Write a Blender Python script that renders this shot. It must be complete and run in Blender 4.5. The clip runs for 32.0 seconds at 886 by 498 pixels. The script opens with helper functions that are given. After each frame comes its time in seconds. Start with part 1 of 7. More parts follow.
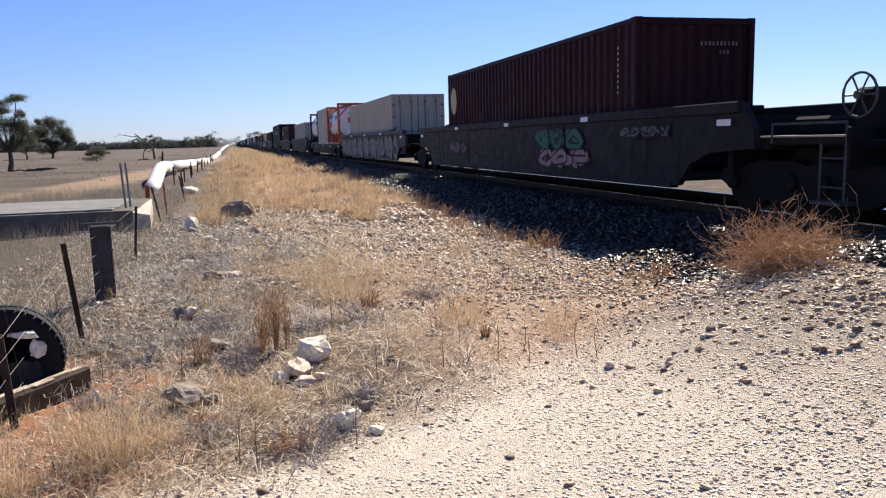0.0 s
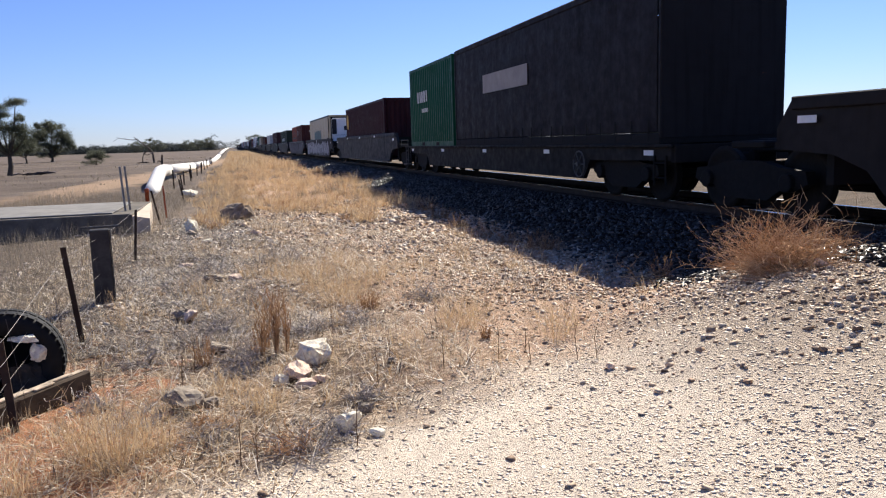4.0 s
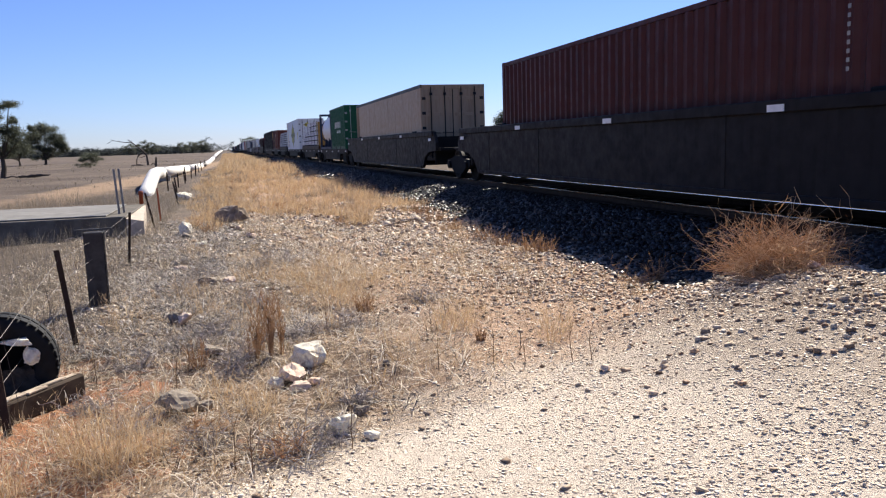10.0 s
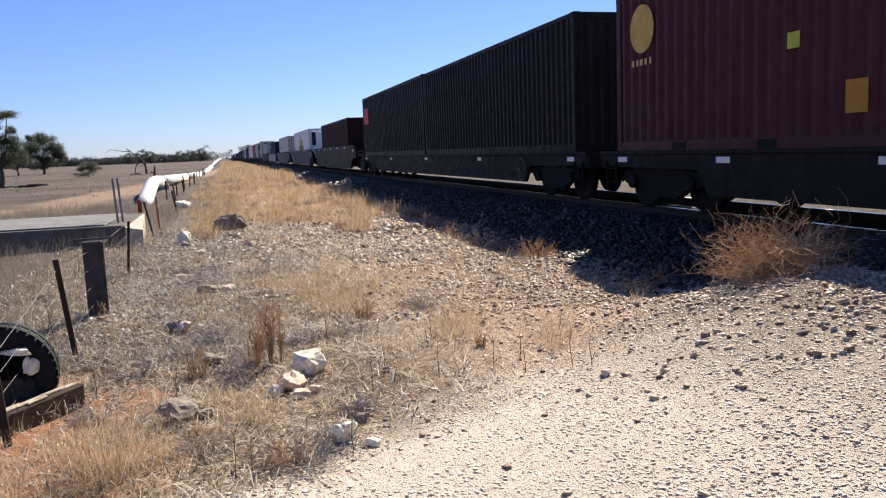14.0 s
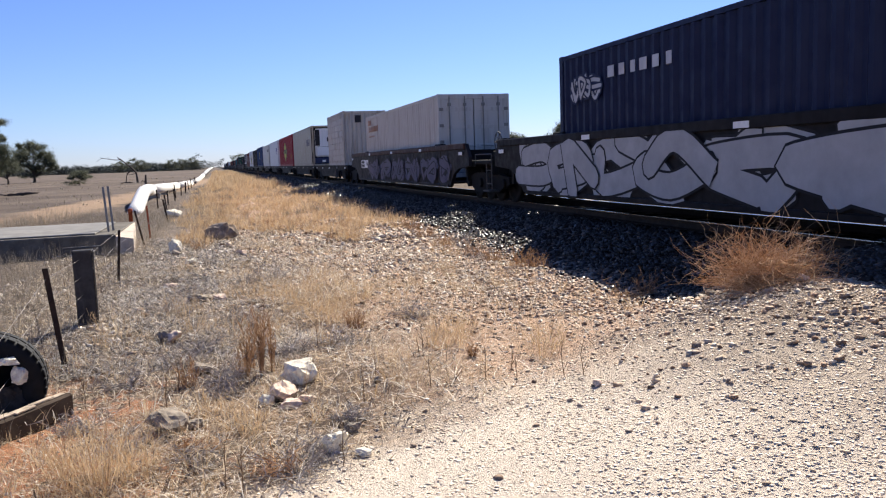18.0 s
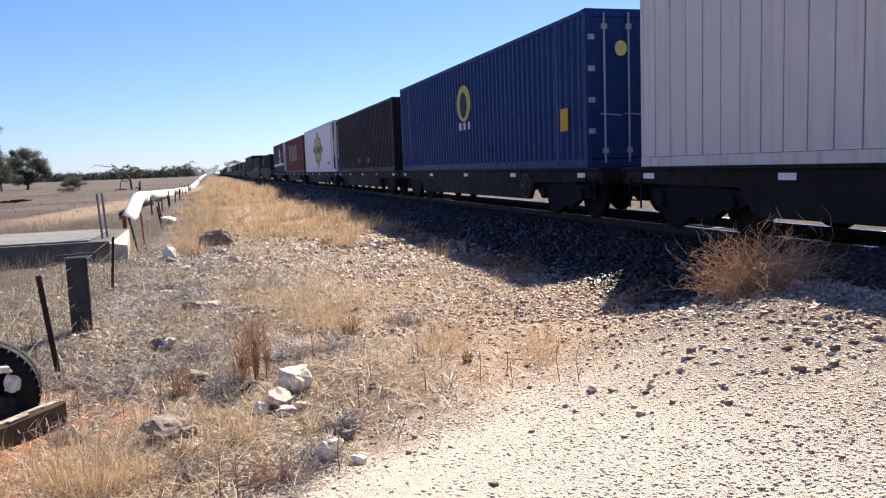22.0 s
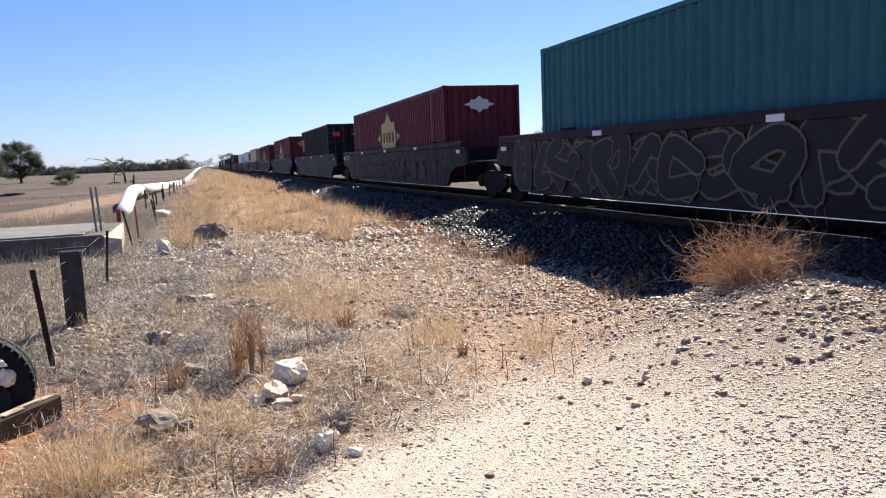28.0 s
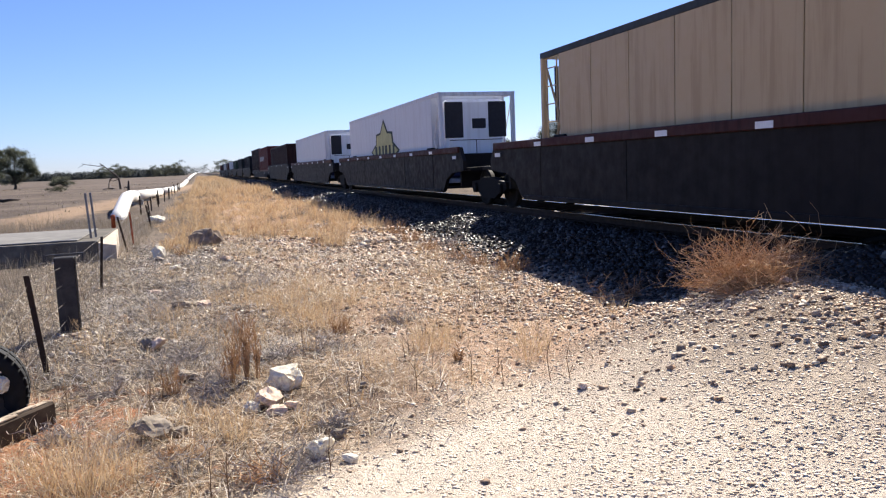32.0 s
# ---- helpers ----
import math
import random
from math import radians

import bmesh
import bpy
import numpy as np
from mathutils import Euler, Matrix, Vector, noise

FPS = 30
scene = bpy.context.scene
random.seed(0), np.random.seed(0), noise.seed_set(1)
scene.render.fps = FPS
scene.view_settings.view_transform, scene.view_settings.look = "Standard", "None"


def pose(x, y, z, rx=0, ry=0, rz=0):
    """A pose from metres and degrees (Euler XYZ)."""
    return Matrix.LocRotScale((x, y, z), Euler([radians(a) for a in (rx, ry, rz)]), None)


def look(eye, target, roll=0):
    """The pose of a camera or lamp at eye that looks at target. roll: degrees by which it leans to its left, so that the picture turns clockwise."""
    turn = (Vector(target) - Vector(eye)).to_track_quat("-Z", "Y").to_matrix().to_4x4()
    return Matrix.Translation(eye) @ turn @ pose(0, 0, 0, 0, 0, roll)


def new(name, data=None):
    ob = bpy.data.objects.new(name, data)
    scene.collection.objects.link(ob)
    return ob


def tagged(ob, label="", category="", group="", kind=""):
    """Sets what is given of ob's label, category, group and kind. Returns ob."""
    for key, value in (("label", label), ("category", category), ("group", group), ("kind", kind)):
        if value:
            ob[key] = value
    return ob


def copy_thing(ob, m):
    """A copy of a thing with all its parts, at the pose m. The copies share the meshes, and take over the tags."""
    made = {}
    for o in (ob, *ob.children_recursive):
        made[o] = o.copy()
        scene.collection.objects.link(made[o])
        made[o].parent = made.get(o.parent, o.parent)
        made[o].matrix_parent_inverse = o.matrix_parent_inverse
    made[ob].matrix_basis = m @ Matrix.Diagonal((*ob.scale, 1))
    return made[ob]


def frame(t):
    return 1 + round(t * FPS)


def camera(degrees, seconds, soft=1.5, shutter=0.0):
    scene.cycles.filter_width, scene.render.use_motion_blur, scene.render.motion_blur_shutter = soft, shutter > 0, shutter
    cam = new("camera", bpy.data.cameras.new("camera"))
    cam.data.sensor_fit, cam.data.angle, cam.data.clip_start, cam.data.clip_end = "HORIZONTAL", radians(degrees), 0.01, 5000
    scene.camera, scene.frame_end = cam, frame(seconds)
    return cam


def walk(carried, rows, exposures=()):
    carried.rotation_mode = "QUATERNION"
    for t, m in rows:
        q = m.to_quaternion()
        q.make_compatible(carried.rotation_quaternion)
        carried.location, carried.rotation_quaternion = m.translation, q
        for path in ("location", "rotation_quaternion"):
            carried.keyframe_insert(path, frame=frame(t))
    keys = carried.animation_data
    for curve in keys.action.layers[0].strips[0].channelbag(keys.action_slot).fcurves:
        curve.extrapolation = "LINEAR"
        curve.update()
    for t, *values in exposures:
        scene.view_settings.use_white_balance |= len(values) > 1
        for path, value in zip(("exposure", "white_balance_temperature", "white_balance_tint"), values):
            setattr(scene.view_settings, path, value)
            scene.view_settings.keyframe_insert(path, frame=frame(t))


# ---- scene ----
# ---- camera and its way: it stands still and turns a little in the hand ----
EYE = Vector((0.0, 0.0, 1.6))


def aim(yaw, pitch, roll):
    a, b = radians(yaw), radians(pitch)
    ahead = Vector((-math.sin(a) * math.cos(b), math.cos(a) * math.cos(b), math.sin(b)))
    return look(EYE, EYE + ahead * 10, roll)


cam = camera(59.56, 32.0, 1.2)
walk(cam, [(t, aim(yaw, pitch, roll)) for t, yaw, pitch, roll in (
    (0, -14.95, -8.08, -1.47), (0.5, -15.00, -7.75, -1.64), (1, -14.99, -7.76, -1.88), (1.5, -14.99, -7.88, -1.69),
    (2, -14.92, -7.99, -1.94), (2.5, -14.93, -8.08, -1.89), (3, -14.91, -8.05, -1.85), (3.5, -14.92, -8.00, -1.76),
    (5.5, -15.21, -7.77, -1.64), (6, -15.27, -7.94, -1.43), (6.5, -15.13, -7.98, -1.77), (7, -15.18, -8.09, -1.84),
    (7.5, -15.30, -7.92, -1.74), (8, -15.15, -7.78, -1.66), (8.5, -15.08, -7.81, -1.56), (9, -15.06, -7.71, -1.52),
    (9.5, -15.16, -7.82, -1.79), (10, -15.36, -7.78, -1.77), (10.5, -15.34, -7.74, -1.82), (11, -15.31, -7.78, -2.07),
    (11.5, -15.30, -7.67, -2.08), (12, -15.26, -7.56, -2.19), (12.5, -15.34, -7.52, -2.29), (13, -15.41, -7.38, -2.10),
    (13.5, -15.46, -7.39, -2.22), (14, -15.44, -7.33, -2.27), (14.5, -15.44, -7.35, -2.43), (16.5, -15.67, -7.30, -2.23),
    (17, -15.65, -7.24, -2.24), (17.5, -15.75, -6.90, -2.18), (18, -16.08, -6.64, -2.05), (18.5, -16.17, -6.28, -2.09),
    (19, -16.19, -6.18, -2.37), (19.5, -16.22, -6.17, -2.23), (20, -16.25, -6.22, -2.44), (20.5, -16.43, -6.25, -2.31),
    (21, -16.43, -6.22, -2.35), (21.5, -16.45, -6.22, -2.29), (22, -16.48, -6.21, -2.18), (22.5, -16.55, -6.47, -2.32),
    (23, -16.63, -6.60, -2.07), (23.5, -16.67, -6.52, -2.02), (24, -16.67, -6.43, -1.91), (24.5, -16.62, -6.24, -2.17),
    (25, -16.63, -6.30, -2.37), (25.5, -16.80, -6.36, -2.64), (27.5, -16.75, -6.72, -2.36), (28, -16.82, -6.78, -2.34),
    (28.5, -16.94, -6.69, -2.19), (29, -17.03, -6.64, -2.11), (29.5, -17.08, -6.73, -2.36), (30, -17.14, -6.73, -2.33),
    (30.5, -17.20, -6.66, -2.54), (31, -17.38, -6.51, -2.45), (31.5, -17.32, -6.40, -2.46), (32, -17.18, -6.35, -2.31),
)], exposures=((0, 1.01), (16.5, 1.03), (19.5, 1.17), (22.5, 1.27), (24.5, 1.27), (27.5, 1.17), (32, 1.17)))

# ---- sky, sun, exposure ----
SUN_TO = Vector((0.73, 1.0, 1.0)).normalized()
world = bpy.data.worlds.new("sky")
scene.world = world
world.use_nodes = True
wn = world.node_tree.nodes
sky = wn.new("ShaderNodeTexSky")
sky.sky_type, sky.sun_disc = "NISHITA", False
sky.sun_elevation = math.asin(SUN_TO.z)
sky.sun_rotation = math.atan2(SUN_TO.x, SUN_TO.y)
sky.air_density, sky.dust_density, sky.ozone_density = 1.0, 0.1, 3.5
wn["Background"].inputs["Strength"].default_value = 0.0505
tint = wn.new("ShaderNodeMix")
tint.data_type, tint.blend_type = "RGBA", "MULTIPLY"
tint.inputs["Factor"].default_value, tint.inputs["B"].default_value = 1.0, (0.72, 0.83, 1.3, 1)
world.node_tree.links.new(sky.outputs["Color"], tint.inputs["A"])
world.node_tree.links.new(tint.outputs["Result"], wn["Background"].inputs["Color"])
sun = new("sun", bpy.data.lights.new("sun", "SUN"))
sun.data.energy, sun.data.angle, sun.data.color = 5.0, radians(0.53), (1.0, 0.93, 0.81)
sun.matrix_world = look(SUN_TO * 50, (0, 0, 0))

# ---- the plan ----
TRACK_X = 8.16          # middle of the track
RAIL_Z = 0.45           # top of the rails
FRAME_Z = 0.63          # datum of the wagon bodies
SPEED, GAIN = 26.796, 0.00932


def travel(t):
    """How far the train has come at t seconds."""
    return SPEED * t + GAIN * (t - 16) ** 2


# ---- mesh building ----
class Shape:
    """Vertices and faces of one mesh."""

    def __init__(self):
        self.v, self.f = [], []

    def add(self, verts, faces):
        n = len(self.v)
        self.v += [tuple(p) for p in verts]
        self.f += [tuple(i + n for i in f) for f in faces]
        return self

    def box(self, x0, x1, y0, y1, z0, z1, b=0.0):
        """A box, with its upright and long edges cut by b."""
        if b <= 0:
            vs = [(x, y, z) for z in (z0, z1) for x, y in ((x0, y0), (x1, y0), (x1, y1), (x0, y1))]
            return self.add(vs, [(3, 2, 1, 0), (4, 5, 6, 7), (0, 1, 5, 4), (1, 2, 6, 5), (2, 3, 7, 6), (3, 0, 4, 7)])
        ring = [(x0 + b, y0), (x1 - b, y0), (x1, y0 + b), (x1, y1 - b), (x1 - b, y1), (x0 + b, y1), (x0, y1 - b), (x0, y0 + b)]
        ins = [(min(max(x, x0 + b), x1 - b), min(max(y, y0 + b), y1 - b)) for x, y in ring]
        vs = [(x, y, z0) for x, y in ins] + [(x, y, z0 + b) for x, y in ring] + [(x, y, z1 - b) for x, y in ring] + [(x, y, z1) for x, y in ins]
        fs = [tuple(range(7, -1, -1)), tuple(range(24, 32))]
        for k in range(3):
            fs += [(k * 8 + i, k * 8 + (i + 1) % 8, k * 8 + 8 + (i + 1) % 8, k * 8 + 8 + i) for i in range(8)]
        return self.add(vs, fs)

    def prism(self, ring, axis, a, b):
        """A flat ring of points pushed along an axis from a to b. The ring lies in the other two axes, in order."""
        n = len(ring)
        def at(p, c):
            q = [0, 0, 0]
            o = [i for i in range(3) if i != axis]
            q[o[0]], q[o[1]], q[axis] = p[0], p[1], c
            return q
        vs = [at(p, a) for p in ring] + [at(p, b) for p in ring]
        fs = [tuple(range(n)), tuple(range(2 * n - 1, n - 1, -1))]
        fs += [((i + 1) % n, i, n + i, n + (i + 1) % n) for i in range(n)]
        return self.add(vs, fs)

    def lathe(self, prof, axis, centre, seg=20):
        """Rings of (radius, place along the axis) about an axis."""
        cx = Vector(centre)
        u, w = [(Vector((0, 1, 0)), Vector((0, 0, 1))), (Vector((0, 0, 1)), Vector((1, 0, 0))), (Vector((1, 0, 0)), Vector((0, 1, 0)))][axis]
        n = Vector([1 if i == axis else 0 for i in range(3)])
        vs = [cx + n * h + (u * math.cos(2 * math.pi * k / seg) + w * math.sin(2 * math.pi * k / seg)) * r for r, h in prof for k in range(seg)]
        fs = [(j * seg + k, j * seg + (k + 1) % seg, (j + 1) * seg + (k + 1) % seg, (j + 1) * seg + k) for j in range(len(prof) - 1) for k in range(seg)]
        m = len(prof) - 1
        fs += [tuple(range(seg - 1, -1, -1)), tuple(m * seg + k for k in range(seg))]
        return self.add(vs, fs)

    def tube(self, pts, r, seg=6, r2=None):
        """A round bar along points, thinning from r to r2."""
        pts = [Vector(p) for p in pts]
        r2 = r if r2 is None else r2
        vs, n = [], len(pts)
        for i, p in enumerate(pts):
            d = (pts[min(i + 1, n - 1)] - pts[max(i - 1, 0)]).normalized()
            u = d.cross(Vector((0, 0, 1)) if abs(d.z) < 0.9 else Vector((1, 0, 0))).normalized()
            w = d.cross(u)
            q = r + (r2 - r) * i / max(n - 1, 1)
            vs += [p + (u * math.cos(2 * math.pi * k / seg) + w * math.sin(2 * math.pi * k / seg)) * q for k in range(seg)]
        fs = [(i * seg + (k + 1) % seg, i * seg + k, (i + 1) * seg + k, (i + 1) * seg + (k + 1) % seg) for i in range(n - 1) for k in range(seg)]
        fs += [tuple(range(seg)), tuple((n - 1) * seg + k for k in range(seg - 1, -1, -1))]
        return self.add(vs, fs)

    def mesh(self, name, material, smooth=False):
        me = bpy.data.meshes.new(name)
        me.from_pydata(self.v, [], self.f)
        if material:
            me.materials.append(material)
        if smooth:
            me.polygons.foreach_set("use_smooth", [True] * len(me.polygons))
        me.update()
        return me


KEPT = {}


def kept(key, build, material, smooth=False):
    """One mesh for all pieces that look alike."""
    full = (key, material.name)
    if full not in KEPT:
        KEPT[full] = build().mesh(str(key[0] if isinstance(key, tuple) else key), material, smooth)
    return KEPT[full]


def part(name, data, material, parent, label="", at=None, smooth=False):
    """A mesh object under a thing or under one of its parts."""
    if isinstance(data, Shape):
        data = data.mesh(name, material, smooth)
    ob = new(name, data)
    ob.parent = parent
    if at is not None:
        ob.matrix_basis = at
    return tagged(ob, label)


def thing(name, at, label, category, group="", kind="", shape=None, material=None, smooth=False):
    """A top-level thing: an empty at its base, or one mesh."""
    ob = new(name, shape.mesh(name, material, smooth) if shape else None)
    ob.matrix_basis = at
    return tagged(ob, label, category, group, kind)


# ---- materials ----
def nodes(name):
    m = bpy.data.materials.new(name)
    m.use_nodes = True
    t = m.node_tree
    return m, t, t.nodes["Principled BSDF"]


def link(t, a, b):
    t.links.new(a, b)


def tex(t, kind="Object", scale=(1, 1, 1), spread=True):
    """Coordinates of the surface, shifted from object to object."""
    co, mp = t.nodes.new("ShaderNodeTexCoord"), t.nodes.new("ShaderNodeMapping")
    mp.inputs["Scale"].default_value = scale
    link(t, co.outputs[kind], mp.inputs["Vector"])
    if spread:
        oi, mul = t.nodes.new("ShaderNodeObjectInfo"), t.nodes.new("ShaderNodeMath")
        mul.operation, mul.inputs[1].default_value = "MULTIPLY", 57.0
        link(t, oi.outputs["Random"], mul.inputs[0])
        link(t, mul.outputs[0], mp.inputs["Location"])
    return mp.outputs[0]


def grain(t, co, scale, detail=4.0, rough=0.6):
    n = t.nodes.new("ShaderNodeTexNoise")
    n.inputs["Scale"].default_value, n.inputs["Detail"].default_value, n.inputs["Roughness"].default_value = scale, detail, rough
    link(t, co, n.inputs["Vector"])
    return n.outputs["Fac"]


def steps(t, fac, a, b, lo=0.0, hi=1.0):
    r = t.nodes.new("ShaderNodeMapRange")
    for i, v in zip(("From Min", "From Max", "To Min", "To Max"), (a, b, lo, hi)):
        r.inputs[i].default_value = v
    link(t, fac, r.inputs["Value"])
    return r.outputs[0]


def mix(t, fac, a, b):
    m = t.nodes.new("ShaderNodeMix")
    m.data_type = "RGBA"
    for s, v in ((m.inputs["A"], a), (m.inputs["B"], b)):
        if isinstance(v, tuple):
            s.default_value = (*v, 1)
        else:
            link(t, v, s)
    if isinstance(fac, float):
        m.inputs["Factor"].default_value = fac
    else:
        link(t, fac, m.inputs["Factor"])
    return m.outputs["Result"]


def bump(t, b, fac, strength, distance):
    n = t.nodes.new("ShaderNodeBump")
    n.inputs["Strength"].default_value, n.inputs["Distance"].default_value = strength, distance
    link(t, fac, n.inputs["Height"])
    link(t, n.outputs[0], b.inputs["Normal"])


PAINTS = {}


def paint(rgb, dirt=0.35, rust=0.12, rough=0.5):
    """Weathered paint on steel: faded patches, dust, dark streaks that run down, rust specks."""
    key = (rgb, dirt, rust, rough)
    if key in PAINTS:
        return PAINTS[key]
    m, t, b = nodes("paint")
    co, streak = tex(t), tex(t, scale=(5, 5, 0.35))
    big, fine = grain(t, co, 0.5, 3), grain(t, co, 5, 4)
    run = grain(t, streak, 1.3, 4)
    faded = tuple(min(1, c * 0.95 + 0.006) for c in rgb)
    dust = tuple(c * 0.75 + min(0.012, 0.25 * max(rgb)) * w for c, w in zip(rgb, (1.3, 1.0, 0.8)))
    c = mix(t, steps(t, big, 0.35, 0.7), rgb, faded)
    c = mix(t, steps(t, run, 0.5, 0.64, 0, min(0.9, dirt * 1.5)), c, tuple(v * w + 0.002 for v, w in zip(rgb, (0.5, 0.42, 0.34))))
    c = mix(t, steps(t, fine, 0.4, 0.9, 0, dirt * 0.7), c, dust)
    c = mix(t, steps(t, grain(t, co, 3.1, 8, 0.75), 0.66, 0.72, 0, min(1, rust * 5)), c, (0.07, 0.028, 0.015))
    link(t, c, b.inputs["Base Color"])
    link(t, steps(t, fine, 0.3, 0.7, rough - 0.1, rough + 0.2), b.inputs["Roughness"])
    b.inputs["Specular IOR Level"].default_value = 0.22 if max(rgb) > 0.04 else 0.1
    if max(rgb) > 0.04:
        bump(t, b, big, 0.08, 0.006)
    PAINTS[key] = m
    return m


def plain(name, rgb, rough=0.6, metal=0.0, vary=0.25, scale=12.0, relief=0.2):
    """A simple surface with grain at two scales."""
    m, t, b = nodes(name)
    co = tex(t)
    a, d = grain(t, co, scale, 5), grain(t, co, scale * 0.12, 3)
    c = mix(t, steps(t, a, 0.3, 0.7), tuple(c * (1 - vary) for c in rgb), tuple(min(1, c * (1 + vary)) for c in rgb))
    c = mix(t, steps(t, d, 0.35, 0.65, 0, 0.5), c, tuple(c * (1 - vary * 0.8) for c in rgb))
    link(t, c, b.inputs["Base Color"])
    b.inputs["Roughness"].default_value, b.inputs["Metallic"].default_value = rough, metal
    b.inputs["Specular IOR Level"].default_value = 0.2 if rough > 0.5 else 0.4
    bump(t, b, a, relief, 0.01)
    return m


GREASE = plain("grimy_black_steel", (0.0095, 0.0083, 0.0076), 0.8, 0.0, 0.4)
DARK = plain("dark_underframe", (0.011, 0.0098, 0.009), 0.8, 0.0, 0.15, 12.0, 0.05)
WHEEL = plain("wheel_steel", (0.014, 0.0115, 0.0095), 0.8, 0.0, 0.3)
TREAD = plain("worn_tread", (0.55, 0.53, 0.5), 0.25, 1.0, 0.1)
RUBBER = plain("old_rubber", (0.011, 0.011, 0.012), 0.75, 0, 0.3, 20)
STEP = plain("dull_step_iron", (0.09, 0.088, 0.085), 0.6, 0.3, 0.3)
GALV = plain("galvanised_steel", (0.5, 0.5, 0.5), 0.45, 0.7, 0.2)
TAG = plain("white_reflector", (0.8, 0.8, 0.79), 0.5, 0, 0.1)
WHITE_MARK = plain("white_lettering", (0.75, 0.74, 0.7), 0.6, 0, 0.2, 6)
BLACK_MARK = plain("black_lettering", (0.025, 0.025, 0.03), 0.6, 0, 0.2)
# ---- ground ----
def smooth01(v, a, b):
    u = np.clip((v - a) / (b - a), 0, 1)
    return u * u * (3 - 2 * u)


def fuzz(x, y, size, seed=0):
    """Smooth noise from -1 to 1 over patches of that size."""
    u, v = np.asarray(x, float) / size + 31.7 * seed, np.asarray(y, float) / size - 17.3 * seed
    i, j = np.floor(u), np.floor(v)
    f, g = u - i, v - j
    f, g = f * f * (3 - 2 * f), g * g * (3 - 2 * g)

    def die(a, b):
        q = np.sin(a * 127.1 + b * 311.7 + seed * 74.7) * 43758.5453
        return q - np.floor(q)
    return 2 * ((die(i, j) * (1 - f) + die(i + 1, j) * f) * (1 - g) + (die(i, j + 1) * (1 - f) + die(i + 1, j + 1) * f) * g) - 1


def ground_z(x, y):
    """Height of the ground: flat scrub, the ballast bank of the track, the gravel ramp to the crossing."""
    x, y = np.asarray(x, float), np.asarray(y, float)
    d = np.abs(x - TRACK_X)
    bank = 0.29 * (1 - smooth01(d, 1.7, 3.45))
    u = (x - 0.64) * 0.5 - (y - 4.04) * 0.87
    ramp = (0.42 + 0.1 * smooth01(x, 3.0, 4.6)) * smooth01(u, -0.1 - 1.25 * smooth01(x, 1.5, 3.8), 1.3) * smooth01(x, 0.8, 4.6) * (x < 30)
    wave = 0.035 * np.sin(x * 1.7 + 0.6 * np.sin(y * 1.1)) * np.sin(y * 1.35 + x * 0.4) * (1 - smooth01(np.abs(x), 30, 60))
    far = 0.22 * smooth01(x, 10, 14)
    rough = (0.022 * fuzz(x, y, 0.55, 2) + 0.011 * fuzz(x, y, 0.21, 3)) * (1 - smooth01(u, -0.3, 0.2)) + 0.012 * fuzz(x, y, 0.7, 5) * smooth01(u, 0, 0.6)
    rough = rough * smooth01(d, 2.6, 3.6) * (1 - smooth01(np.abs(x), 25, 50))
    return np.maximum(np.maximum(bank, ramp), far) + wave * (d > 3.0) * (u < 0.3) + rough


def ticks(lo, hi, step, out, grow=1.35):
    a = list(np.arange(lo, hi + 1e-6, step))
    s, v = step, a[-1]
    while v < out[1]:
        s *= grow
        v += s
        a.append(v)
    s, v = step, a[0]
    while v > out[0]:
        s *= grow
        v -= s
        a.insert(0, v)
    return np.array(a)


def grid_mesh(name, xs, ys, zf, material):
    X, Y = np.meshgrid(xs, ys)
    Z = zf(X, Y)
    n, m = len(ys), len(xs)
    co = np.stack([X, Y, Z], -1).reshape(-1, 3)
    i = (np.arange(n - 1)[:, None] * m + np.arange(m - 1)[None, :]).ravel()
    quads = np.stack([i, i + 1, i + m + 1, i + m], -1)
    return raw_mesh(name, co, quads, material, True)


def raw_mesh(name, co, faces, material, smooth=False):
    """A mesh from arrays of places and of equal-sided faces."""
    me = bpy.data.meshes.new(name)
    k = faces.shape[1]
    me.vertices.add(len(co))
    me.vertices.foreach_set("co", np.ascontiguousarray(co, np.float32).ravel())
    me.loops.add(faces.size)
    me.loops.foreach_set("vertex_index", np.ascontiguousarray(faces, np.int32).ravel())
    me.polygons.add(len(faces))
    me.polygons.foreach_set("loop_start", np.arange(0, faces.size, k, dtype=np.int32))
    if smooth:
        me.polygons.foreach_set("use_smooth", np.ones(len(faces), bool))
    me.materials.append(material)
    me.update(calc_edges=True)
    me.validate()
    return me


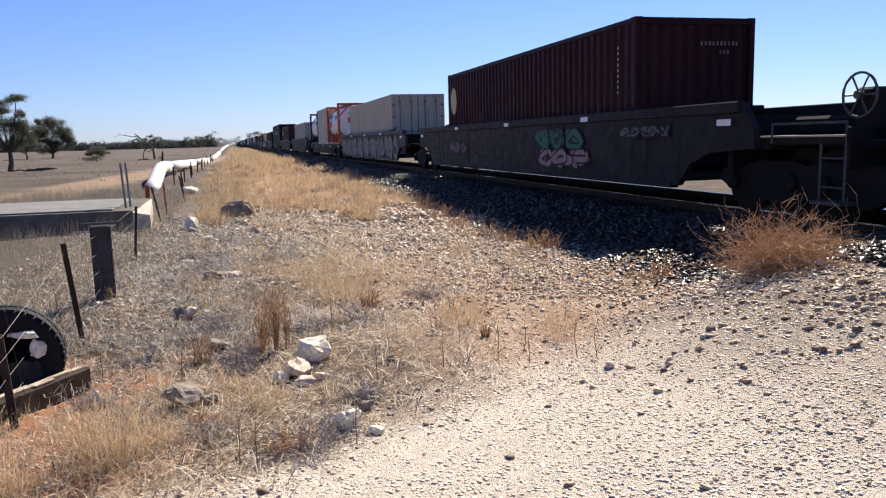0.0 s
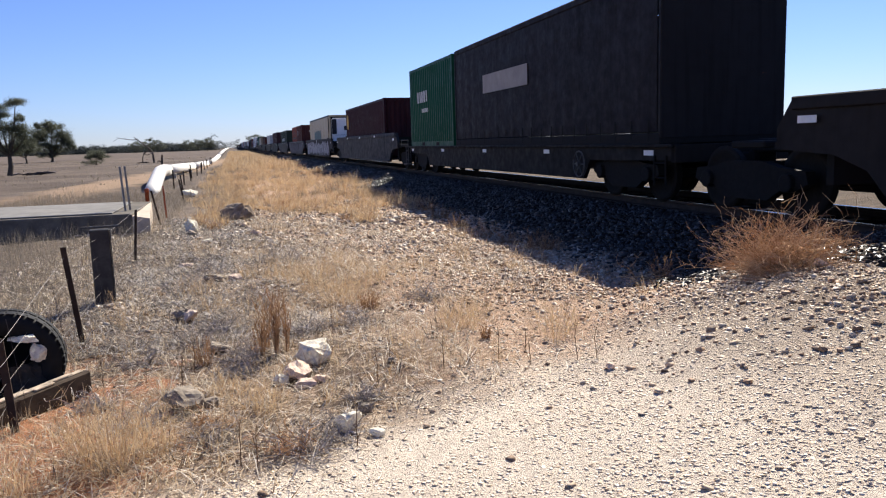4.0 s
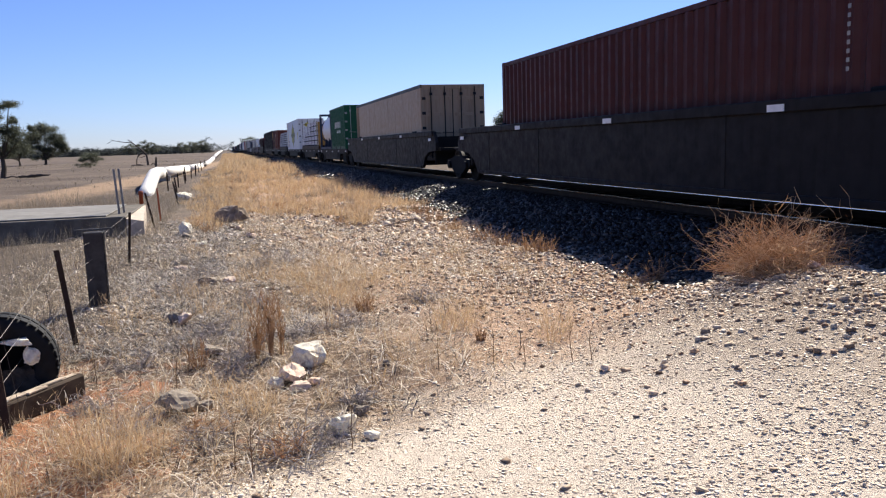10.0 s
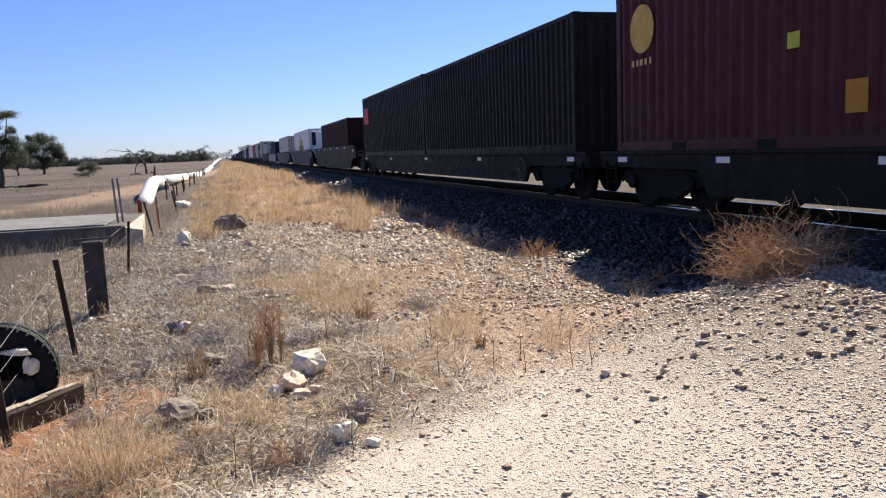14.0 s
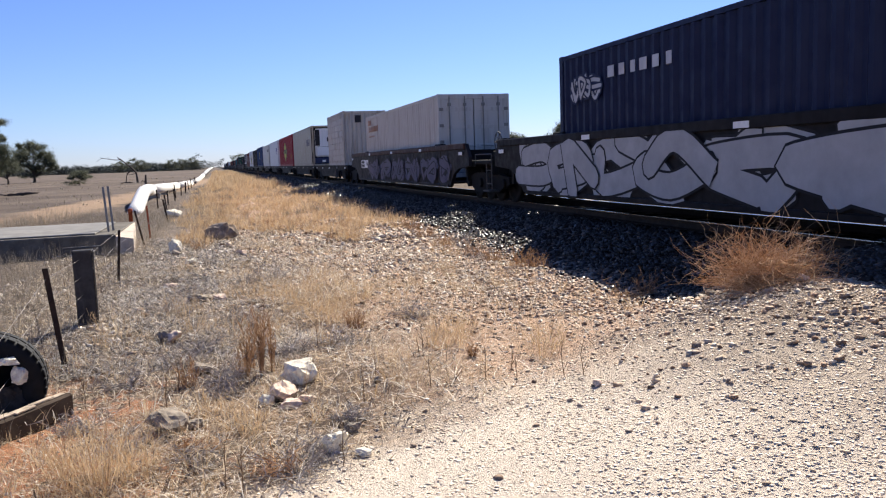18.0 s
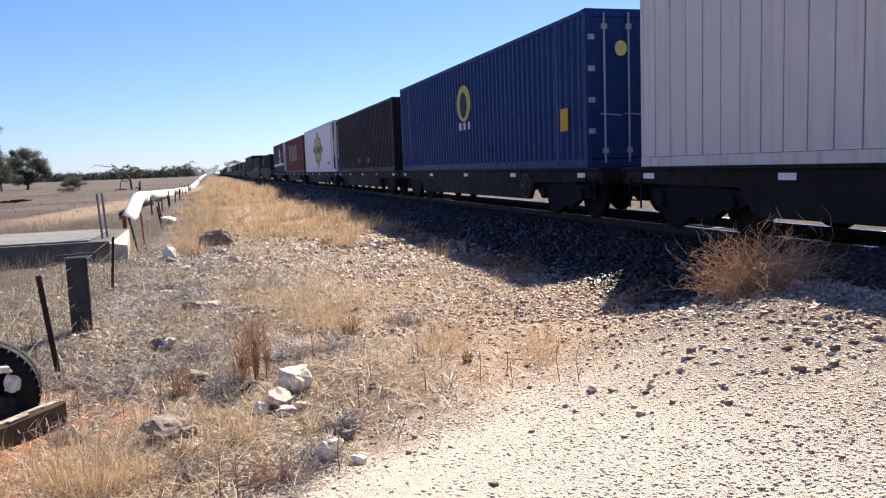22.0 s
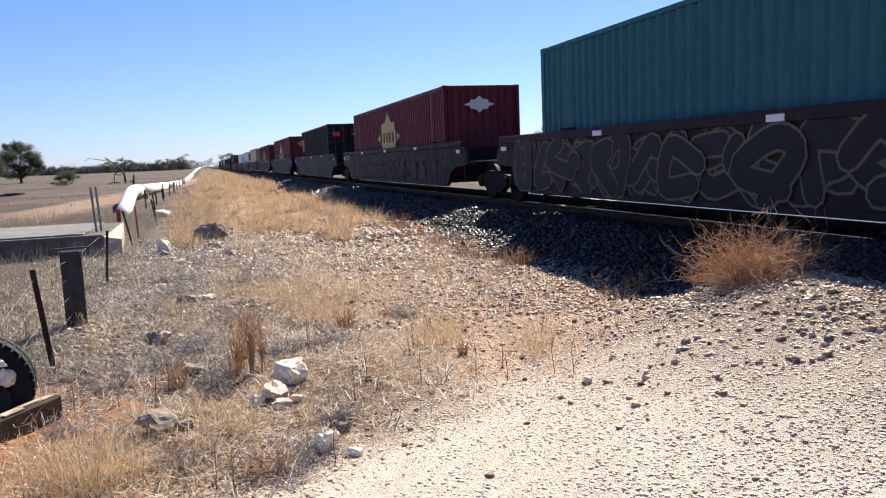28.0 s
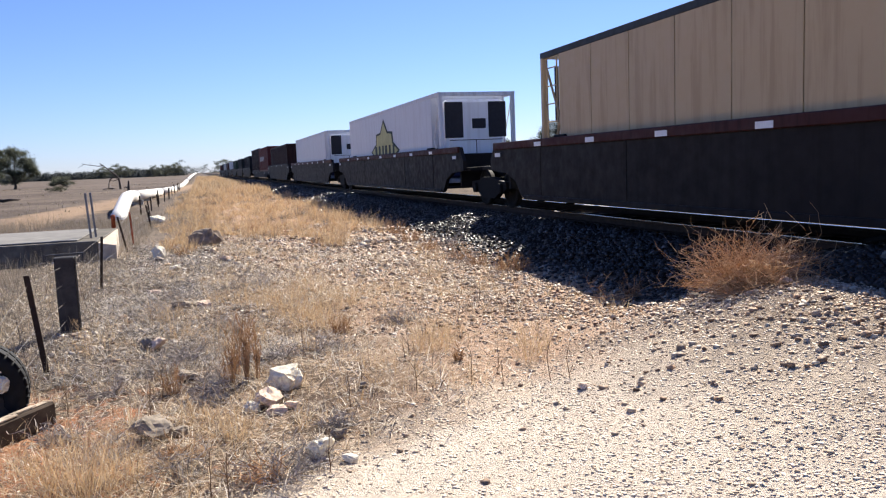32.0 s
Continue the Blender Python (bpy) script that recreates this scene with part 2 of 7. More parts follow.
def ground_material():
    m, t, b = nodes("ground")
    geo = t.nodes.new("ShaderNodeNewGeometry")
    pos = geo.outputs["Position"]

    def along(v, c):
        d, a = t.nodes.new("ShaderNodeVectorMath"), t.nodes.new("ShaderNodeMath")
        d.operation, d.inputs[1].default_value = "DOT_PRODUCT", v
        a.operation, a.inputs[1].default_value = "ADD", c
        link(t, pos, d.inputs[0])
        link(t, d.outputs["Value"], a.inputs[0])
        return a.outputs[0]

    def plus(a, b2, k):
        n = t.nodes.new("ShaderNodeMath")
        n.operation, n.inputs[1].default_value = "MULTIPLY_ADD", k
        link(t, b2, n.inputs[0])
        link(t, a, n.inputs[2])
        return n.outputs[0]
    n1, n2, n3, n4 = grain(t, pos, 0.5, 5), grain(t, pos, 2.2, 6, 0.7), grain(t, pos, 16, 6, 0.75), grain(t, pos, 70, 4, 0.75)
    n5 = grain(t, pos, 1.1, 6, 0.7)
    # grey-brown litter, char-grey and straw-coloured patches
    c = mix(t, steps(t, n2, 0.42, 0.6), (0.27, 0.18, 0.118), (0.075, 0.056, 0.044))
    c = mix(t, steps(t, n3, 0.5, 0.62), c, (0.62, 0.48, 0.35))
    # fine dark gaps, painted for the shade between litter and stems
    c = mix(t, steps(t, n3, 0.36, 0.46, 0.8, 0), c, (0.055, 0.046, 0.04))
    c = mix(t, steps(t, n4, 0.54, 0.66, 0, 0.85), c, (0.06, 0.05, 0.04))
    c = mix(t, steps(t, n5, 0.5, 0.58, 0, 0.75), c, (0.125, 0.09, 0.068))
    c = mix(t, steps(t, plus(along((-1, 0.12, 0), -1.6), n5, 2.0), 0.4, 1.0, 0, 0.7), c, mix(t, steps(t, n3, 0.42, 0.6), (0.06, 0.052, 0.046), (0.24, 0.2, 0.165)))
    # bare tan soil towards the track
    tan = mix(t, steps(t, n3, 0.46, 0.62), (0.6, 0.41, 0.285), (0.2, 0.135, 0.092))
    c = mix(t, steps(t, plus(along((1, 0.05, 0), -2.6), n5, 3.0), 0.0, 1.2, 0, 0.8), c, tan)
    # red earth by the fence
    red = steps(t, plus(along((-0.55, -0.13, 0), 0.2), n2, 3.0), 1.35, 1.6, 0, 0.9)
    redfac = t.nodes.new("ShaderNodeMath")
    redfac.operation = "MULTIPLY"
    link(t, red, redfac.inputs[0])
    link(t, steps(t, plus(along((0.3, 1, 0), 0), n2, 2.0), 6.5, 8.5, 1, 0), redfac.inputs[1])
    c = mix(t, redfac.outputs[0], c, mix(t, steps(t, n4, 0.4, 0.7), (0.5, 0.23, 0.12), (0.26, 0.13, 0.072)))
    # open field
    field = mix(t, steps(t, grain(t, pos, 0.08, 6, 0.7), 0.4, 0.6), (0.085, 0.066, 0.054), (0.15, 0.117, 0.094))
    field = mix(t, steps(t, grain(t, pos, 0.9, 6, 0.75), 0.5, 0.7, 0, 0.6), field, (0.055, 0.044, 0.036))
    c = mix(t, steps(t, plus(along((-1, 0.12, 0), -6.0), n1, 3.0), 0, 2.5), c, field)
    # worn track across the field
    trk = t.nodes.new("ShaderNodeMath")
    trk.operation = "ABSOLUTE"
    link(t, plus(along((1, -0.08, 0), 7.4), n1, 3.0), trk.inputs[0])
    trkfac = t.nodes.new("ShaderNodeMath")
    trkfac.operation = "MULTIPLY"
    link(t, steps(t, trk.outputs[0], 0.9, 2.0, 0.9, 0), trkfac.inputs[0])
    link(t, steps(t, along((0, 1, 0), 0), 24, 30), trkfac.inputs[1])
    c = mix(t, trkfac.outputs[0], c, (0.3, 0.21, 0.14))
    # ballast, coloured near black to deepen the train's shadow on it
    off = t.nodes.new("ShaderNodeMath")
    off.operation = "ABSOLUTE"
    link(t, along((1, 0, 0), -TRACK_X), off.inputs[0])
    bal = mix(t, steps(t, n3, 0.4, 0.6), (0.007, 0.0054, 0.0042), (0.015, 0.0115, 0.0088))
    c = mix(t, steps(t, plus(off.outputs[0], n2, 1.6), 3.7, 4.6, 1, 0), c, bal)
    # brown scrub soil beyond the track
    c = mix(t, steps(t, plus(along((1, 0, 0), -10.9), n1, 2.0), 0, 1.0), c, mix(t, steps(t, n2, 0.4, 0.6), (0.15, 0.11, 0.078), (0.09, 0.068, 0.05)))
    # pale ramp gravel, browner towards the track, then near-black for the train's shadow
    g = mix(t, steps(t, n3, 0.35, 0.65), (0.78, 0.665, 0.54), (0.6, 0.505, 0.405))
    g = mix(t, steps(t, n4, 0.54, 0.7, 0, 0.7), g, (0.42, 0.32, 0.225))
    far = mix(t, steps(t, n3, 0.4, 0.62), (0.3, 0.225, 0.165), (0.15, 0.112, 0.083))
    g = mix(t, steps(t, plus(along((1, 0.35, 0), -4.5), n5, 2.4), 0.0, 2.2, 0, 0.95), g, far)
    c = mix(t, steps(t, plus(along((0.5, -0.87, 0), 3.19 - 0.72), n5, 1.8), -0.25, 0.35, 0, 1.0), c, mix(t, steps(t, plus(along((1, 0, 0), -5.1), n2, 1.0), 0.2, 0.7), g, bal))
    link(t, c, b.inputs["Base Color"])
    b.inputs["Roughness"].default_value, b.inputs["Specular IOR Level"].default_value = 0.95, 0.1
    add = t.nodes.new("ShaderNodeMath")
    add.operation = "ADD"
    link(t, n3, add.inputs[0])
    link(t, n4, add.inputs[1])
    bump(t, b, add.outputs[0], 0.8, 0.03)
    return m


GROUND = ground_material()
ground = tagged(new("ground", grid_mesh("ground", ticks(-4, 11, 0.08, (-2600, 2600)), ticks(1.5, 13, 0.08, (-400, 4200)), ground_z, GROUND)), "dry stony ground with red earth and pale gravel", "ground", kind="structure")
# ---- the train: wagons ----
MOVERS = []             # (thing, place along the train)


def on_train(ob, s):
    MOVERS.append((ob, s))
    return ob


def disc_wheel():
    return Shape().lathe([(0.1, -0.09), (0.13, -0.06), (0.36, -0.045), (0.39, -0.07), (0.49, -0.07), (0.49, -0.045), (0.46, -0.03), (0.455, 0.065), (0.4, 0.065), (0.36, 0.03), (0.14, 0.05), (0.1, 0.1)], 0, (0, 0, 0), 24)


def side_frame():
    s = Shape()
    ring = [(-1.25, 0.46), (-1.2, 0.62), (-0.7, 0.66), (-0.35, 0.74), (0.35, 0.74), (0.7, 0.66), (1.2, 0.62), (1.25, 0.46), (1.02, 0.36), (0.82, 0.4), (0.45, 0.2), (-0.45, 0.2), (-0.82, 0.4), (-1.02, 0.36)]
    s.prism(ring, 0, -0.07, 0.07)
    s.lathe([(0.11, -0.14), (0.13, -0.13), (0.13, 0.1), (0.11, 0.1)], 0, (0, -0.89, 0.46), 12)
    s.lathe([(0.11, -0.14), (0.13, -0.13), (0.13, 0.1), (0.11, 0.1)], 0, (0, 0.89, 0.46), 12)
    for y in (-0.16, 0.0, 0.16):
        s.lathe([(0.06, 0.26), (0.06, 0.56)], 2, (0, y, 0), 8)
    return s


def bolster():
    return Shape().box(-0.9, 0.9, -0.2, 0.2, 0.4, 0.72, 0.03).lathe([(0.3, 0.72), (0.3, 0.86)], 2, (0, 0, 0), 12).box(-0.75, 0.75, -0.75, -0.67, 0.36, 0.5).box(-0.75, 0.75, 0.67, 0.75, 0.36, 0.5)


def bogie(wagon, y):
    b = part("bogie", kept("bogie", bolster, GREASE), GREASE, wagon, "grimy three-piece bogie", pose(0, y, RAIL_Z - FRAME_Z))
    for x in (-1.02, 1.02):
        part("side_frame", kept("side_frame", side_frame, GREASE), GREASE, b, "", pose(x, 0, 0))
    for dy in (-0.89, 0.89):
        part("axle", kept("axle", lambda: Shape().lathe([(0.08, -1.0), (0.08, 1.0)], 0, (0, 0, 0), 10), GREASE), GREASE, b, "", pose(0, dy, 0.46))
        for x, turn in ((-0.75, 0), (0.75, 180)):
            part("wheel", kept("wheel", disc_wheel, WHEEL, True), WHEEL, b, "steel wheel with a worn tread", pose(x, dy, 0.46, 0, 0, turn))
    return b


def brake_wheel():
    s = Shape()
    ring = [(0, 0.26 * math.cos(a * math.pi / 10), 0.26 * math.sin(a * math.pi / 10)) for a in range(21)]
    s.tube(ring, 0.016, 6)
    for a in range(6):
        s.tube([(0, 0, 0), (0, 0.25 * math.cos(a * math.pi / 3), 0.25 * math.sin(a * math.pi / 3))], 0.012, 5)
    return s.lathe([(0.05, -0.05), (0.05, 0.03)], 0, (0, 0, 0), 10)


def ladder(w, h, rungs):
    s = Shape()
    for y in (-w / 2, w / 2):
        s.tube([(0, y, 0), (0, y, h)], 0.018, 6)
    for k in range(rungs):
        z = h * (k + 0.5) / rungs
        s.tube([(0, -w / 2, z), (0, w / 2, z)], 0.014, 5)
    return s


WELL_L = 19.3


def well_side():
    e = WELL_L / 2
    half = [(-e + 0.28, 1.37), (-e, 1.0), (-e, 0.74), (-e + 1.0, 0.67), (-e + 1.5, 0.5), (-e + 1.85, 0.15)]
    return Shape().prism(half + [(-y, z) for y, z in reversed(half)], 0, -0.05, 0.05)


def strokes(seed, y0, y1, z0, z1, fat, letters):
    """Looping fat sprayed strokes side by side, with no letter in them: lists of points in (y, z)."""
    r = random.Random(seed)
    w = (y1 - y0) / letters
    out = []
    for k in range(letters):
        a, b = y0 + w * (k - 0.18), y0 + w * (k + 1.18)
        for j in range(3):
            turn, q = r.uniform(0, 6.28), r.choice((-1, 1))
            n = r.randint(4, 6)
            pts = []
            for i in range(n):
                u = turn + q * i * r.uniform(1.0, 2.2)
                pts.append(((a + b) / 2 + (b - a) * 0.5 * math.cos(u) * r.uniform(0.35, 1), (z0 + z1) / 2 + (z1 - z0) * 0.44 * math.sin(u) * r.uniform(0.45, 1)))
            pts = [pts[0]] + pts + [pts[-1]]
            soft = []
            for p, s, e, f in zip(pts, pts[1:], pts[2:], pts[3:]):
                for v in (0, 0.2, 0.4, 0.6, 0.8):
                    soft.append(tuple(0.5 * (2 * s[c] + (e[c] - p[c]) * v + (2 * p[c] - 5 * s[c] + 4 * e[c] - f[c]) * v * v + (3 * s[c] - p[c] - 3 * e[c] + f[c]) * v ** 3) for c in (0, 1)))
            out.append(soft + [pts[-1]])
    return out


def ribbon(s, line, width, x, z0=-9, z1=9):
    """One flat stroke with round ends along a line, on the plane x."""
    n, h, vs = len(line), width / 2, []
    for i, (a, b) in enumerate(line):
        p, q = line[max(i - 1, 0)], line[min(i + 1, n - 1)]
        l = math.hypot(q[0] - p[0], q[1] - p[1]) or 1e-6
        ny, nz = -(q[1] - p[1]) / l * h, (q[0] - p[0]) / l * h
        vs += [(x - i * 0.00012, a + ny, b + nz), (x - i * 0.00012, a - ny, b - nz)]
    fs = [(2 * i, 2 * i + 1, 2 * i + 3, 2 * i + 2) for i in range(n - 1)]
    for i, k in ((0, 0), (n - 1, 1)):
        c, d = vs[2 * i], vs[2 * i + 1]
        cy, cz, uy, uz = line[i][0], line[i][1], c[1] - line[i][0], c[2] - line[i][1]
        fan = [2 * i]
        for m in (1, 2, 3):
            w = m * math.pi / 4 * (1 if k == 0 else -1)
            fan.append(len(vs))
            vs.append((c[0], cy + uy * math.cos(w) - uz * math.sin(w), cz + uy * math.sin(w) + uz * math.cos(w)))
        fs.append(tuple(fan + [2 * i + 1]))
    s.add([(a, b, min(max(c, z0), z1)) for a, b, c in vs], fs)


def graffiti(parent, x, y0, y1, z0, z1, fill, edge, seed, fat=0.2, letters=6):
    """A row of sprayed loops, each a part with its outline."""
    w = (y1 - y0) / letters
    for k in range(letters):
        a, b = Shape(), Shape()
        for i, l in enumerate(strokes(seed * 97 + k, y0 + w * k, y0 + w * (k + 1), z0, z1, fat, 1)):
            ribbon(a, l, fat + 0.08, x - 0.004 - i * 0.009 - 0.022 * (k % 2), z0, z1)
            ribbon(b, l, fat, x - 0.0085 - i * 0.009 - 0.022 * (k % 2), z0 + 0.03, z1 - 0.03)
        letter = part("graffiti_shape", b, fill, parent, "looping sprayed stroke")
        part("outline", a, edge, letter, "dark sprayed outline")


def spray(rgb):
    key = ("spray", rgb)
    if key not in PAINTS:
        PAINTS[key] = plain("spray_paint", rgb, 0.6, 0, 0.18, 3.0, 0.05)
    return PAINTS[key]


def well_wagon(s, col, label, tags=5, marks=(), brake=False, top=None, first=False, panel=None, plate=False):
    """One unit of an articulated well wagon, about the place s along the train."""
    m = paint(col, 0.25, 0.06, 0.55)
    tm = paint(top, 0.5, 0.2, 0.6) if top else m
    w = thing("well_wagon", pose(TRACK_X, s, FRAME_Z), label, "railway wagon", "well wagons of the freight train")
    e = WELL_L / 2
    for x in (-1.33, 1.33):
        part("side_plate", kept("well_side", well_side, m), m, w, "", pose(x, 0, 0))
        sg = 1 if x > 0 else -1
        part("top_chord", kept(("top_chord", sg), lambda: Shape().box(min(0, 0.1 * sg), max(0, 0.1 * sg), -e + 0.3, e - 0.3, 1.22, 1.385, 0.015), tm), tm, w, "", pose(x, 0, 0))
        part("bottom_chord", kept(("bottom_chord", sg), lambda: Shape().box(-0.08, 0.08, -e + 2.0, e - 2.0, 0.105, 0.2, 0.012), m), m, w, "", pose(x, 0, 0))
        for y in (-6.8, -3.4, 3.4, 6.8):
            part("rib", kept(("well_rib", sg), lambda: Shape().box(-0.06, 0.06, -0.05, 0.05, 0.22, 1.22, 0.006), m), m, w, "", pose(x, y, 0))
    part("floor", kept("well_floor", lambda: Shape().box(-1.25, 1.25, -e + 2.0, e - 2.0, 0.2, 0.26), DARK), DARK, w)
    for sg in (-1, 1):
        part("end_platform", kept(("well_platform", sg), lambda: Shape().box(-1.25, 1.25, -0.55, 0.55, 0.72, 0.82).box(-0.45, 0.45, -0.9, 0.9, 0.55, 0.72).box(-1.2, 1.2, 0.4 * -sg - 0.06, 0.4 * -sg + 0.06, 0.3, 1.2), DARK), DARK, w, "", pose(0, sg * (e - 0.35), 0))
        part("cable_hose", kept(("well_hose", sg), lambda: Shape().tube([(-0.7, 0, 0.6), (-0.72, 0.2 * sg, 0.42), (-0.7, 0.5 * sg, 0.36), (-0.66, 0.8 * sg, 0.5)], 0.025, 6), GREASE), GREASE, w, "", pose(0, sg * (e + 0.05), 0))
    for y in (-6.1, 6.1):
        for x in (-1.18, 1.18):
            part("container_bracket", kept("container_bracket", lambda: Shape().box(-0.1, 0.13, -0.25, 0.25, 1.3, 1.44, 0.02), DARK), DARK, w, "", pose(x, y, 0))
    if tags:
        for k in range(tags):
            y = (k / max(tags - 1, 1) - 0.5) * (WELL_L - 1.2)
            part("reflector", kept("reflector", lambda: Shape().box(-0.004, 0.004, -0.16, 0.16, -0.045, 0.045), TAG), TAG, w, "white rectangular reflector", pose(-1.434, y, 1.28 if k not in (0, tags - 1) else 1.1))
    for args in marks:
        graffiti(w, -1.385, *args)
    if panel:
        a, b, c, d = panel
        p = part("data_panel", Shape().box(-1.402, -1.392, a, b, c, d), TAG, w, "white data panel with plain bars")
        for k in range(4):
            part("data_bar", Shape().box(-1.407, -1.403, b - 0.1 - 0.17 * (k + 1), b - 0.14 - 0.17 * k, c + 0.2, d - 0.04), BLACK_MARK, p)
            part("data_bar", Shape().box(-1.407, -1.403, b - 0.1 - 0.17 * (k + 1), b - 0.14 - 0.17 * k, c + 0.04, c + 0.16), BLACK_MARK, p)
        part("diamond_mark", Shape().prism([(a + 0.25, c + 0.04), (a + 0.38, c + 0.18), (a + 0.25, d - 0.04), (a + 0.12, c + 0.18)], 0, -1.407, -1.403), BLACK_MARK, p)
    if plate:
        p = part("number_plate", Shape().box(-1.402, -1.392, e - 1.75, e - 0.35, 1.0, 1.2), spray((0.3, 0.27, 0.23)), w, "pale plate with plain bars")
        for k in range(7):
            part("data_bar", Shape().box(-1.407, -1.403, e - 1.6 + k * 0.16, e - 1.5 + k * 0.16, 1.04, 1.16), BLACK_MARK, p)
    bogie(w, e + 1.0)
    part("draw_bar", kept("well_draw_bar", lambda: Shape().box(-0.35, 0.35, -0.2, 1.9, 0.66, 0.86, 0.03).box(-1.1, 1.1, 0.6, 1.35, 0.74, 0.84, 0.02), DARK), DARK, w, "", pose(0, e, 0))
    if brake or first:
        bogie(w, -e - 0.1)
        part("end_deck", kept("well_end_deck", lambda: Shape().box(-1.25, 1.25, -1.5, 0.4, 0.78, 0.9, 0.02).box(-1.25, 1.25, -1.56, -1.46, 0.5, 1.0, 0.02).box(-0.6, 0.6, -0.5, 0.2, 0.9, 1.15, 0.04).box(-0.3, 0.3, -1.4, 0.3, 0.5, 0.78), DARK), DARK, w, "", pose(0, -e, 0))
        part("coupler", kept("coupler", lambda: Shape().box(-0.12, 0.12, -0.45, 0.45, 0.42, 0.64, 0.03).box(-0.2, 0.2, 0.3, 0.55, 0.36, 0.7, 0.05), GREASE), GREASE, w, "", pose(0, -e - 1.75, 0, 0, 0, 180))
        part("air_hose", kept("air_hose", lambda: Shape().tube([(-0.6, 0, 0.6), (-0.62, 0.12, 0.4), (-0.6, 0.35, 0.22), (-0.5, 0.55, 0.3)], 0.025, 6), GREASE), GREASE, w, "", pose(0, -e - 1.5, 0, 0, 0, 180))
    if brake:
        part("brake_box", kept("brake_box", lambda: Shape().box(-0.2, 0.2, -0.14, 0.14, 0.82, 1.45, 0.03), DARK), DARK, w, "", pose(-0.75, -e - 1.42, 0))
        part("hand_brake_wheel", kept("brake_wheel", brake_wheel, STEP), STEP, w, "spoked hand brake wheel", pose(-1.02, -e - 1.42, 1.36))
        part("grab_rail", kept("well_rail", lambda: Shape().tube([(0, -0.7, 0.6), (0, -0.7, 1.05), (0, 0.6, 1.05), (0, 0.6, 0.8)], 0.02, 6), STEP), STEP, w, "", pose(-1.25, -e - 0.8, 0))
        part("step_ladder", kept("well_ladder", lambda: ladder(0.4, 0.7, 2), STEP), STEP, w, "", pose(-1.25, -e - 1.3, 0.1))
        part("step_plate", kept("step_plate", lambda: Shape().box(-0.15, 0.15, -0.25, 0.25, 0, 0.04), STEP), STEP, w, "", pose(-1.2, -e - 1.3, 0.07))
    return on_train(w, s)


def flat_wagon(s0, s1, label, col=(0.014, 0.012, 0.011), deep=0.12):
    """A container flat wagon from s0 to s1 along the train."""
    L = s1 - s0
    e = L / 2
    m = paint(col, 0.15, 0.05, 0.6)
    w = thing("flat_wagon", pose(TRACK_X, (s0 + s1) / 2, FRAME_Z), label, "railway wagon", "flat wagons of the freight train")
    key = round(L, 2)

    def sill():
        half = [(-e, 0.8), (-e, 0.54), (-e + 3.1, 0.5), (-e + 3.4, deep)]
        return Shape().prism(half + [(-y, z) for y, z in reversed(half)], 0, -0.04, 0.04)

    for x in (-1.16, 1.16):
        part("side_sill", kept(("flat_sill", key, deep), sill, m), m, w, "", pose(x, 0, 0))
        part("sill_flange", kept(("flat_flange", key), lambda: Shape().box(-0.1, 0.1, -e, e, 0.75, 0.81, 0.01), m), m, w, "", pose(x, 0, 0.002))
    part("centre_sill", kept(("flat_spine", key), lambda: Shape().box(-0.22, 0.22, -e + 0.1, e - 0.1, 0.45, 0.78), DARK), DARK, w)
    for k in range(7):
        part("cross_bearer", kept("cross_bearer", lambda: Shape().box(-1.1, 1.1, -0.09, 0.09, 0.6, 0.76), DARK), DARK, w, "", pose(0, (k / 6 - 0.5) * (L - 0.5), 0))
    for sg in (-1, 1):
        part("end_sill", kept("end_sill", lambda: Shape().box(-1.2, 1.2, -0.07, 0.07, 0.5, 0.8, 0.01), m), m, w, "", pose(0, sg * (e - 0.03), 0))
        part("coupler", kept("coupler", lambda: Shape().box(-0.12, 0.12, -0.45, 0.45, 0.42, 0.64, 0.03).box(-0.2, 0.2, 0.3, 0.55, 0.36, 0.7, 0.05), GREASE), GREASE, w, "", pose(0, sg * (e + 0.2), 0, 0, 0, 0 if sg > 0 else 180))
        part("air_hose", kept("air_hose", lambda: Shape().tube([(-0.6, 0, 0.6), (-0.62, 0.12, 0.4), (-0.6, 0.35, 0.22), (-0.5, 0.55, 0.3)], 0.025, 6), GREASE), GREASE, w, "", pose(0, sg * (e - 0.05), 0, 0, 0, 0 if sg > 0 else 180))
        part("step_iron", kept("flat_ladder", lambda: ladder(0.36, 0.5, 2), GREASE), GREASE, w, "", pose(-1.22, sg * (e - 0.4), 0.12))
        bogie(w, sg * (e - 1.9))
    part("hand_brake_wheel", kept("brake_wheel", brake_wheel, STEP), STEP, w, "spoked hand brake wheel", pose(-1.3, -e + 3.4, 0.42))
    part("air_tank", kept("air_tank", lambda: Shape().lathe([(0.05, -0.6), (0.2, -0.52), (0.2, 0.52), (0.05, 0.6)], 1, (0, 0, 0), 12), GREASE, True), GREASE, w, "", pose(-0.7, 0.6, 0.42))
    for k in range(5):
        part("reflector", kept("reflector", lambda: Shape().box(-0.004, 0.004, -0.16, 0.16, -0.045, 0.045), TAG), TAG, w, "white rectangular reflector", pose(-1.206, (k / 4 - 0.5) * (L - 1.6), 0.66))
    return on_train(w, (s0 + s1) / 2)


# ---- the train: loads ----
CW = 1.22


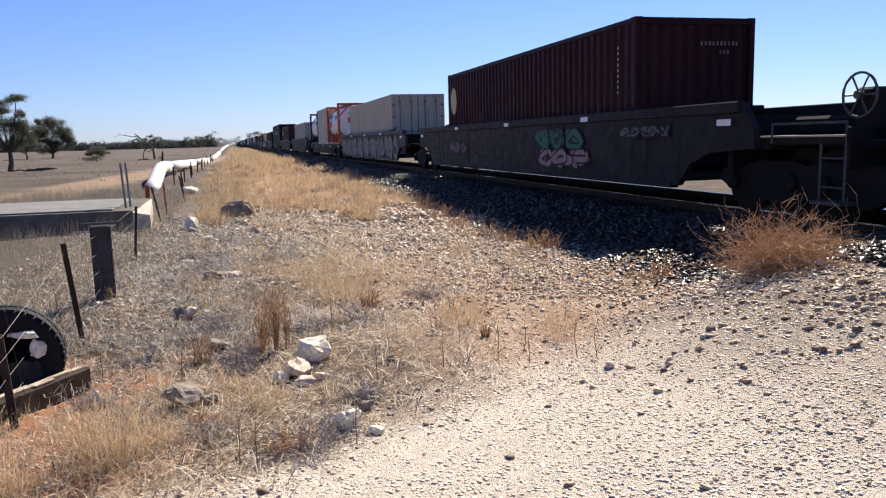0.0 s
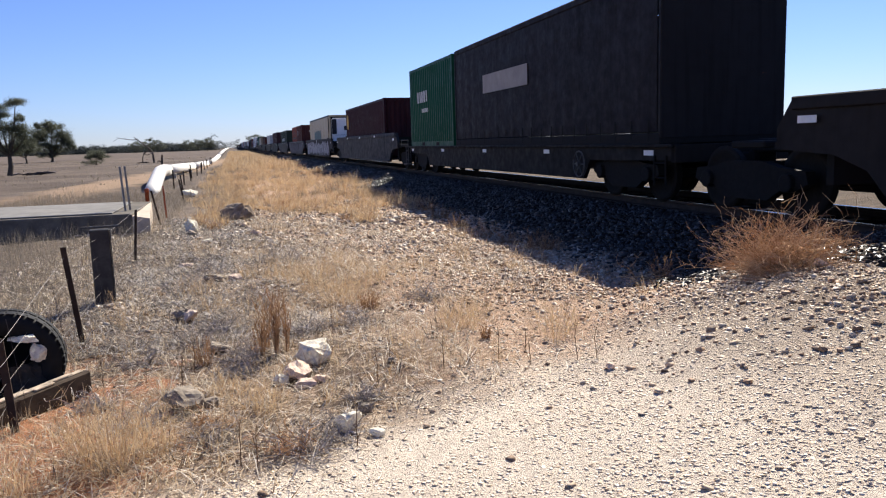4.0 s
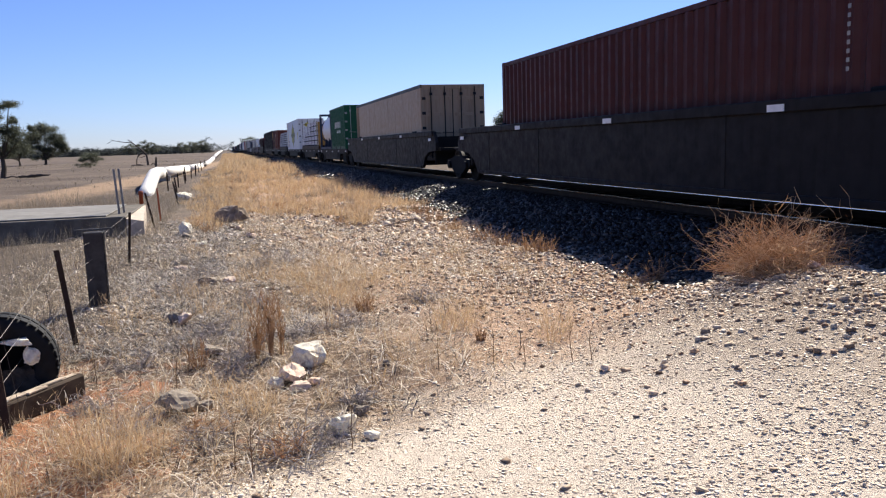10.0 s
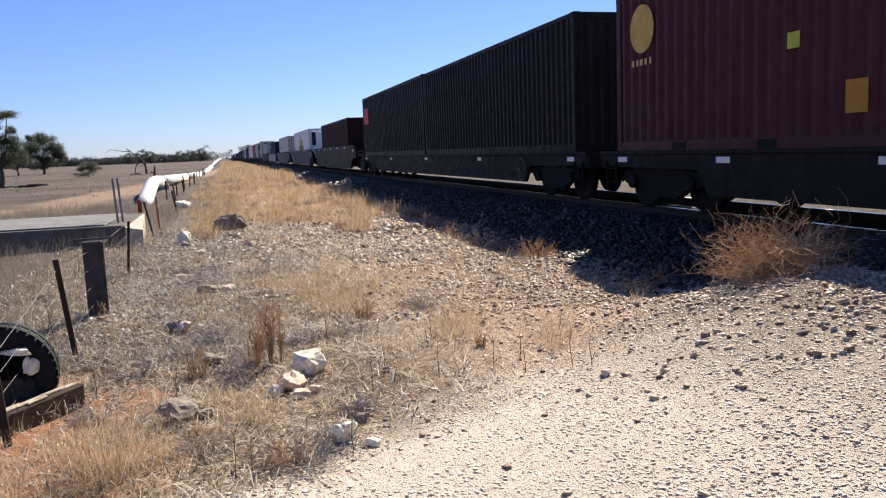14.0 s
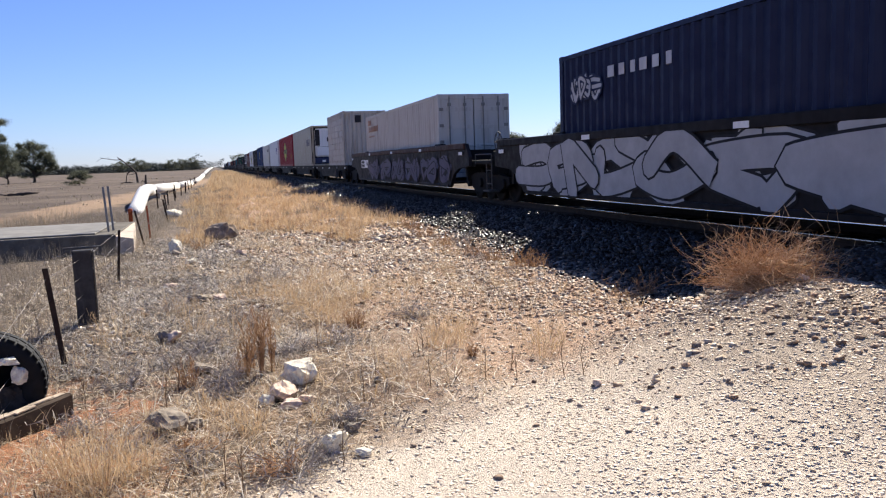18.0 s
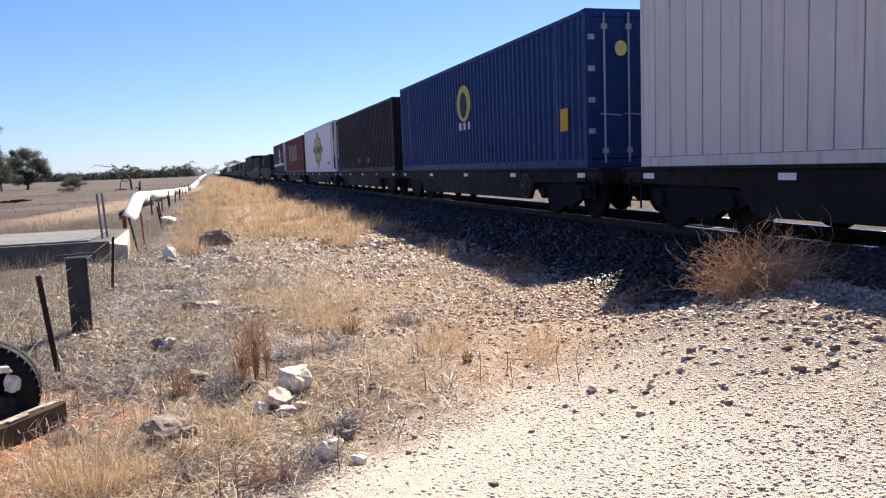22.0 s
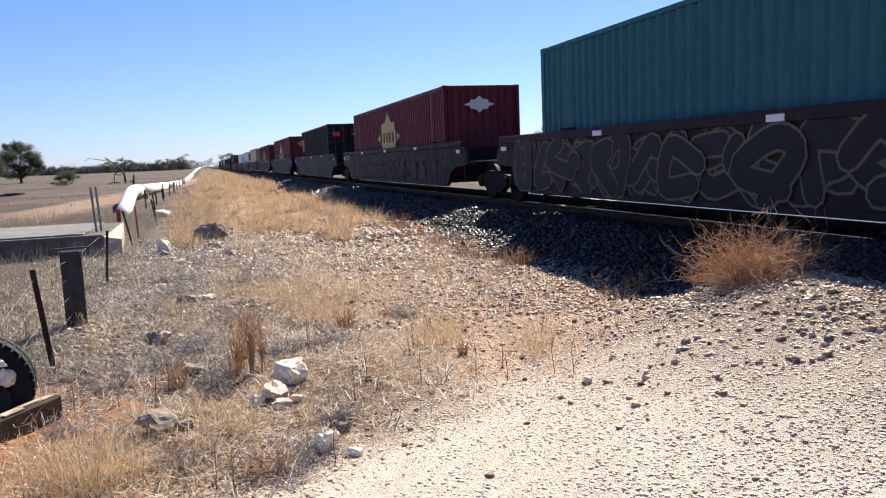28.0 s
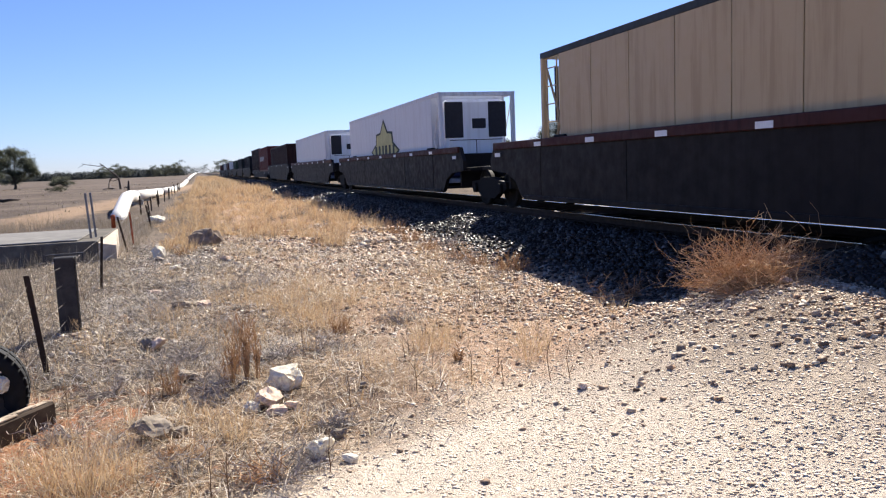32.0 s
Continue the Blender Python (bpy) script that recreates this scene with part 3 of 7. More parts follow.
def corrugated(L, H, deep=0.054, pitch=0.278):
    """A corrugated sheet along y, its outer ridges on x = 0, hollows on +x."""
    n = max(2, round(L / pitch))
    p = L / n
    xs, ys = [], []
    for k in range(n):
        y = k * p
        ys += [y, y + 0.26 * p, y + 0.5 * p, y + 0.76 * p]
        xs += [deep, deep, 0, 0]
    ys.append(L)
    xs.append(deep)
    vs = [(x, y, z) for z in (0, H) for x, y in zip(xs, ys)]
    m = len(xs)
    return Shape().add(vs, [(i, m + i, m + i + 1, i + 1) for i in range(m - 1)])


def box_frame(ob, L, H, m, posts=()):
    for sx in (-1, 1):
        for y in (0.075, L - 0.075, *posts):
            part("corner_post" if y in (0.075, L - 0.075) else "post", kept(("post", H), lambda: Shape().box(-0.05, 0.05, -0.075, 0.075, 0.05, H - 0.05, 0.012), m), m, ob, "", pose(sx * (CW - 0.048), y, 0))
        part("bottom_rail", kept(("bottom_rail", L), lambda: Shape().box(-0.045, 0.045, 0.15, L - 0.15, 0.01, 0.17), m), m, ob, "", pose(sx * (CW - 0.05), 0, 0))
        part("top_rail", kept(("top_rail", L), lambda: Shape().box(-0.035, 0.035, 0.15, L - 0.15, -0.09, -0.01), m), m, ob, "", pose(sx * (CW - 0.038), 0, H))
        for y in (0.089, L - 0.089):
            for z in (0.059, H - 0.059):
                part("corner_casting", kept("casting", lambda: Shape().box(-0.082, 0.082, -0.092, 0.092, -0.062, 0.062, 0.014), m), m, ob, "", pose(sx * (CW - 0.078), y, z))


def doors(ob, H, m, bar):
    """Two door leaves at the near end, with locking bars and hinges."""
    def leaf():
        return Shape().box(-0.56, 0.56, -0.03, 0.03, 0.0, H - 0.32, 0.012)
    for x in (-0.575, 0.575):
        d = part("door", kept(("door", H), leaf, m), m, ob, "", pose(x, 0.06, 0.17))
        for z in (0.12, 0.36, 0.62, 0.86):
            part("door_panel", kept("door_panel", lambda: Shape().box(-0.5, 0.5, -0.018, 0.0, -0.06, 0.06, 0.006), m), m, d, "", pose(0, -0.028, (H - 0.32) * z))
        for bx in (-0.26, 0.26):
            part("locking_bar", kept(("locking_bar", H), lambda: Shape().tube([(0, 0, -0.08), (0, 0, H - 0.24)], 0.02, 6).box(-0.05, 0.05, -0.03, 0.03, 0.1, 0.2).box(-0.05, 0.05, -0.03, 0.03, H - 0.55, H - 0.45), bar), bar, d, "", pose(bx, -0.075, 0))
            part("door_handle", kept("door_handle", lambda: Shape().tube([(0, 0, 0), (0.05, -0.03, 0), (0.42, -0.03, -0.03)], 0.014, 5), bar), bar, d, "", pose(bx - 0.1, -0.08, 0.85))
        for z in (0.2, 0.42, 0.64, 0.86):
            part("hinge", kept("hinge", lambda: Shape().box(-0.07, 0.07, -0.025, 0.02, -0.05, 0.05), bar), bar, d, "", pose(math.copysign(0.53, x), -0.04, (H - 0.32) * z))
    for name, z in (("door_sill", 0.0), ("door_header", H - 0.155)):
        part(name, kept("header", lambda: Shape().box(-1.15, 1.15, 0.0, 0.1, 0.0, 0.155, 0.01), m), m, ob, "", pose(0, 0, z))


def blank_end(ob, y, L, H, m, turn):
    def sheet():
        return corrugated(2.2, H - 0.26, 0.045, 0.25)
    # the sheet runs along y; turned so that its ridges face out of the end
    part("end_wall", kept(("end_sheet", H), sheet, m), m, ob, "", pose(0, y, 0.16, 0, 0, turn) @ pose(0, -1.1, 0))
    for z, h in ((0.005, 0.165), (H - 0.13, 0.125)):
        part("end_rail", kept(("end_rail", h), lambda: Shape().box(-1.15, 1.15, -0.05, 0.05, 0.0, h, 0.01), m), m, ob, "", pose(0, y + (0.03 if turn > 0 else -0.03), z))


def shipping_box(s, L, H, base, rgb, label, near="blank", posts=(), pockets=False, bar=None, dirt=0.35, rust=0.12, name="shipping_container"):
    """A corrugated steel container whose near end is at s."""
    m = paint(rgb, dirt, rust)
    ob = thing(name, pose(TRACK_X, s, FRAME_Z + base), label, "shipping container", "containers on the train")
    sheet = kept(("side_sheet", L, H), lambda: corrugated(L - 0.3, H - 0.26), m)
    part("side_wall", sheet, m, ob, "", pose(-CW + 0.006, 0.15, 0.165))
    part("side_wall", sheet, m, ob, "", pose(CW - 0.006, L - 0.15, 0.165, 0, 0, 180))
    part("roof", kept(("roof", L), lambda: corrugated(L - 0.3, 2.3, 0.02, 0.42), m), m, ob, "", pose(1.15, 0.15, H - 0.03, 0, -90, 0))
    part("base_frame", kept(("base", L), lambda: Shape().box(-1.15, 1.15, 0.1, L - 0.1, 0.02, 0.15), DARK), DARK, ob)
    box_frame(ob, L, H, m, posts)
    blank_end(ob, L - 0.03, L, H, m, -90)
    if near == "door":
        doors(ob, H, m, bar or paint(tuple(round(v * 0.45, 4) for v in rgb)))
    else:
        blank_end(ob, 0.03, L, H, m, 90)
    if pockets:
        for y in (L / 2 - 1.03, L / 2 + 1.03):
            # no hollow is cut: a near-black plate stands for the pocket's shade
            part("fork_pocket", kept("fork_pocket", lambda: Shape().box(-0.006, 0.02, -0.18, 0.18, 0.025, 0.14), GREASE), GREASE, ob, "forklift pocket, its shaded hollow a dark plate", pose(-CW, y, 0))
    return on_train(ob, s)


def reefer_unit(ob, H, y, face, white, dark, broad=False):
    """A refrigeration machine in an end frame."""
    r = part("reefer_unit", kept(("unit", H), lambda: Shape().box(-0.95, 0.95, -0.3, 0.3, H * 0.22, H - 0.2, 0.1), white), white, ob, "white refrigeration unit", pose(0, y, 0))
    gw = 0.29 if broad else 0.17
    for x in (gw - 0.99, 0.99 - gw):
        part("grille", kept(("unit_grille", H, broad), lambda: Shape().box(-gw, gw, -0.02, 0.02, H * 0.5, H - 0.28, 0.015), BLACK_MARK), BLACK_MARK, r, "black louvred side grille", pose(x, -0.3 * face, 0))
    part("display_panel", kept(("unit_panel", H), lambda: Shape().box(-0.22, 0.22, -0.02, 0.02, H * 0.6, H * 0.6 + 0.3, 0.01), BLACK_MARK), BLACK_MARK, r, "", pose(0.1, -0.3 * face, 0))
    part("unit_seam", kept(("unit_seam", H), lambda: Shape().box(-0.85, 0.85, -0.012, 0.012, H * 0.47, H * 0.47 + 0.02).box(-0.01, 0.01, -0.012, 0.012, H * 0.24, H * 0.47), GREASE), GREASE, r, "", pose(0, -0.3 * face, 0))
    part("fuel_tank", kept(("unit_tank", H), lambda: Shape().box(-1.0, 1.0, -0.32, 0.32, 0.16, H * 0.2, 0.06), dark), dark, ob, "dark tank below the refrigeration unit", pose(0, y, 0))
    part("unit_sticker", kept("unit_sticker", lambda: Shape().box(-0.12, 0.12, -0.01, 0.01, 0.0, 0.16), TAG), TAG, ob, "", pose(-0.4, y - 0.33 * face, 0.25))


def reefer(s, L, H, base, rgb, label, unit="near", seams=0, stripe=None, near="door", frame_rgb=None, dirt=0.25, tank=(0.03, 0.04, 0.1), bar=None, step=0.6, trim=None, broad=False):
    """An insulated container with smooth or panelled sides and an open end frame for its machine."""
    m = paint(rgb, dirt, 0.05, 0.45)
    fm = paint(frame_rgb or rgb, dirt + 0.1, 0.2, 0.5)
    ob = thing("reefer_container", pose(TRACK_X, s, FRAME_Z + base), label, "refrigerated container", "containers on the train")
    d = 0.85 if unit else 0.0
    a, b = (d if unit == "near" else 0.02), (L - d if unit == "far" else L - 0.02)

    n = max(1, round((b - a) / step)) if seams else 1
    p = (b - a) / n
    g = 0.012 if seams else 0.0
    for k in range(n):
        part("side_panel" if seams else "side_wall", kept(("panel", round(p, 4), H, g), lambda: Shape().box(0, 0.03, g, p - g, 0.17, H - 0.12), m), m, ob, "", pose(-CW + 0.004, a + k * p, 0))
    part("side_wall", kept(("far_panel", L, H, unit), lambda: Shape().box(0, 0.03, a, b, 0.17, H - 0.12), m), m, ob, "", pose(CW - 0.034, 0, 0))
    part("insulated_body", kept(("core", L, H, unit), lambda: Shape().box(-CW + 0.028, CW - 0.028, a + 0.02, b - 0.02, 0.05, H - 0.02), DARK if seams else m), m, ob)
    part("roof", kept(("reefer_roof", L, unit), lambda: Shape().box(-CW + 0.02, CW - 0.02, a, b, -0.02, 0.0), m), m, ob, "", pose(0, 0, H))
    tm = paint(trim, 0.3, 0.1) if trim else fm
    for sx in (-1, 1):
        part("bottom_rail", kept(("reefer_bottom", L), lambda: Shape().box(-0.03, 0.03, 0.0, L, 0.0, 0.165, 0.008), fm), fm, ob, "", pose(sx * (CW - 0.026), 0, 0))
        part("top_rail", kept(("reefer_top", L), lambda: Shape().box(-0.03, 0.03, 0.0, L, -0.115, 0.005, 0.008), tm), tm, ob, "", pose(sx * (CW - 0.026), 0, H))
        for y in (0.06, L - 0.06):
            part("corner_post", kept(("reefer_post", H), lambda: Shape().box(-0.06, 0.06, -0.06, 0.06, 0.0, H, 0.012), fm), fm, ob, "", pose(sx * (CW - 0.058), y, 0))
        if unit:
            y = 0.06 if unit == "near" else L - 0.06
            z = d - 0.06 if unit == "near" else L - d + 0.06
            part("frame_brace", kept(("brace", H, unit), lambda: Shape().tube([(0, y, 0.15), (0, z, H * 0.5), (0, y, H - 0.1)], 0.03, 6), fm), fm, ob, "", pose(sx * (CW - 0.06), 0, 0))
    for y in ((0.06, L - 0.06) if unit else (L - 0.06,)):
        for z in (0.0, H - 0.12):
            part("end_bar", kept("end_bar", lambda: Shape().box(-1.16, 1.16, -0.05, 0.05, 0.0, 0.12, 0.01), fm), fm, ob, "", pose(0, y, z))
    if unit:
        yu = d - 0.36 if unit == "near" else L - d + 0.36
        reefer_unit(ob, H, yu, 1 if unit == "near" else -1, paint((0.78, 0.79, 0.8), 0.12, 0.0, 0.4), paint(tank, 0.3, 0.05), broad)
        if unit == "far":
            part("end_ladder", kept(("end_ladder", H), lambda: ladder(0.5, H - 0.25, 7), fm), fm, ob, "white steel end ladder", pose(-CW + 0.05, L - 0.42, 0.1))
    if near == "door" and unit != "near":
        doors(ob, H, m, bar or paint(tuple(round(v * 0.45, 4) for v in rgb)))
    if stripe:
        sm = spray(stripe)
        y = L - d - 0.55 if unit == "far" else d + 0.5
        part("stripe", Shape().box(-CW - 0.004, -CW + 0.006, y - 0.12, y + 0.12, 0.17, H - 0.12), sm, ob, "yellow-ochre vertical stripe")
    return on_train(ob, s)


def curtain_sider(s, L, H, base, rgb, label, end_rgb, band=None):
    """A container with buckled curtain sides."""
    m = paint(rgb, 0.3, 0.0, 0.6)
    fm = paint(end_rgb, 0.4, 0.15)
    ob = thing("curtain_container", pose(TRACK_X, s, FRAME_Z + base), label, "curtain-sided container", "containers on the train")

    def curtain():
        n = 90
        vs = [(0.012 * math.sin(k * 1.3) * (0.3 if z > 0.6 else 1), 0.15 + (L - 0.3) * k / n, z) for z in (0.22, H * 0.5, H - 0.16) for k in range(n + 1)]
        return Shape().add(vs, [(r * (n + 1) + k, (r + 1) * (n + 1) + k, (r + 1) * (n + 1) + k + 1, r * (n + 1) + k + 1) for r in range(2) for k in range(n)])
    part("curtain", kept(("curtain", L, H), curtain, m, True), m, ob, "", pose(-CW + 0.02, 0, 0))
    part("curtain", kept(("curtain", L, H), curtain, m, True), m, ob, "", pose(CW - 0.02, L, 0, 0, 0, 180))
    part("roof", kept(("curtain_roof", L), lambda: Shape().box(-CW + 0.01, CW - 0.01, 0.02, L - 0.02, -0.16, 0.0, 0.03), m), m, ob, "", pose(0, 0, H))
    part("deck", kept(("curtain_deck", L), lambda: Shape().box(-CW, CW, 0.02, L - 0.02, 0.0, 0.2, 0.02), DARK), DARK, ob)
    for y in (0.06, L - 0.06):
        part("end_wall", kept(("curtain_end", H), lambda: Shape().box(-CW + 0.005, CW - 0.005, -0.05, 0.05, 0.1, H - 0.02, 0.02), fm), fm, ob, "", pose(0, y, 0))
    for k in range(int(L / 0.6)):
        part("buckle_strap", kept("buckle_strap", lambda: Shape().box(-0.006, 0.0, -0.022, 0.022, 0.06, 0.42), GREASE), GREASE, ob, "", pose(-CW + 0.003, 0.4 + k * 0.6, 0))
    return on_train(ob, s)


def tank_container(s, base, H, frame_rgb, label):
    L = 6.06
    fm, wm = paint(frame_rgb, 0.3, 0.15), paint((0.72, 0.73, 0.74), 0.2, 0.05, 0.35)
    ob = thing("tank_container", pose(TRACK_X, s, FRAME_Z + base), label, "tank container", "containers on the train")
    for sx in (-1, 1):
        for y in (0.075, L - 0.075):
            part("frame_post", kept(("tank_post", H), lambda: Shape().box(-0.075, 0.075, -0.075, 0.075, 0, H, 0.015), fm), fm, ob, "", pose(sx * (CW - 0.075), y, 0))
            for z0, z1 in ((0.9, 0.1), (H - 0.9, H - 0.1)):
                part("end_brace", Shape().tube([(0, 0, z0), (-0.75 * sx, 0, z1)], 0.05, 6), fm, ob, "", pose(sx * (CW - 0.08), y, 0))
        part("side_bar", kept("tank_bar", lambda: Shape().box(-0.06, 0.06, 0.15, L - 0.15, 0.02, 0.16, 0.01), fm), fm, ob, "", pose(sx * (CW - 0.07), 0, 0))
        for q in (0, 1):
            part("side_brace", Shape().tube([(0, abs(q * L - v), z) for v, z in ((0.15, H - 0.1), (0.8, H - 0.35), (1.2, H - 0.35))], 0.035, 6), fm, ob, "", pose(sx * (CW - 0.07), 0, 0))
    for y in (0.075, L - 0.075):
        for z in (0.0, H - 0.15):
            part("cross_bar", kept("tank_cross", lambda: Shape().box(-1.08, 1.08, -0.06, 0.06, 0.0, 0.15, 0.01), fm), fm, ob, "", pose(0, y, z))
    zc = H / 2 + 0.08
    r = min(1.14, H / 2 - 0.16)
    part("tank", kept(("tank", H), lambda: Shape().lathe([(0.05, 0.2), (0.45 * r, 0.24), (0.8 * r, 0.4), (0.95 * r, 0.56), (r, 0.75), (r, L - 0.75), (0.95 * r, L - 0.56), (0.8 * r, L - 0.4), (0.45 * r, L - 0.24), (0.05, L - 0.2)], 1, (0, 0, zc), 40), wm, True), wm, ob, "round white insulated tank")
    for y in (1.3, L / 2, L - 1.3):
        part("tank_band", kept(("tank_band", H), lambda: Shape().lathe([(r + 0.004, -0.03), (r + 0.008, -0.025), (r + 0.008, 0.025), (r + 0.004, 0.03)], 1, (0, 0, zc), 40), wm, True), wm, ob, "", pose(0, y, 0))
        part("saddle", kept(("tank_saddle", H), lambda: Shape().prism([(-1.1, 0.05), (1.1, 0.05), (0.95, zc - 0.55), (0.7, zc - r * 0.72), (-0.7, zc - r * 0.72), (-0.95, zc - 0.55)], 1, -0.05, 0.05), fm), fm, ob, "", pose(0, y, 0))
    part("walkway", kept(("tank_walk", H), lambda: Shape().box(-0.5, 0.2, 0.3, L - 0.3, H - 0.06, H - 0.02).box(-0.3, 0.3, L / 2 - 0.35, L / 2 + 0.35, H - 0.2, H - 0.08, 0.05), GALV), GALV, ob, "galvanised walkway and manlid")
    part("valve_box", kept("tank_valve", lambda: Shape().box(-0.25, 0.25, 0.05, 0.3, 0.15, 0.6, 0.03), fm), fm, ob)
    return on_train(ob, s)


def timber_load(s, L, base, layers, label, post=None):
    """Packs of wrapped timber on a flat rack: rows of (height of pack, from, to)."""
    ob = thing("timber_load", pose(TRACK_X, s, FRAME_Z + base), label, "timber packs", "loads on the train")
    wrap = plain("wrapped_timber", (0.5, 0.51, 0.56), 0.5, 0, 0.35, 2.5, 0.25)
    rack = paint((0.022, 0.009, 0.007), 0.3, 0.2)
    part("rack_deck", Shape().box(-CW, CW, 0, L, 0.0, 0.3, 0.03), rack, ob, "rusty red flat rack")
    z = 0.3
    for h, a, b in layers:
        for y in [a + 0.4 + k * 1.35 for k in range(int((b - a) / 1.35))]:
            part("bearer", kept("bearer", lambda: Shape().box(-1.16, 1.16, -0.05, 0.05, 0.0, 0.07), DARK), DARK, ob, "", pose(0, y, z))
        n = max(1, round((b - a) / 4.5))
        for k in range(n):
            for x in (-0.59, 0.59):
                p = (b - a) / n
                part("timber_pack", Shape().box(x - 0.57, x + 0.57, a + k * p + 0.02, a + (k + 1) * p - 0.03, z + 0.07, z + 0.07 + h, 0.01), wrap, ob)
        for y in [a + 0.6 + k * 2.1 for k in range(int((b - a) / 2.1))]:
            part("pack_strap", Shape().box(-1.172, -1.16, y - 0.012, y + 0.012, z + 0.07, z + 0.07 + h), BLACK_MARK, ob)
        for y in [a + 0.9 + k * 1.5 for k in range(int((b - a - 0.6) / 1.5))]:
            part("printed_mark", kept("printed_mark", lambda: Shape().box(-0.003, 0.003, -0.24, 0.24, -0.025, 0.025), spray((0.2, 0.21, 0.3))), BLACK_MARK, ob, "", pose(-1.164, y, z + 0.07 + h * 0.55))
        z += h + 0.07
    for y in [0.8 + k * 2.4 for k in range(int(L / 2.4))]:
        part("lashing_strap", Shape().box(-1.19, -1.175, y - 0.03, y + 0.03, 0.1, z * 0.9), spray((0.05, 0.06, 0.16)), ob, "dark blue lashing strap")
    if post:
        part("yellow_end_post", Shape().box(-1.2, -0.95, 0.0, 0.35, 0.0, z - 0.1, 0.03).box(0.95, 1.2, 0.0, 0.35, 0.0, z - 0.1, 0.03).box(-0.95, 0.95, 0.02, 0.12, 0.3, z - 0.4), paint((0.3, 0.18, 0.05), 0.6, 0.5), ob, "scuffed rusty yellow end post")
        part("yellow_strap", Shape().box(-1.2, -1.185, 1.02, 1.09, 0.3, z), spray((0.5, 0.42, 0.06)), ob, "yellow lashing strap")
    return on_train(ob, s)


# ---- marks on the loads ----
def flat_mark(ob, name, ring, m, x=-CW - 0.006, label="", thick=0.006):
    """A flat painted shape on the near side; the ring is in (y, z), seen from the track's left."""
    part(name, Shape().prism(list(reversed(ring)), 0, x, x + thick), m, ob, label)


def end_mark(ob, name, ring, m, y=-0.012, label=""):
    part(name, Shape().prism(ring, 1, y, y + 0.006), m, ob, label)


def star(yc, zc, r, k=0.62, tall=1.0, wide=1.0):
    out = []
    for i in range(16):
        a = i * math.pi / 8
        q = r if i % 4 == 0 else r * k * 1.3 if i % 4 == 2 else r * k * 1.06
        out.append((yc + q * wide * math.sin(a), zc + q * tall * math.cos(a)))
    return out


def bars(yc, zc, w, h, n):
    """Upright strokes in a row: lettering that stands for a name."""
    p = w / n
    out = []
    for k in range(n):
        y = yc - w / 2 + p * (k + 0.12)
        q = p * (0.42 + 0.2 * ((k * 7) % 3) / 2)
        out.append([(y, zc - h / 2), (y + q, zc - h / 2), (y + q, zc + h / 2), (y, zc + h / 2)])
    return out


def star_logo(ob, yc, zc, r, fill=(0.5, 0.42, 0.06), edge=(0.02, 0.03, 0.05), tall=1.0, wide=1.95):
    flat_mark(ob, "star_edge", star(yc, zc, r * 1.12, tall=tall, wide=wide), spray(edge), -CW - 0.008, "dark edge of a star emblem")
    flat_mark(ob, "star_emblem", star(yc, zc, r, tall=tall, wide=wide), spray(fill), -CW - 0.016, "yellow star emblem")
    for ring in bars(yc, zc, r * 1.6 * wide, r * 0.4, 6):
        flat_mark(ob, "emblem_bar", ring, spray(edge), -CW - 0.022)


def end_star(ob, xc, zc, r):
    end_mark(ob, "end_emblem", star(xc, zc, r, 0.6, 0.62), spray((0.5, 0.42, 0.06)), -0.05, "yellow star emblem")
    for ring in bars(xc, zc, r * 1.3, r * 0.3, 6):
        end_mark(ob, "emblem_bar", ring, spray((0.02, 0.03, 0.08)), -0.058)


def round_logo(ob, yc, zc, ry, rz, rgb, x=-CW - 0.008):
    flat_mark(ob, "round_emblem", [(yc + ry * math.sin(a * math.pi / 10), zc + rz * math.cos(a * math.pi / 10)) for a in range(20)], spray(rgb), x, "round painted emblem")


def bar_text(ob, yc, zc, w, h, n, rgb, x=-CW - 0.008, label="painted name as plain bars"):
    for ring in bars(yc, zc, w, h, n):
        flat_mark(ob, "letter_bar", ring, spray(rgb), x)


def end_text(ob, xc, zc, w, h, n, rgb, y=-0.05):
    for ring in bars(xc, zc, w, h, n):
        end_mark(ob, "letter_bar", ring, spray(rgb), y)


def small_prints(ob, L, H, rgb=(0.6, 0.58, 0.55), near=0.6):
    """The column of small characters near the end of a side, and the code line on the end."""
    for k in range(9):
        flat_mark(ob, "code_bar", [(near, H - 0.5 - k * 0.1), (near + 0.045, H - 0.5 - k * 0.1), (near + 0.045, H - 0.45 - k * 0.1), (near, H - 0.45 - k * 0.1)], spray(tuple(v * 0.6 for v in rgb)), -CW - 0.006)
# ---- the train, load by load from the head of the clip to the tail ----
W0, F0 = 0.35, 0.80     # floor of a well and deck of a flat wagon above the rails
MAROON, BRICK, ORANGE, RED = (0.0383, 0.0081, 0.0117), (0.0675, 0.0144, 0.0117), (0.29, 0.062, 0.032), (0.108, 0.009, 0.0144)
WHITE, CREAM, GREY = (0.62, 0.62, 0.6), (0.52, 0.43, 0.28), (0.42, 0.39, 0.325)
CHAR, BLACK = (0.0135, 0.0118, 0.0128), (0.009, 0.0086, 0.0099)
GREEN, TEAL, BLUE, NAVY = (0, 0.0675, 0.0293), (0.02, 0.115, 0.135), (0.0054, 0.0293, 0.117), (0.0054, 0.0099, 0.0405)
TOP_W, TOP_F = FRAME_Z + W0, FRAME_Z + F0
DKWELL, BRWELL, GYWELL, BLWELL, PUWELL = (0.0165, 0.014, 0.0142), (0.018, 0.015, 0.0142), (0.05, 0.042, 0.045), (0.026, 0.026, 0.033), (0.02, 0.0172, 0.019)
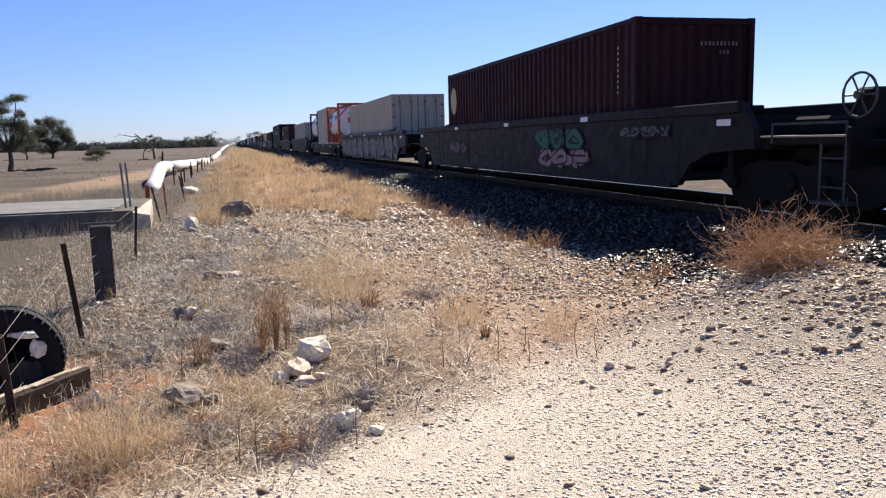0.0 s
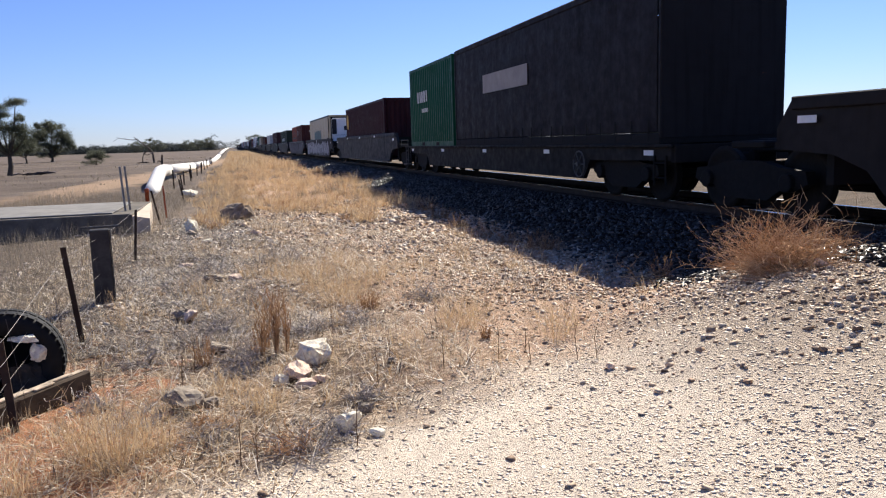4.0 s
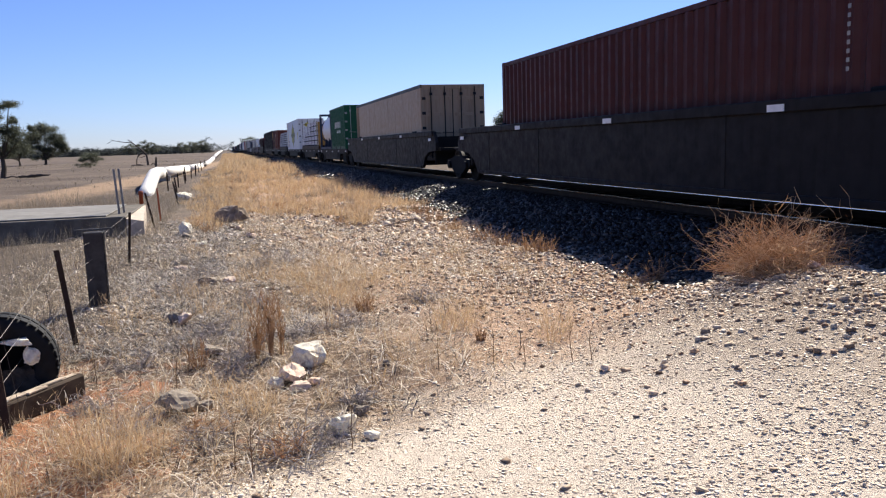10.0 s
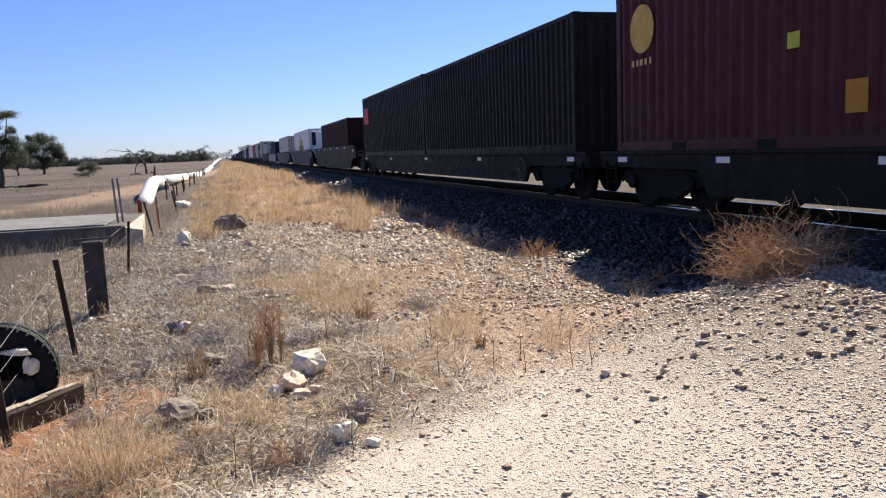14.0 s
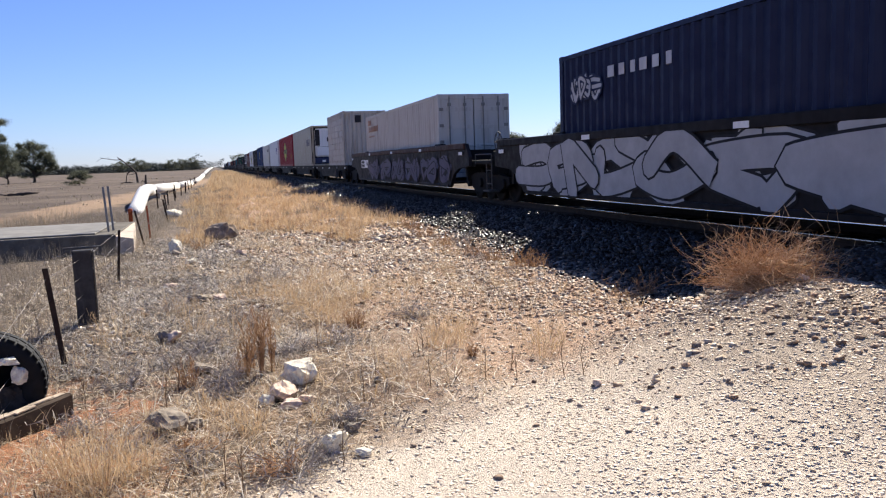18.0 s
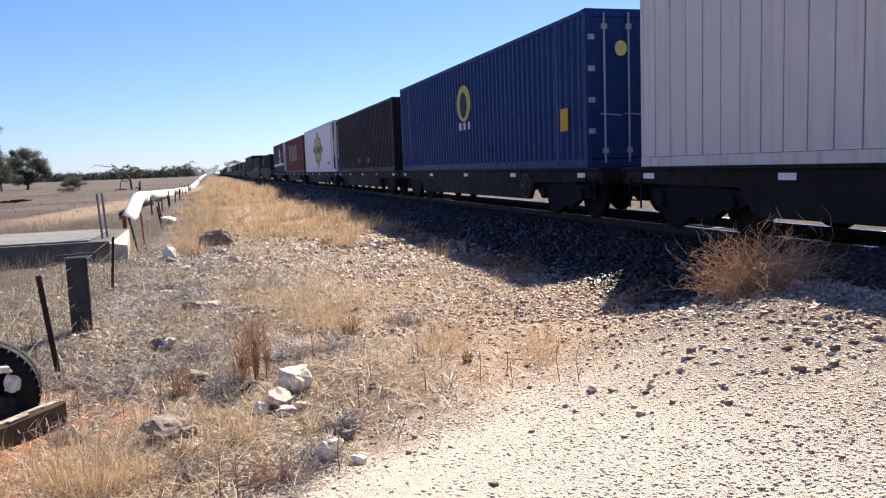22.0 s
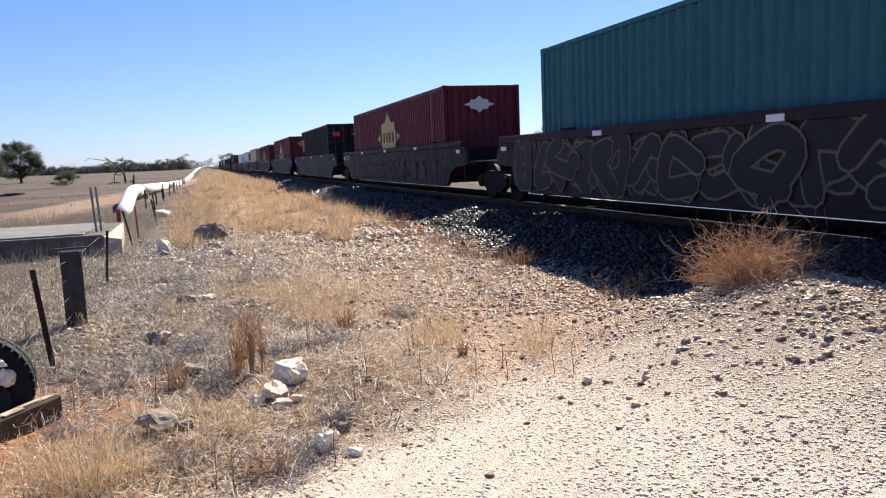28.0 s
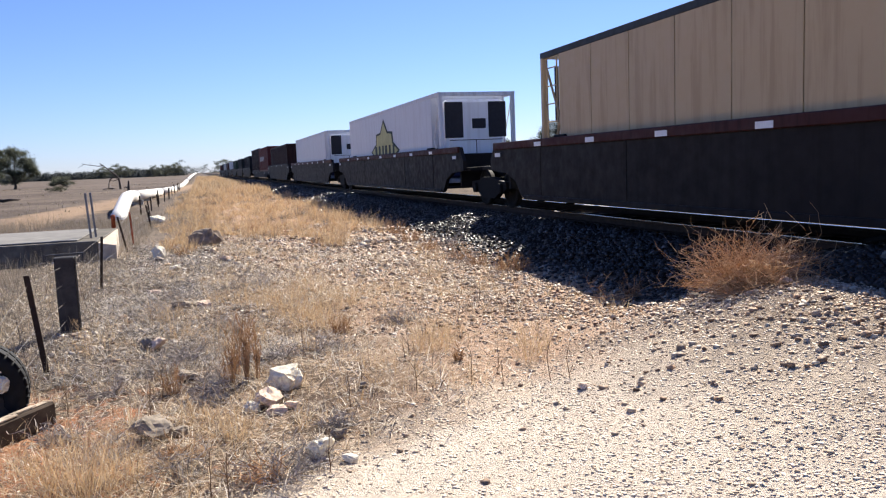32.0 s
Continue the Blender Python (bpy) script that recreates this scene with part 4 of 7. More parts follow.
SILVER, INK = spray((0.215, 0.203, 0.2)), spray((0.0135, 0.0135, 0.0158))

W_LABEL = "dark grey steel well wagon with grimy riveted sides"


def in_well(s, L, col, label, **kw):
    return well_wagon(s + L / 2, col, label, **kw)


def box_in_well(s, L, ztop, rgb, label, **kw):
    return shipping_box(s, L, ztop - TOP_W, W0, rgb, label, **kw)


def box_on_flat(s, L, ztop, rgb, label, **kw):
    return shipping_box(s, L, ztop - TOP_F, F0, rgb, label, **kw)


# the wagon ahead and the two wells behind it
well_wagon(-0.5, DKWELL, "dark grey empty end of a well wagon", tags=5)
in_well(14.96, 12.26, PUWELL, "dark grey well wagon with a small pink and green graffito", tags=5, brake=True, marks=((-4.6, -2.2, 0.28, 0.72, spray((0.3, 0.19, 0.21)), INK, 3, 0.11, 3), (-4.3, -2.0, 0.68, 1.14, spray((0.03, 0.12, 0.09)), INK, 8, 0.11, 3), (-7.6, -6.0, 0.9, 1.12, spray((0.12, 0.115, 0.12)), INK, 5, 0.04, 5), (3.6, 5.4, 0.5, 0.9, spray((0.12, 0.115, 0.12)), INK, 6, 0.06, 3)))
A = box_in_well(14.96, 12.26, 3.64, (0.0315, 0.0072, 0.0099), "dark maroon corrugated shipping container in a well wagon")
round_logo(A, 11.6, 1.8, 0.32, 0.42, (0.5, 0.4, 0.2))
end_text(A, 0.45, 2.2, 0.8, 0.07, 10, (0.2, 0.15, 0.15))
end_text(A, 0.55, 2.05, 0.22, 0.07, 3, (0.2, 0.15, 0.15))
small_prints(A, 12.26, 2.66)
in_well(36.63, 12.6, GYWELL, "grey well wagon covered with white bubble graffiti", tags=5, marks=((-8.3, 8.6, 0.12, 1.24, SILVER, INK, 11, 0.24, 17),))
B = box_in_well(36.63, 12.6, 3.62, GREY, "weathered off-white corrugated shipping container in a well wagon", near="door", dirt=0.25)
flat_wagon(54.2, 74.6, "dark container flat wagon carrying three short containers")
C = tank_container(54.73, F0, 4.15 - TOP_F, (0.5, 0.1, 0.03), "white tank container in an orange-red frame on a flat wagon")
part("end_panel", Shape().prism([(-0.95, 0.75), (-0.5, 0.3), (0.5, 0.3), (0.95, 0.75), (0.95, 1.75), (0.5, 2.2), (-0.5, 2.2), (-0.95, 1.75)], 1, 0.14, 0.17), paint((0.7, 0.71, 0.72), 0.2, 0.04), C, "white end panel")
end_mark(C, "red_end_emblem", [(-0.5, 1.42), (0.42, 1.42), (0.42, 1.66), (0.3, 1.78), (-0.5, 1.78)], spray((0.5, 0.05, 0.03)), 0.13, "red emblem")
for zz, ww in ((2.02, 0.5), (1.9, 0.2), (1.2, 0.24), (1.08, 0.3), (0.96, 0.24), (0.8, 0.34)):
    end_mark(C, "lettering_bar", [(-ww, zz), (ww, zz), (ww, zz + 0.06), (-ww, zz + 0.06)], spray((0.1, 0.1, 0.12)), 0.13)
flat_mark(C, "red_emblem", [(3.9, 1.2), (5.2, 1.2), (5.2, 1.65), (3.9, 1.65)], spray((0.5, 0.05, 0.03)), -CW + 0.05, "red painted emblem")
shipping_box(61.05, 6.06, 4.13 - TOP_F, F0, (0.47, 0.45, 0.375), "plain cream short shipping container on a flat wagon", pockets=True, dirt=0.12, rust=0.03)
E = tank_container(67.6, F0, 4.12 - TOP_F, (0.009, 0.0135, 0.0405), "white tank container in a dark blue frame on a flat wagon")
for tank in (C, E):
    for yy, zz, ww, hh, rgb in ((1.5, 1.75, 0.5, 0.28, (0.05, 0.12, 0.35)), (1.5, 1.45, 0.7, 0.06, (0.05, 0.05, 0.08)), (1.4, 1.3, 0.9, 0.1, (0.25, 0.06, 0.08)), (3.6, 1.95, 0.3, 0.06, (0.06, 0.06, 0.08)), (3.7, 1.7, 0.22, 0.06, (0.06, 0.06, 0.08)), (4.3, 1.9, 0.1, 0.3, (0.06, 0.06, 0.08)), (4.2, 1.5, 0.35, 0.06, (0.06, 0.06, 0.08))):
        flat_mark(tank, "tank_mark", [(yy, zz - hh / 2), (yy + ww, zz - hh / 2), (yy + ww, zz + hh / 2), (yy, zz + hh / 2)], spray(rgb), -1.06 if zz > 1.9 else -1.125, "", 0.05)
in_well(79.4, 12.19, DKWELL, W_LABEL, tags=5, brake=True)
G = box_in_well(79.4, 12.19, 3.56, GREY, "weathered pale grey corrugated shipping container in a well wagon", near="door", dirt=0.3)
bar_text(G, 10.6, 2.05, 2.0, 0.16, 9, (0.126, 0.09, 0.081))
in_well(101.33, 12.26, BRWELL, W_LABEL, tags=5)
H = box_in_well(101.33, 12.26, 3.70, (0.0495, 0.0099, 0.0144), "maroon corrugated shipping container with a yellow emblem in a well wagon")
round_logo(H, 11.6, 1.85, 0.25, 0.42, (0.6, 0.42, 0.12))
bar_text(H, 10.75, 1.9, 0.9, 0.14, 5, (0.5, 0.4, 0.3))
small_prints(H, 12.26, 2.7)
flat_wagon(119.8, 139.5, "dark container flat wagon with a curtain-sided container")
I = curtain_sider(120.2, 12.3, 4.38 - TOP_F, F0, (0.0158, 0.0135, 0.0158), "black curtain-sided container with a pale board on a flat wagon", CHAR)
flat_mark(I, "name_board", [(6.0, 1.45), (9.4, 1.45), (9.4, 1.95), (6.0, 1.95)], spray((0.33, 0.3, 0.27)), -CW - 0.012, "pale painted name board")
J = shipping_box(132.75, 6.06, 4.34 - TOP_F, F0, GREEN, "bright green short shipping container on a flat wagon", pockets=True, dirt=0.15)
bar_text(J, 4.1, 1.8, 1.6, 0.4, 5, (0.7, 0.72, 0.7))
bar_text(J, 3.7, 1.3, 1.0, 0.14, 6, (0.6, 0.66, 0.6))
in_well(144.32, 12.29, BLWELL, "dark blue-grey steel well wagon", tags=5, brake=True)
P = box_in_well(144.32, 12.29, 3.66, MAROON, "dark maroon shipping container with yellow emblem in a well wagon")
round_logo(P, 11.6, 1.9, 0.32, 0.45, (0.62, 0.4, 0.08))
in_well(165.29, 14.0, PUWELL, "purple-grey well wagon covered with white block graffiti", tags=3, marks=((-7.6, 8.2, 0.12, 1.24, spray((0.42, 0.42, 0.45)), INK, 21, 0.26, 15),))
Q = reefer(165.29, 14.0, 3.70 - TOP_W, W0, CREAM, "stained cream ribbed refrigerated container in a graffiti-covered well wagon", unit="near", seams=1, step=1.0, dirt=0.4, trim=(0.036, 0.045, 0.054), tank=(0.7, 0.7, 0.7))
graffiti(Q, -CW, 5.2, 10.0, 1.0, 1.75, spray((0.1, 0.17, 0.175)), spray((0.22, 0.24, 0.2)), 4, 0.3, 5)
in_well(188.05, 12.23, GYWELL, "grey well wagon with rounded grey graffiti", tags=3, marks=((-8.4, 8.4, 0.14, 1.22, spray((0.13, 0.125, 0.155)), INK, 31, 0.24, 11),))
S1 = box_in_well(188.05, 6.06, 3.62, (0.0855, 0.018, 0.0144), "brick-red short shipping container in a well wagon", pockets=False)
end_text(S1, 0.1, 2.05, 1.2, 0.16, 6, (0.68, 0.6, 0.55))
bar_text(S1, 4.6, 1.9, 0.5, 0.45, 2, (0.65, 0.6, 0.55))
S2 = box_in_well(194.22, 6.06, 3.62, ORANGE, "orange-red short shipping container with a green arch in a well wagon", dirt=0.2)
flat_mark(S2, "green_arch", [(0.3, 1.3), (0.9, 1.84), (2.4, 2.1), (4.4, 1.94), (5.4, 1.55), (4.2, 1.88), (2.5, 2.04), (1.2, 1.78)], spray((0.05, 0.05, 0.05)), -CW - 0.01, "dark green painted arch")
bar_text(S2, 2.7, 1.42, 4.4, 0.2, 16, (0.07, 0.05, 0.045))
in_well(209.62, 12.24, BLWELL, "blue-grey steel well wagon", tags=5)
T = box_in_well(209.62, 12.24, 3.55, (0.028, 0.042, 0.024), "dark olive-green corrugated shipping container in a well wagon")
bar_text(T, 6.2, 1.42, 3.8, 0.36, 7, (0.62, 0.6, 0.55))
flat_mark(T, "white_square", [(8.4, 1.22), (8.95, 1.22), (8.95, 1.62), (8.4, 1.62)], WHITE_MARK, -CW - 0.01)
in_well(231.73, 12.22, BRWELL, W_LABEL, tags=5)
U = box_in_well(231.73, 12.22, 3.71, (0.045, 0.0081, 0.0126), "maroon corrugated shipping container in a well wagon")
round_logo(U, 11.5, 1.8, 0.22, 0.3, (0.4, 0.25, 0.12))
in_well(253.12, 12.28, DKWELL, W_LABEL, tags=5)
V = box_in_well(253.12, 12.28, 3.6, (0.58, 0.56, 0.52), "off-white shipping container with double doors in a well wagon", near="door", dirt=0.2)
end_text(V, 0.65, 2.15, 0.7, 0.08, 9, (0.16, 0.16, 0.16))
bar_text(V, 11.2, 1.9, 0.9, 0.1, 4, (0.35, 0.28, 0.2))
small_prints(V, 12.28, 2.6, (0.35, 0.33, 0.3))
in_well(275.17, 12.17, DKWELL, W_LABEL, tags=5)
Wb = box_in_well(275.17, 12.17, 3.57, (0.0585, 0.0121, 0.0117), "dark brick-red corrugated shipping container in a well wagon")
small_prints(Wb, 12.17, 2.6)
in_well(296.0, 14.3, BRWELL, W_LABEL, tags=5)
X = reefer(296.0, 14.3, 3.72 - TOP_W, W0, (0.34, 0.25, 0.165), "stained cream refrigerated container with dark seams in a well wagon", unit="far", seams=1, step=1.45, dirt=0.25, trim=(0.0405, 0.045, 0.045), bar=paint((0.0225, 0.0225, 0.0248)))
flat_wagon(314.2, 327.9, "dark container flat wagon with a green and a tank container")
Y = shipping_box(314.9, 6.06, 4.03 - TOP_F, F0, GREEN, "bright green short container with white lettering on a flat wagon", near="door", pockets=True, dirt=0.12, bar=paint((0.3, 0.34, 0.32)))
bar_text(Y, 3.0, 1.5, 2.7, 0.38, 7, (0.62, 0.66, 0.62))
bar_text(Y, 2.6, 1.08, 1.7, 0.16, 8, (0.6, 0.7, 0.62))
Z = tank_container(321.3, F0, 4.0 - TOP_F, (0.0113, 0.0225, 0.054), "white tank container in a dark blue frame on a flat wagon")
flat_wagon(328.1, 342.6, "rusty dark flat wagon loaded with wrapped timber", (0.009, 0.006, 0.005))
timber_load(328.75, 13.2, F0, [(0.3, 0.5, 13.4), (0.3, 0.5, 13.3), (0.3, 0.5, 12.6), (0.32, 0.5, 8.4), (0.32, 0.5, 8.2)], "white-wrapped timber packs with dark straps on a flat rack", True)
flat_wagon(344.2, 359.8, "dark container flat wagon")
BB = reefer(344.88, 14.35, 4.36 - TOP_F, F0, (0.66, 0.67, 0.69), "clean white refrigerated container with a yellow star on a flat wagon", unit="far", seams=0, stripe=(0.62, 0.36, 0.06), dirt=0.1, bar=paint((0.045, 0.045, 0.0495)))
star_logo(BB, 6.5, 1.45, 1.12, (0.4, 0.38, 0.12), (0.12, 0.14, 0.14))
end_star(BB, -0.35, 2.35, 0.42)
flat_mark(BB, "yellow_sticker", [(1.0, 1.0), (1.35, 1.0), (1.35, 1.7), (1.0, 1.7)], spray((0.6, 0.5, 0.03)), -CW - 0.008)
for text, yy, zz, size in (("9'10''", 12.25, 0.68, 0.36), ("x", 12.0, 0.53, 0.18), ("46'6", 12.2, 0.29, 0.36)):
    cu = bpy.data.curves.new("size_lettering", "FONT")
    cu.body, cu.size, cu.extrude = text, size, 0.002
    cu.materials.append(spray((0.1125, 0.009, 0.0135)))
    ob = new("size_lettering", cu)
    ob.parent = BB
    ob.matrix_basis = Matrix.Translation((-CW - 0.008, yy, zz)) @ Matrix(((0, 0, -1, 0), (-1, 0, 0, 0), (0, 1, 0, 0), (0, 0, 0, 1)))
flat_wagon(361.0, 374.4, "rusty dark flat wagon loaded with wrapped timber", (0.009, 0.006, 0.005))
timber_load(361.4, 12.3, F0, [(0.17, 0.2, 12.1), (0.17, 0.2, 12.0), (0.17, 0.2, 11.6), (0.17, 0.2, 11.5), (0.17, 0.2, 10.9), (0.17, 0.2, 10.2), (0.17, 0.2, 9.6)], "white-wrapped timber packs netted with dark straps on a flat rack")
flat_wagon(375.3, 388.7, "dark container flat wagon with two short red containers")
DD = shipping_box(375.8, 6.06, 4.02 - TOP_F, F0, (0.117, 0.0248, 0.0158), "orange-red short shipping container on a flat wagon", pockets=True, dirt=0.2)
bar_text(DD, 5.0, 1.9, 0.7, 0.4, 3, (0.65, 0.6, 0.55))
DD2 = shipping_box(382.0, 6.06, 4.14 - TOP_F, F0, (0.054, 0.0081, 0.0117), "maroon short shipping container with a yellow emblem on a flat wagon", pockets=True, dirt=0.15)
round_logo(DD2, 5.17, 2.05, 0.38, 0.4, (0.55, 0.36, 0.09))
bar_text(DD2, 5.2, 1.5, 0.7, 0.1, 5, (0.6, 0.4, 0.2))
flat_mark(DD2, "yellow_sticker", [(0.31, 0.4), (0.64, 0.4), (0.64, 0.78), (0.31, 0.78)], spray((0.4, 0.2, 0.03)), -CW - 0.008)
flat_mark(DD2, "yellow_sticker", [(1.4, 1.25), (1.62, 1.25), (1.62, 1.45), (1.4, 1.45)], spray((0.45, 0.45, 0.06)), -CW - 0.008)
flat_wagon(389.3, 415.0, "long dark container flat wagon with two black containers")
box_on_flat(389.82, 12.22, 4.24, CHAR, "charcoal corrugated shipping container on a long flat wagon")
EE2 = box_on_flat(402.24, 12.27, 4.27, (0.0158, 0.0149, 0.0171), "charcoal shipping container with a red patch on a flat wagon")
flat_mark(EE2, "red_patch", [(10.8, 1.55), (11.9, 1.55), (11.9, 2.3), (10.8, 2.3)], spray((0.45, 0.06, 0.05)), -CW - 0.008, "faded red square emblem")
in_well(419.94, 12.2, BRWELL, "brown-grey well wagon with white reflectors", tags=7, brake=True)
box_in_well(419.94, 12.2, 3.62, (0.027, 0.0081, 0.0099), "dark maroon corrugated shipping container in a well wagon")
in_well(440.55, 14.1, (0.072, 0.0315, 0.027), "brown well wagon with red and blue graffiti", tags=5, marks=((-8.4, 8.0, 0.14, 1.2, spray((0.054, 0.0675, 0.108)), spray((0.09, 0.0315, 0.027)), 41, 0.22, 11), (6.2, 7.6, 0.4, 0.9, spray((0.55, 0.55, 0.55)), INK, 42, 0.08, 3)))
GG = reefer(440.55, 14.1, 3.73 - TOP_W, W0, (0.66, 0.67, 0.69), "white refrigerated container with a yellow star in a well wagon", unit="near", seams=0, dirt=0.1)
part("stripe", Shape().box(-CW - 0.004, -CW + 0.006, 13.2, 13.45, 0.17, 2.6), spray((0.62, 0.36, 0.06)), GG, "yellow-ochre vertical stripe")
star_logo(GG, 7.3, 1.25, 1.05)
in_well(462.68, 14.2, GYWELL, "dusty dark grey steel well wagon with white reflectors", tags=7, top=(0.014, 0.009, 0.008))
LL = reefer(462.68, 14.2, 3.73 - TOP_W, W0, (0.47, 0.43, 0.38), "streaked white refrigerated container with double doors in a well wagon", unit="far", seams=1, step=0.55, dirt=0.3, bar=paint((0.0225, 0.0225, 0.0248)))
bar_text(LL, 10.9, 1.55, 1.7, 0.45, 4, (0.045, 0.036, 0.1125))
end_text(LL, -0.1, 1.25, 0.9, 0.22, 4, (0.054, 0.045, 0.09), -0.08)
in_well(485.14, 12.17, CHAR, "black well wagon with large white bubble graffiti", tags=5, marks=((-8.6, 8.0, 0.12, 1.3, spray((0.4, 0.4, 0.41)), INK, 51, 0.4, 9),))
MM = box_in_well(485.14, 12.17, 3.58, (0.0054, 0.0108, 0.045), "dark blue shipping container with white lettering in a well wagon", dirt=0.15)
bar_text(MM, 9.1, 2.08, 2.2, 0.2, 6, (0.5, 0.51, 0.54))
graffiti(MM, -CW, 10.4, 11.6, 1.55, 2.2, spray((0.45, 0.45, 0.47)), spray((0.012, 0.02, 0.06)), 14, 0.07, 3)
end_text(MM, -0.3, 2.1, 0.5, 0.16, 3, (0.6, 0.62, 0.66))
in_well(506.48, 12.3, PUWELL, "dusky well wagon with lilac graffiti and a white data panel", tags=5, brake=True, top=(0.045, 0.018, 0.0135), panel=(5.1, 6.8, 0.68, 1.04), marks=((-7.8, 4.9, 0.16, 1.1, spray((0.1, 0.09, 0.14)), spray((0.012, 0.011, 0.016)), 61, 0.17, 11),))
NN = box_in_well(506.48, 12.3, 3.65, (0.52, 0.5, 0.46), "weathered cream shipping container with double doors in a well wagon", near="door", dirt=0.25)
bar_text(NN, 11.4, 2.36, 0.7, 0.24, 3, (0.38, 0.2, 0.13))
bar_text(NN, 10.6, 2.06, 2.2, 0.24, 9, (0.38, 0.2, 0.13))
bar_text(NN, 11.0, 1.74, 1.3, 0.07, 12, (0.4, 0.26, 0.2))
flat_wagon(524.9, 538.9, "dark container flat wagon, half of its deck empty")
OO = shipping_box(525.6, 6.06, 4.42 - TOP_F, F0, (0.46, 0.43, 0.39), "scuffed grey short container with pressed panels on a flat wagon", posts=(1.6, 3.05, 4.5), dirt=0.45, rust=0.2)
for k in range(4):
    for j in range(7):
        part("pressed_panel", kept("pressed_panel", lambda: Shape().box(-0.02, 0.02, -0.6, 0.6, -0.152, 0.152, 0.012), paint((0.46, 0.43, 0.39), 0.45, 0.2)), None, OO, "", pose(-CW + 0.01, 0.85 + k * 1.45, 0.42 + j * 0.34))
end_mark(OO, "dark_square", [(-0.55, 2.35), (-0.2, 2.35), (-0.2, 2.75), (-0.55, 2.75)], BLACK_MARK, -0.05)
flats = [(539.96, 14.3, "cream"), (555.6, 14.62, "star"), (572.6, 13.6, "rand"), (588.0, 13.4, "white"), (603.34, 14.8, "blue"), (619.55, 13.5, "dark"), (634.22, 14.4, "lin"), (650.07, 14.3, "fcl"), (666.3, 11.8, "curtain")]
for s, L, k in flats:
    flat_wagon(s - 0.5, s + L + 0.6, "dark container flat wagon")
PP = reefer(539.96, 14.3, 4.34 - TOP_F, F0, (0.4, 0.35, 0.27), "rust-streaked cream refrigerated container on a flat wagon", unit="near", seams=1, step=0.5, dirt=0.45)
bar_text(PP, 2.9, 1.75, 2.2, 0.5, 4, (0.045, 0.036, 0.099))
QQ = box_on_flat(555.6, 14.62, 4.36, (0.3, 0.018, 0.03), "bright red corrugated container with a yellow star on a flat wagon", posts=(1.3, 13.3), dirt=0.12)
star_logo(QQ, 7.35, 1.45, 0.98)
flat_mark(QQ, "yellow_sticker", [(1.3, 0.7), (1.6, 0.7), (1.6, 1.15), (1.3, 1.15)], spray((0.6, 0.3, 0.02)), -CW - 0.008)
RR = reefer(571.7, 14.4, 4.33 - TOP_F, F0, (0.64, 0.65, 0.67), "clean white refrigerated container with blue letters on a wagon", unit="near", seams=1, step=1.1, dirt=0.1)
bar_text(RR, 3.1, 1.86, 1.8, 0.5, 4, (0.05, 0.05, 0.22))
bar_text(RR, 3.1, 1.45, 1.8, 0.07, 14, (0.25, 0.22, 0.35))
SS = reefer(587.6, 13.8, 4.28 - TOP_F, F0, (0.6, 0.58, 0.53), "cream-white refrigerated container with grey lettering on a flat wagon", unit="near", seams=1, step=0.42, dirt=0.15)
bar_text(SS, 2.9, 2.1, 3.2, 0.34, 8, (0.09, 0.081, 0.09))
flat_mark(SS, "yellow_sticker", [(1.2, 0.75), (1.5, 0.75), (1.5, 1.25), (1.2, 1.25)], spray((0.6, 0.4, 0.04)), -CW - 0.008)
TT = box_on_flat(603.34, 14.8, 4.42, BLUE, "royal blue corrugated container with a yellow emblem on a flat wagon", near="door", posts=(1.3, 13.5), dirt=0.1, bar=paint((0.3, 0.33, 0.4)))
round_logo(TT, 7.4, 1.85, 0.6, 0.5, (0.5, 0.46, 0.1))
round_logo(TT, 7.4, 1.8, 0.3, 0.36, (0.009, 0.0135, 0.045), -CW - 0.016)
bar_text(TT, 7.4, 1.22, 1.1, 0.2, 3, (0.55, 0.56, 0.6))
flat_mark(TT, "yellow_sticker", [(0.8, 0.75), (1.15, 0.75), (1.15, 1.2), (0.8, 1.2)], spray((0.6, 0.34, 0.02)), -CW - 0.008)
end_mark(TT, "end_emblem", [(-0.5 + 0.13 * math.sin(a * 0.628), 2.25 + 0.15 * math.cos(a * 0.628)) for a in range(10)], spray((0.6, 0.58, 0.2)), -0.05)
UU = box_on_flat(619.55, 13.5, 4.29, (0.026, 0.02, 0.021), "dark plum corrugated container on a flat wagon", dirt=0.2)
for yy, ww in ((7.1, 0.36), (4.9, 0.4)):
    flat_mark(UU, "yellow_sticker", [(yy, 0.4), (yy + ww, 0.4), (yy + ww, 0.6), (yy, 0.6)], spray((0.12, 0.09, 0.035)), -CW - 0.012)
VV = reefer(634.22, 14.4, 4.36 - TOP_F, F0, (0.66, 0.67, 0.69), "clean white refrigerated container with a yellow star on a flat wagon", unit="near", seams=1, step=0.8, dirt=0.08, stripe=(0.62, 0.36, 0.06))
star_logo(VV, 7.3, 1.45, 1.12, (0.46, 0.42, 0.1))
bar_text(VV, 2.6, 0.55, 1.0, 0.12, 6, (0.4, 0.1, 0.05))
WW = box_on_flat(650.07, 14.3, 4.27, (0.135, 0.028, 0.0165), "rusty brown-red container with large white letters on a flat wagon", posts=(1.3, 13.0), dirt=0.3, rust=0.3)
for yy in (9.65, 7.35, 5.15):
    for a, b, c, d in ((0.25, 0.8, 0.95, 2.3), (-0.6, -0.05, 0.95, 2.25)):
        flat_mark(WW, "letter_bar", [(yy + a, c), (yy + b, c), (yy + b, d), (yy + a, d)], spray((0.28, 0.23, 0.18)), -CW - 0.008)
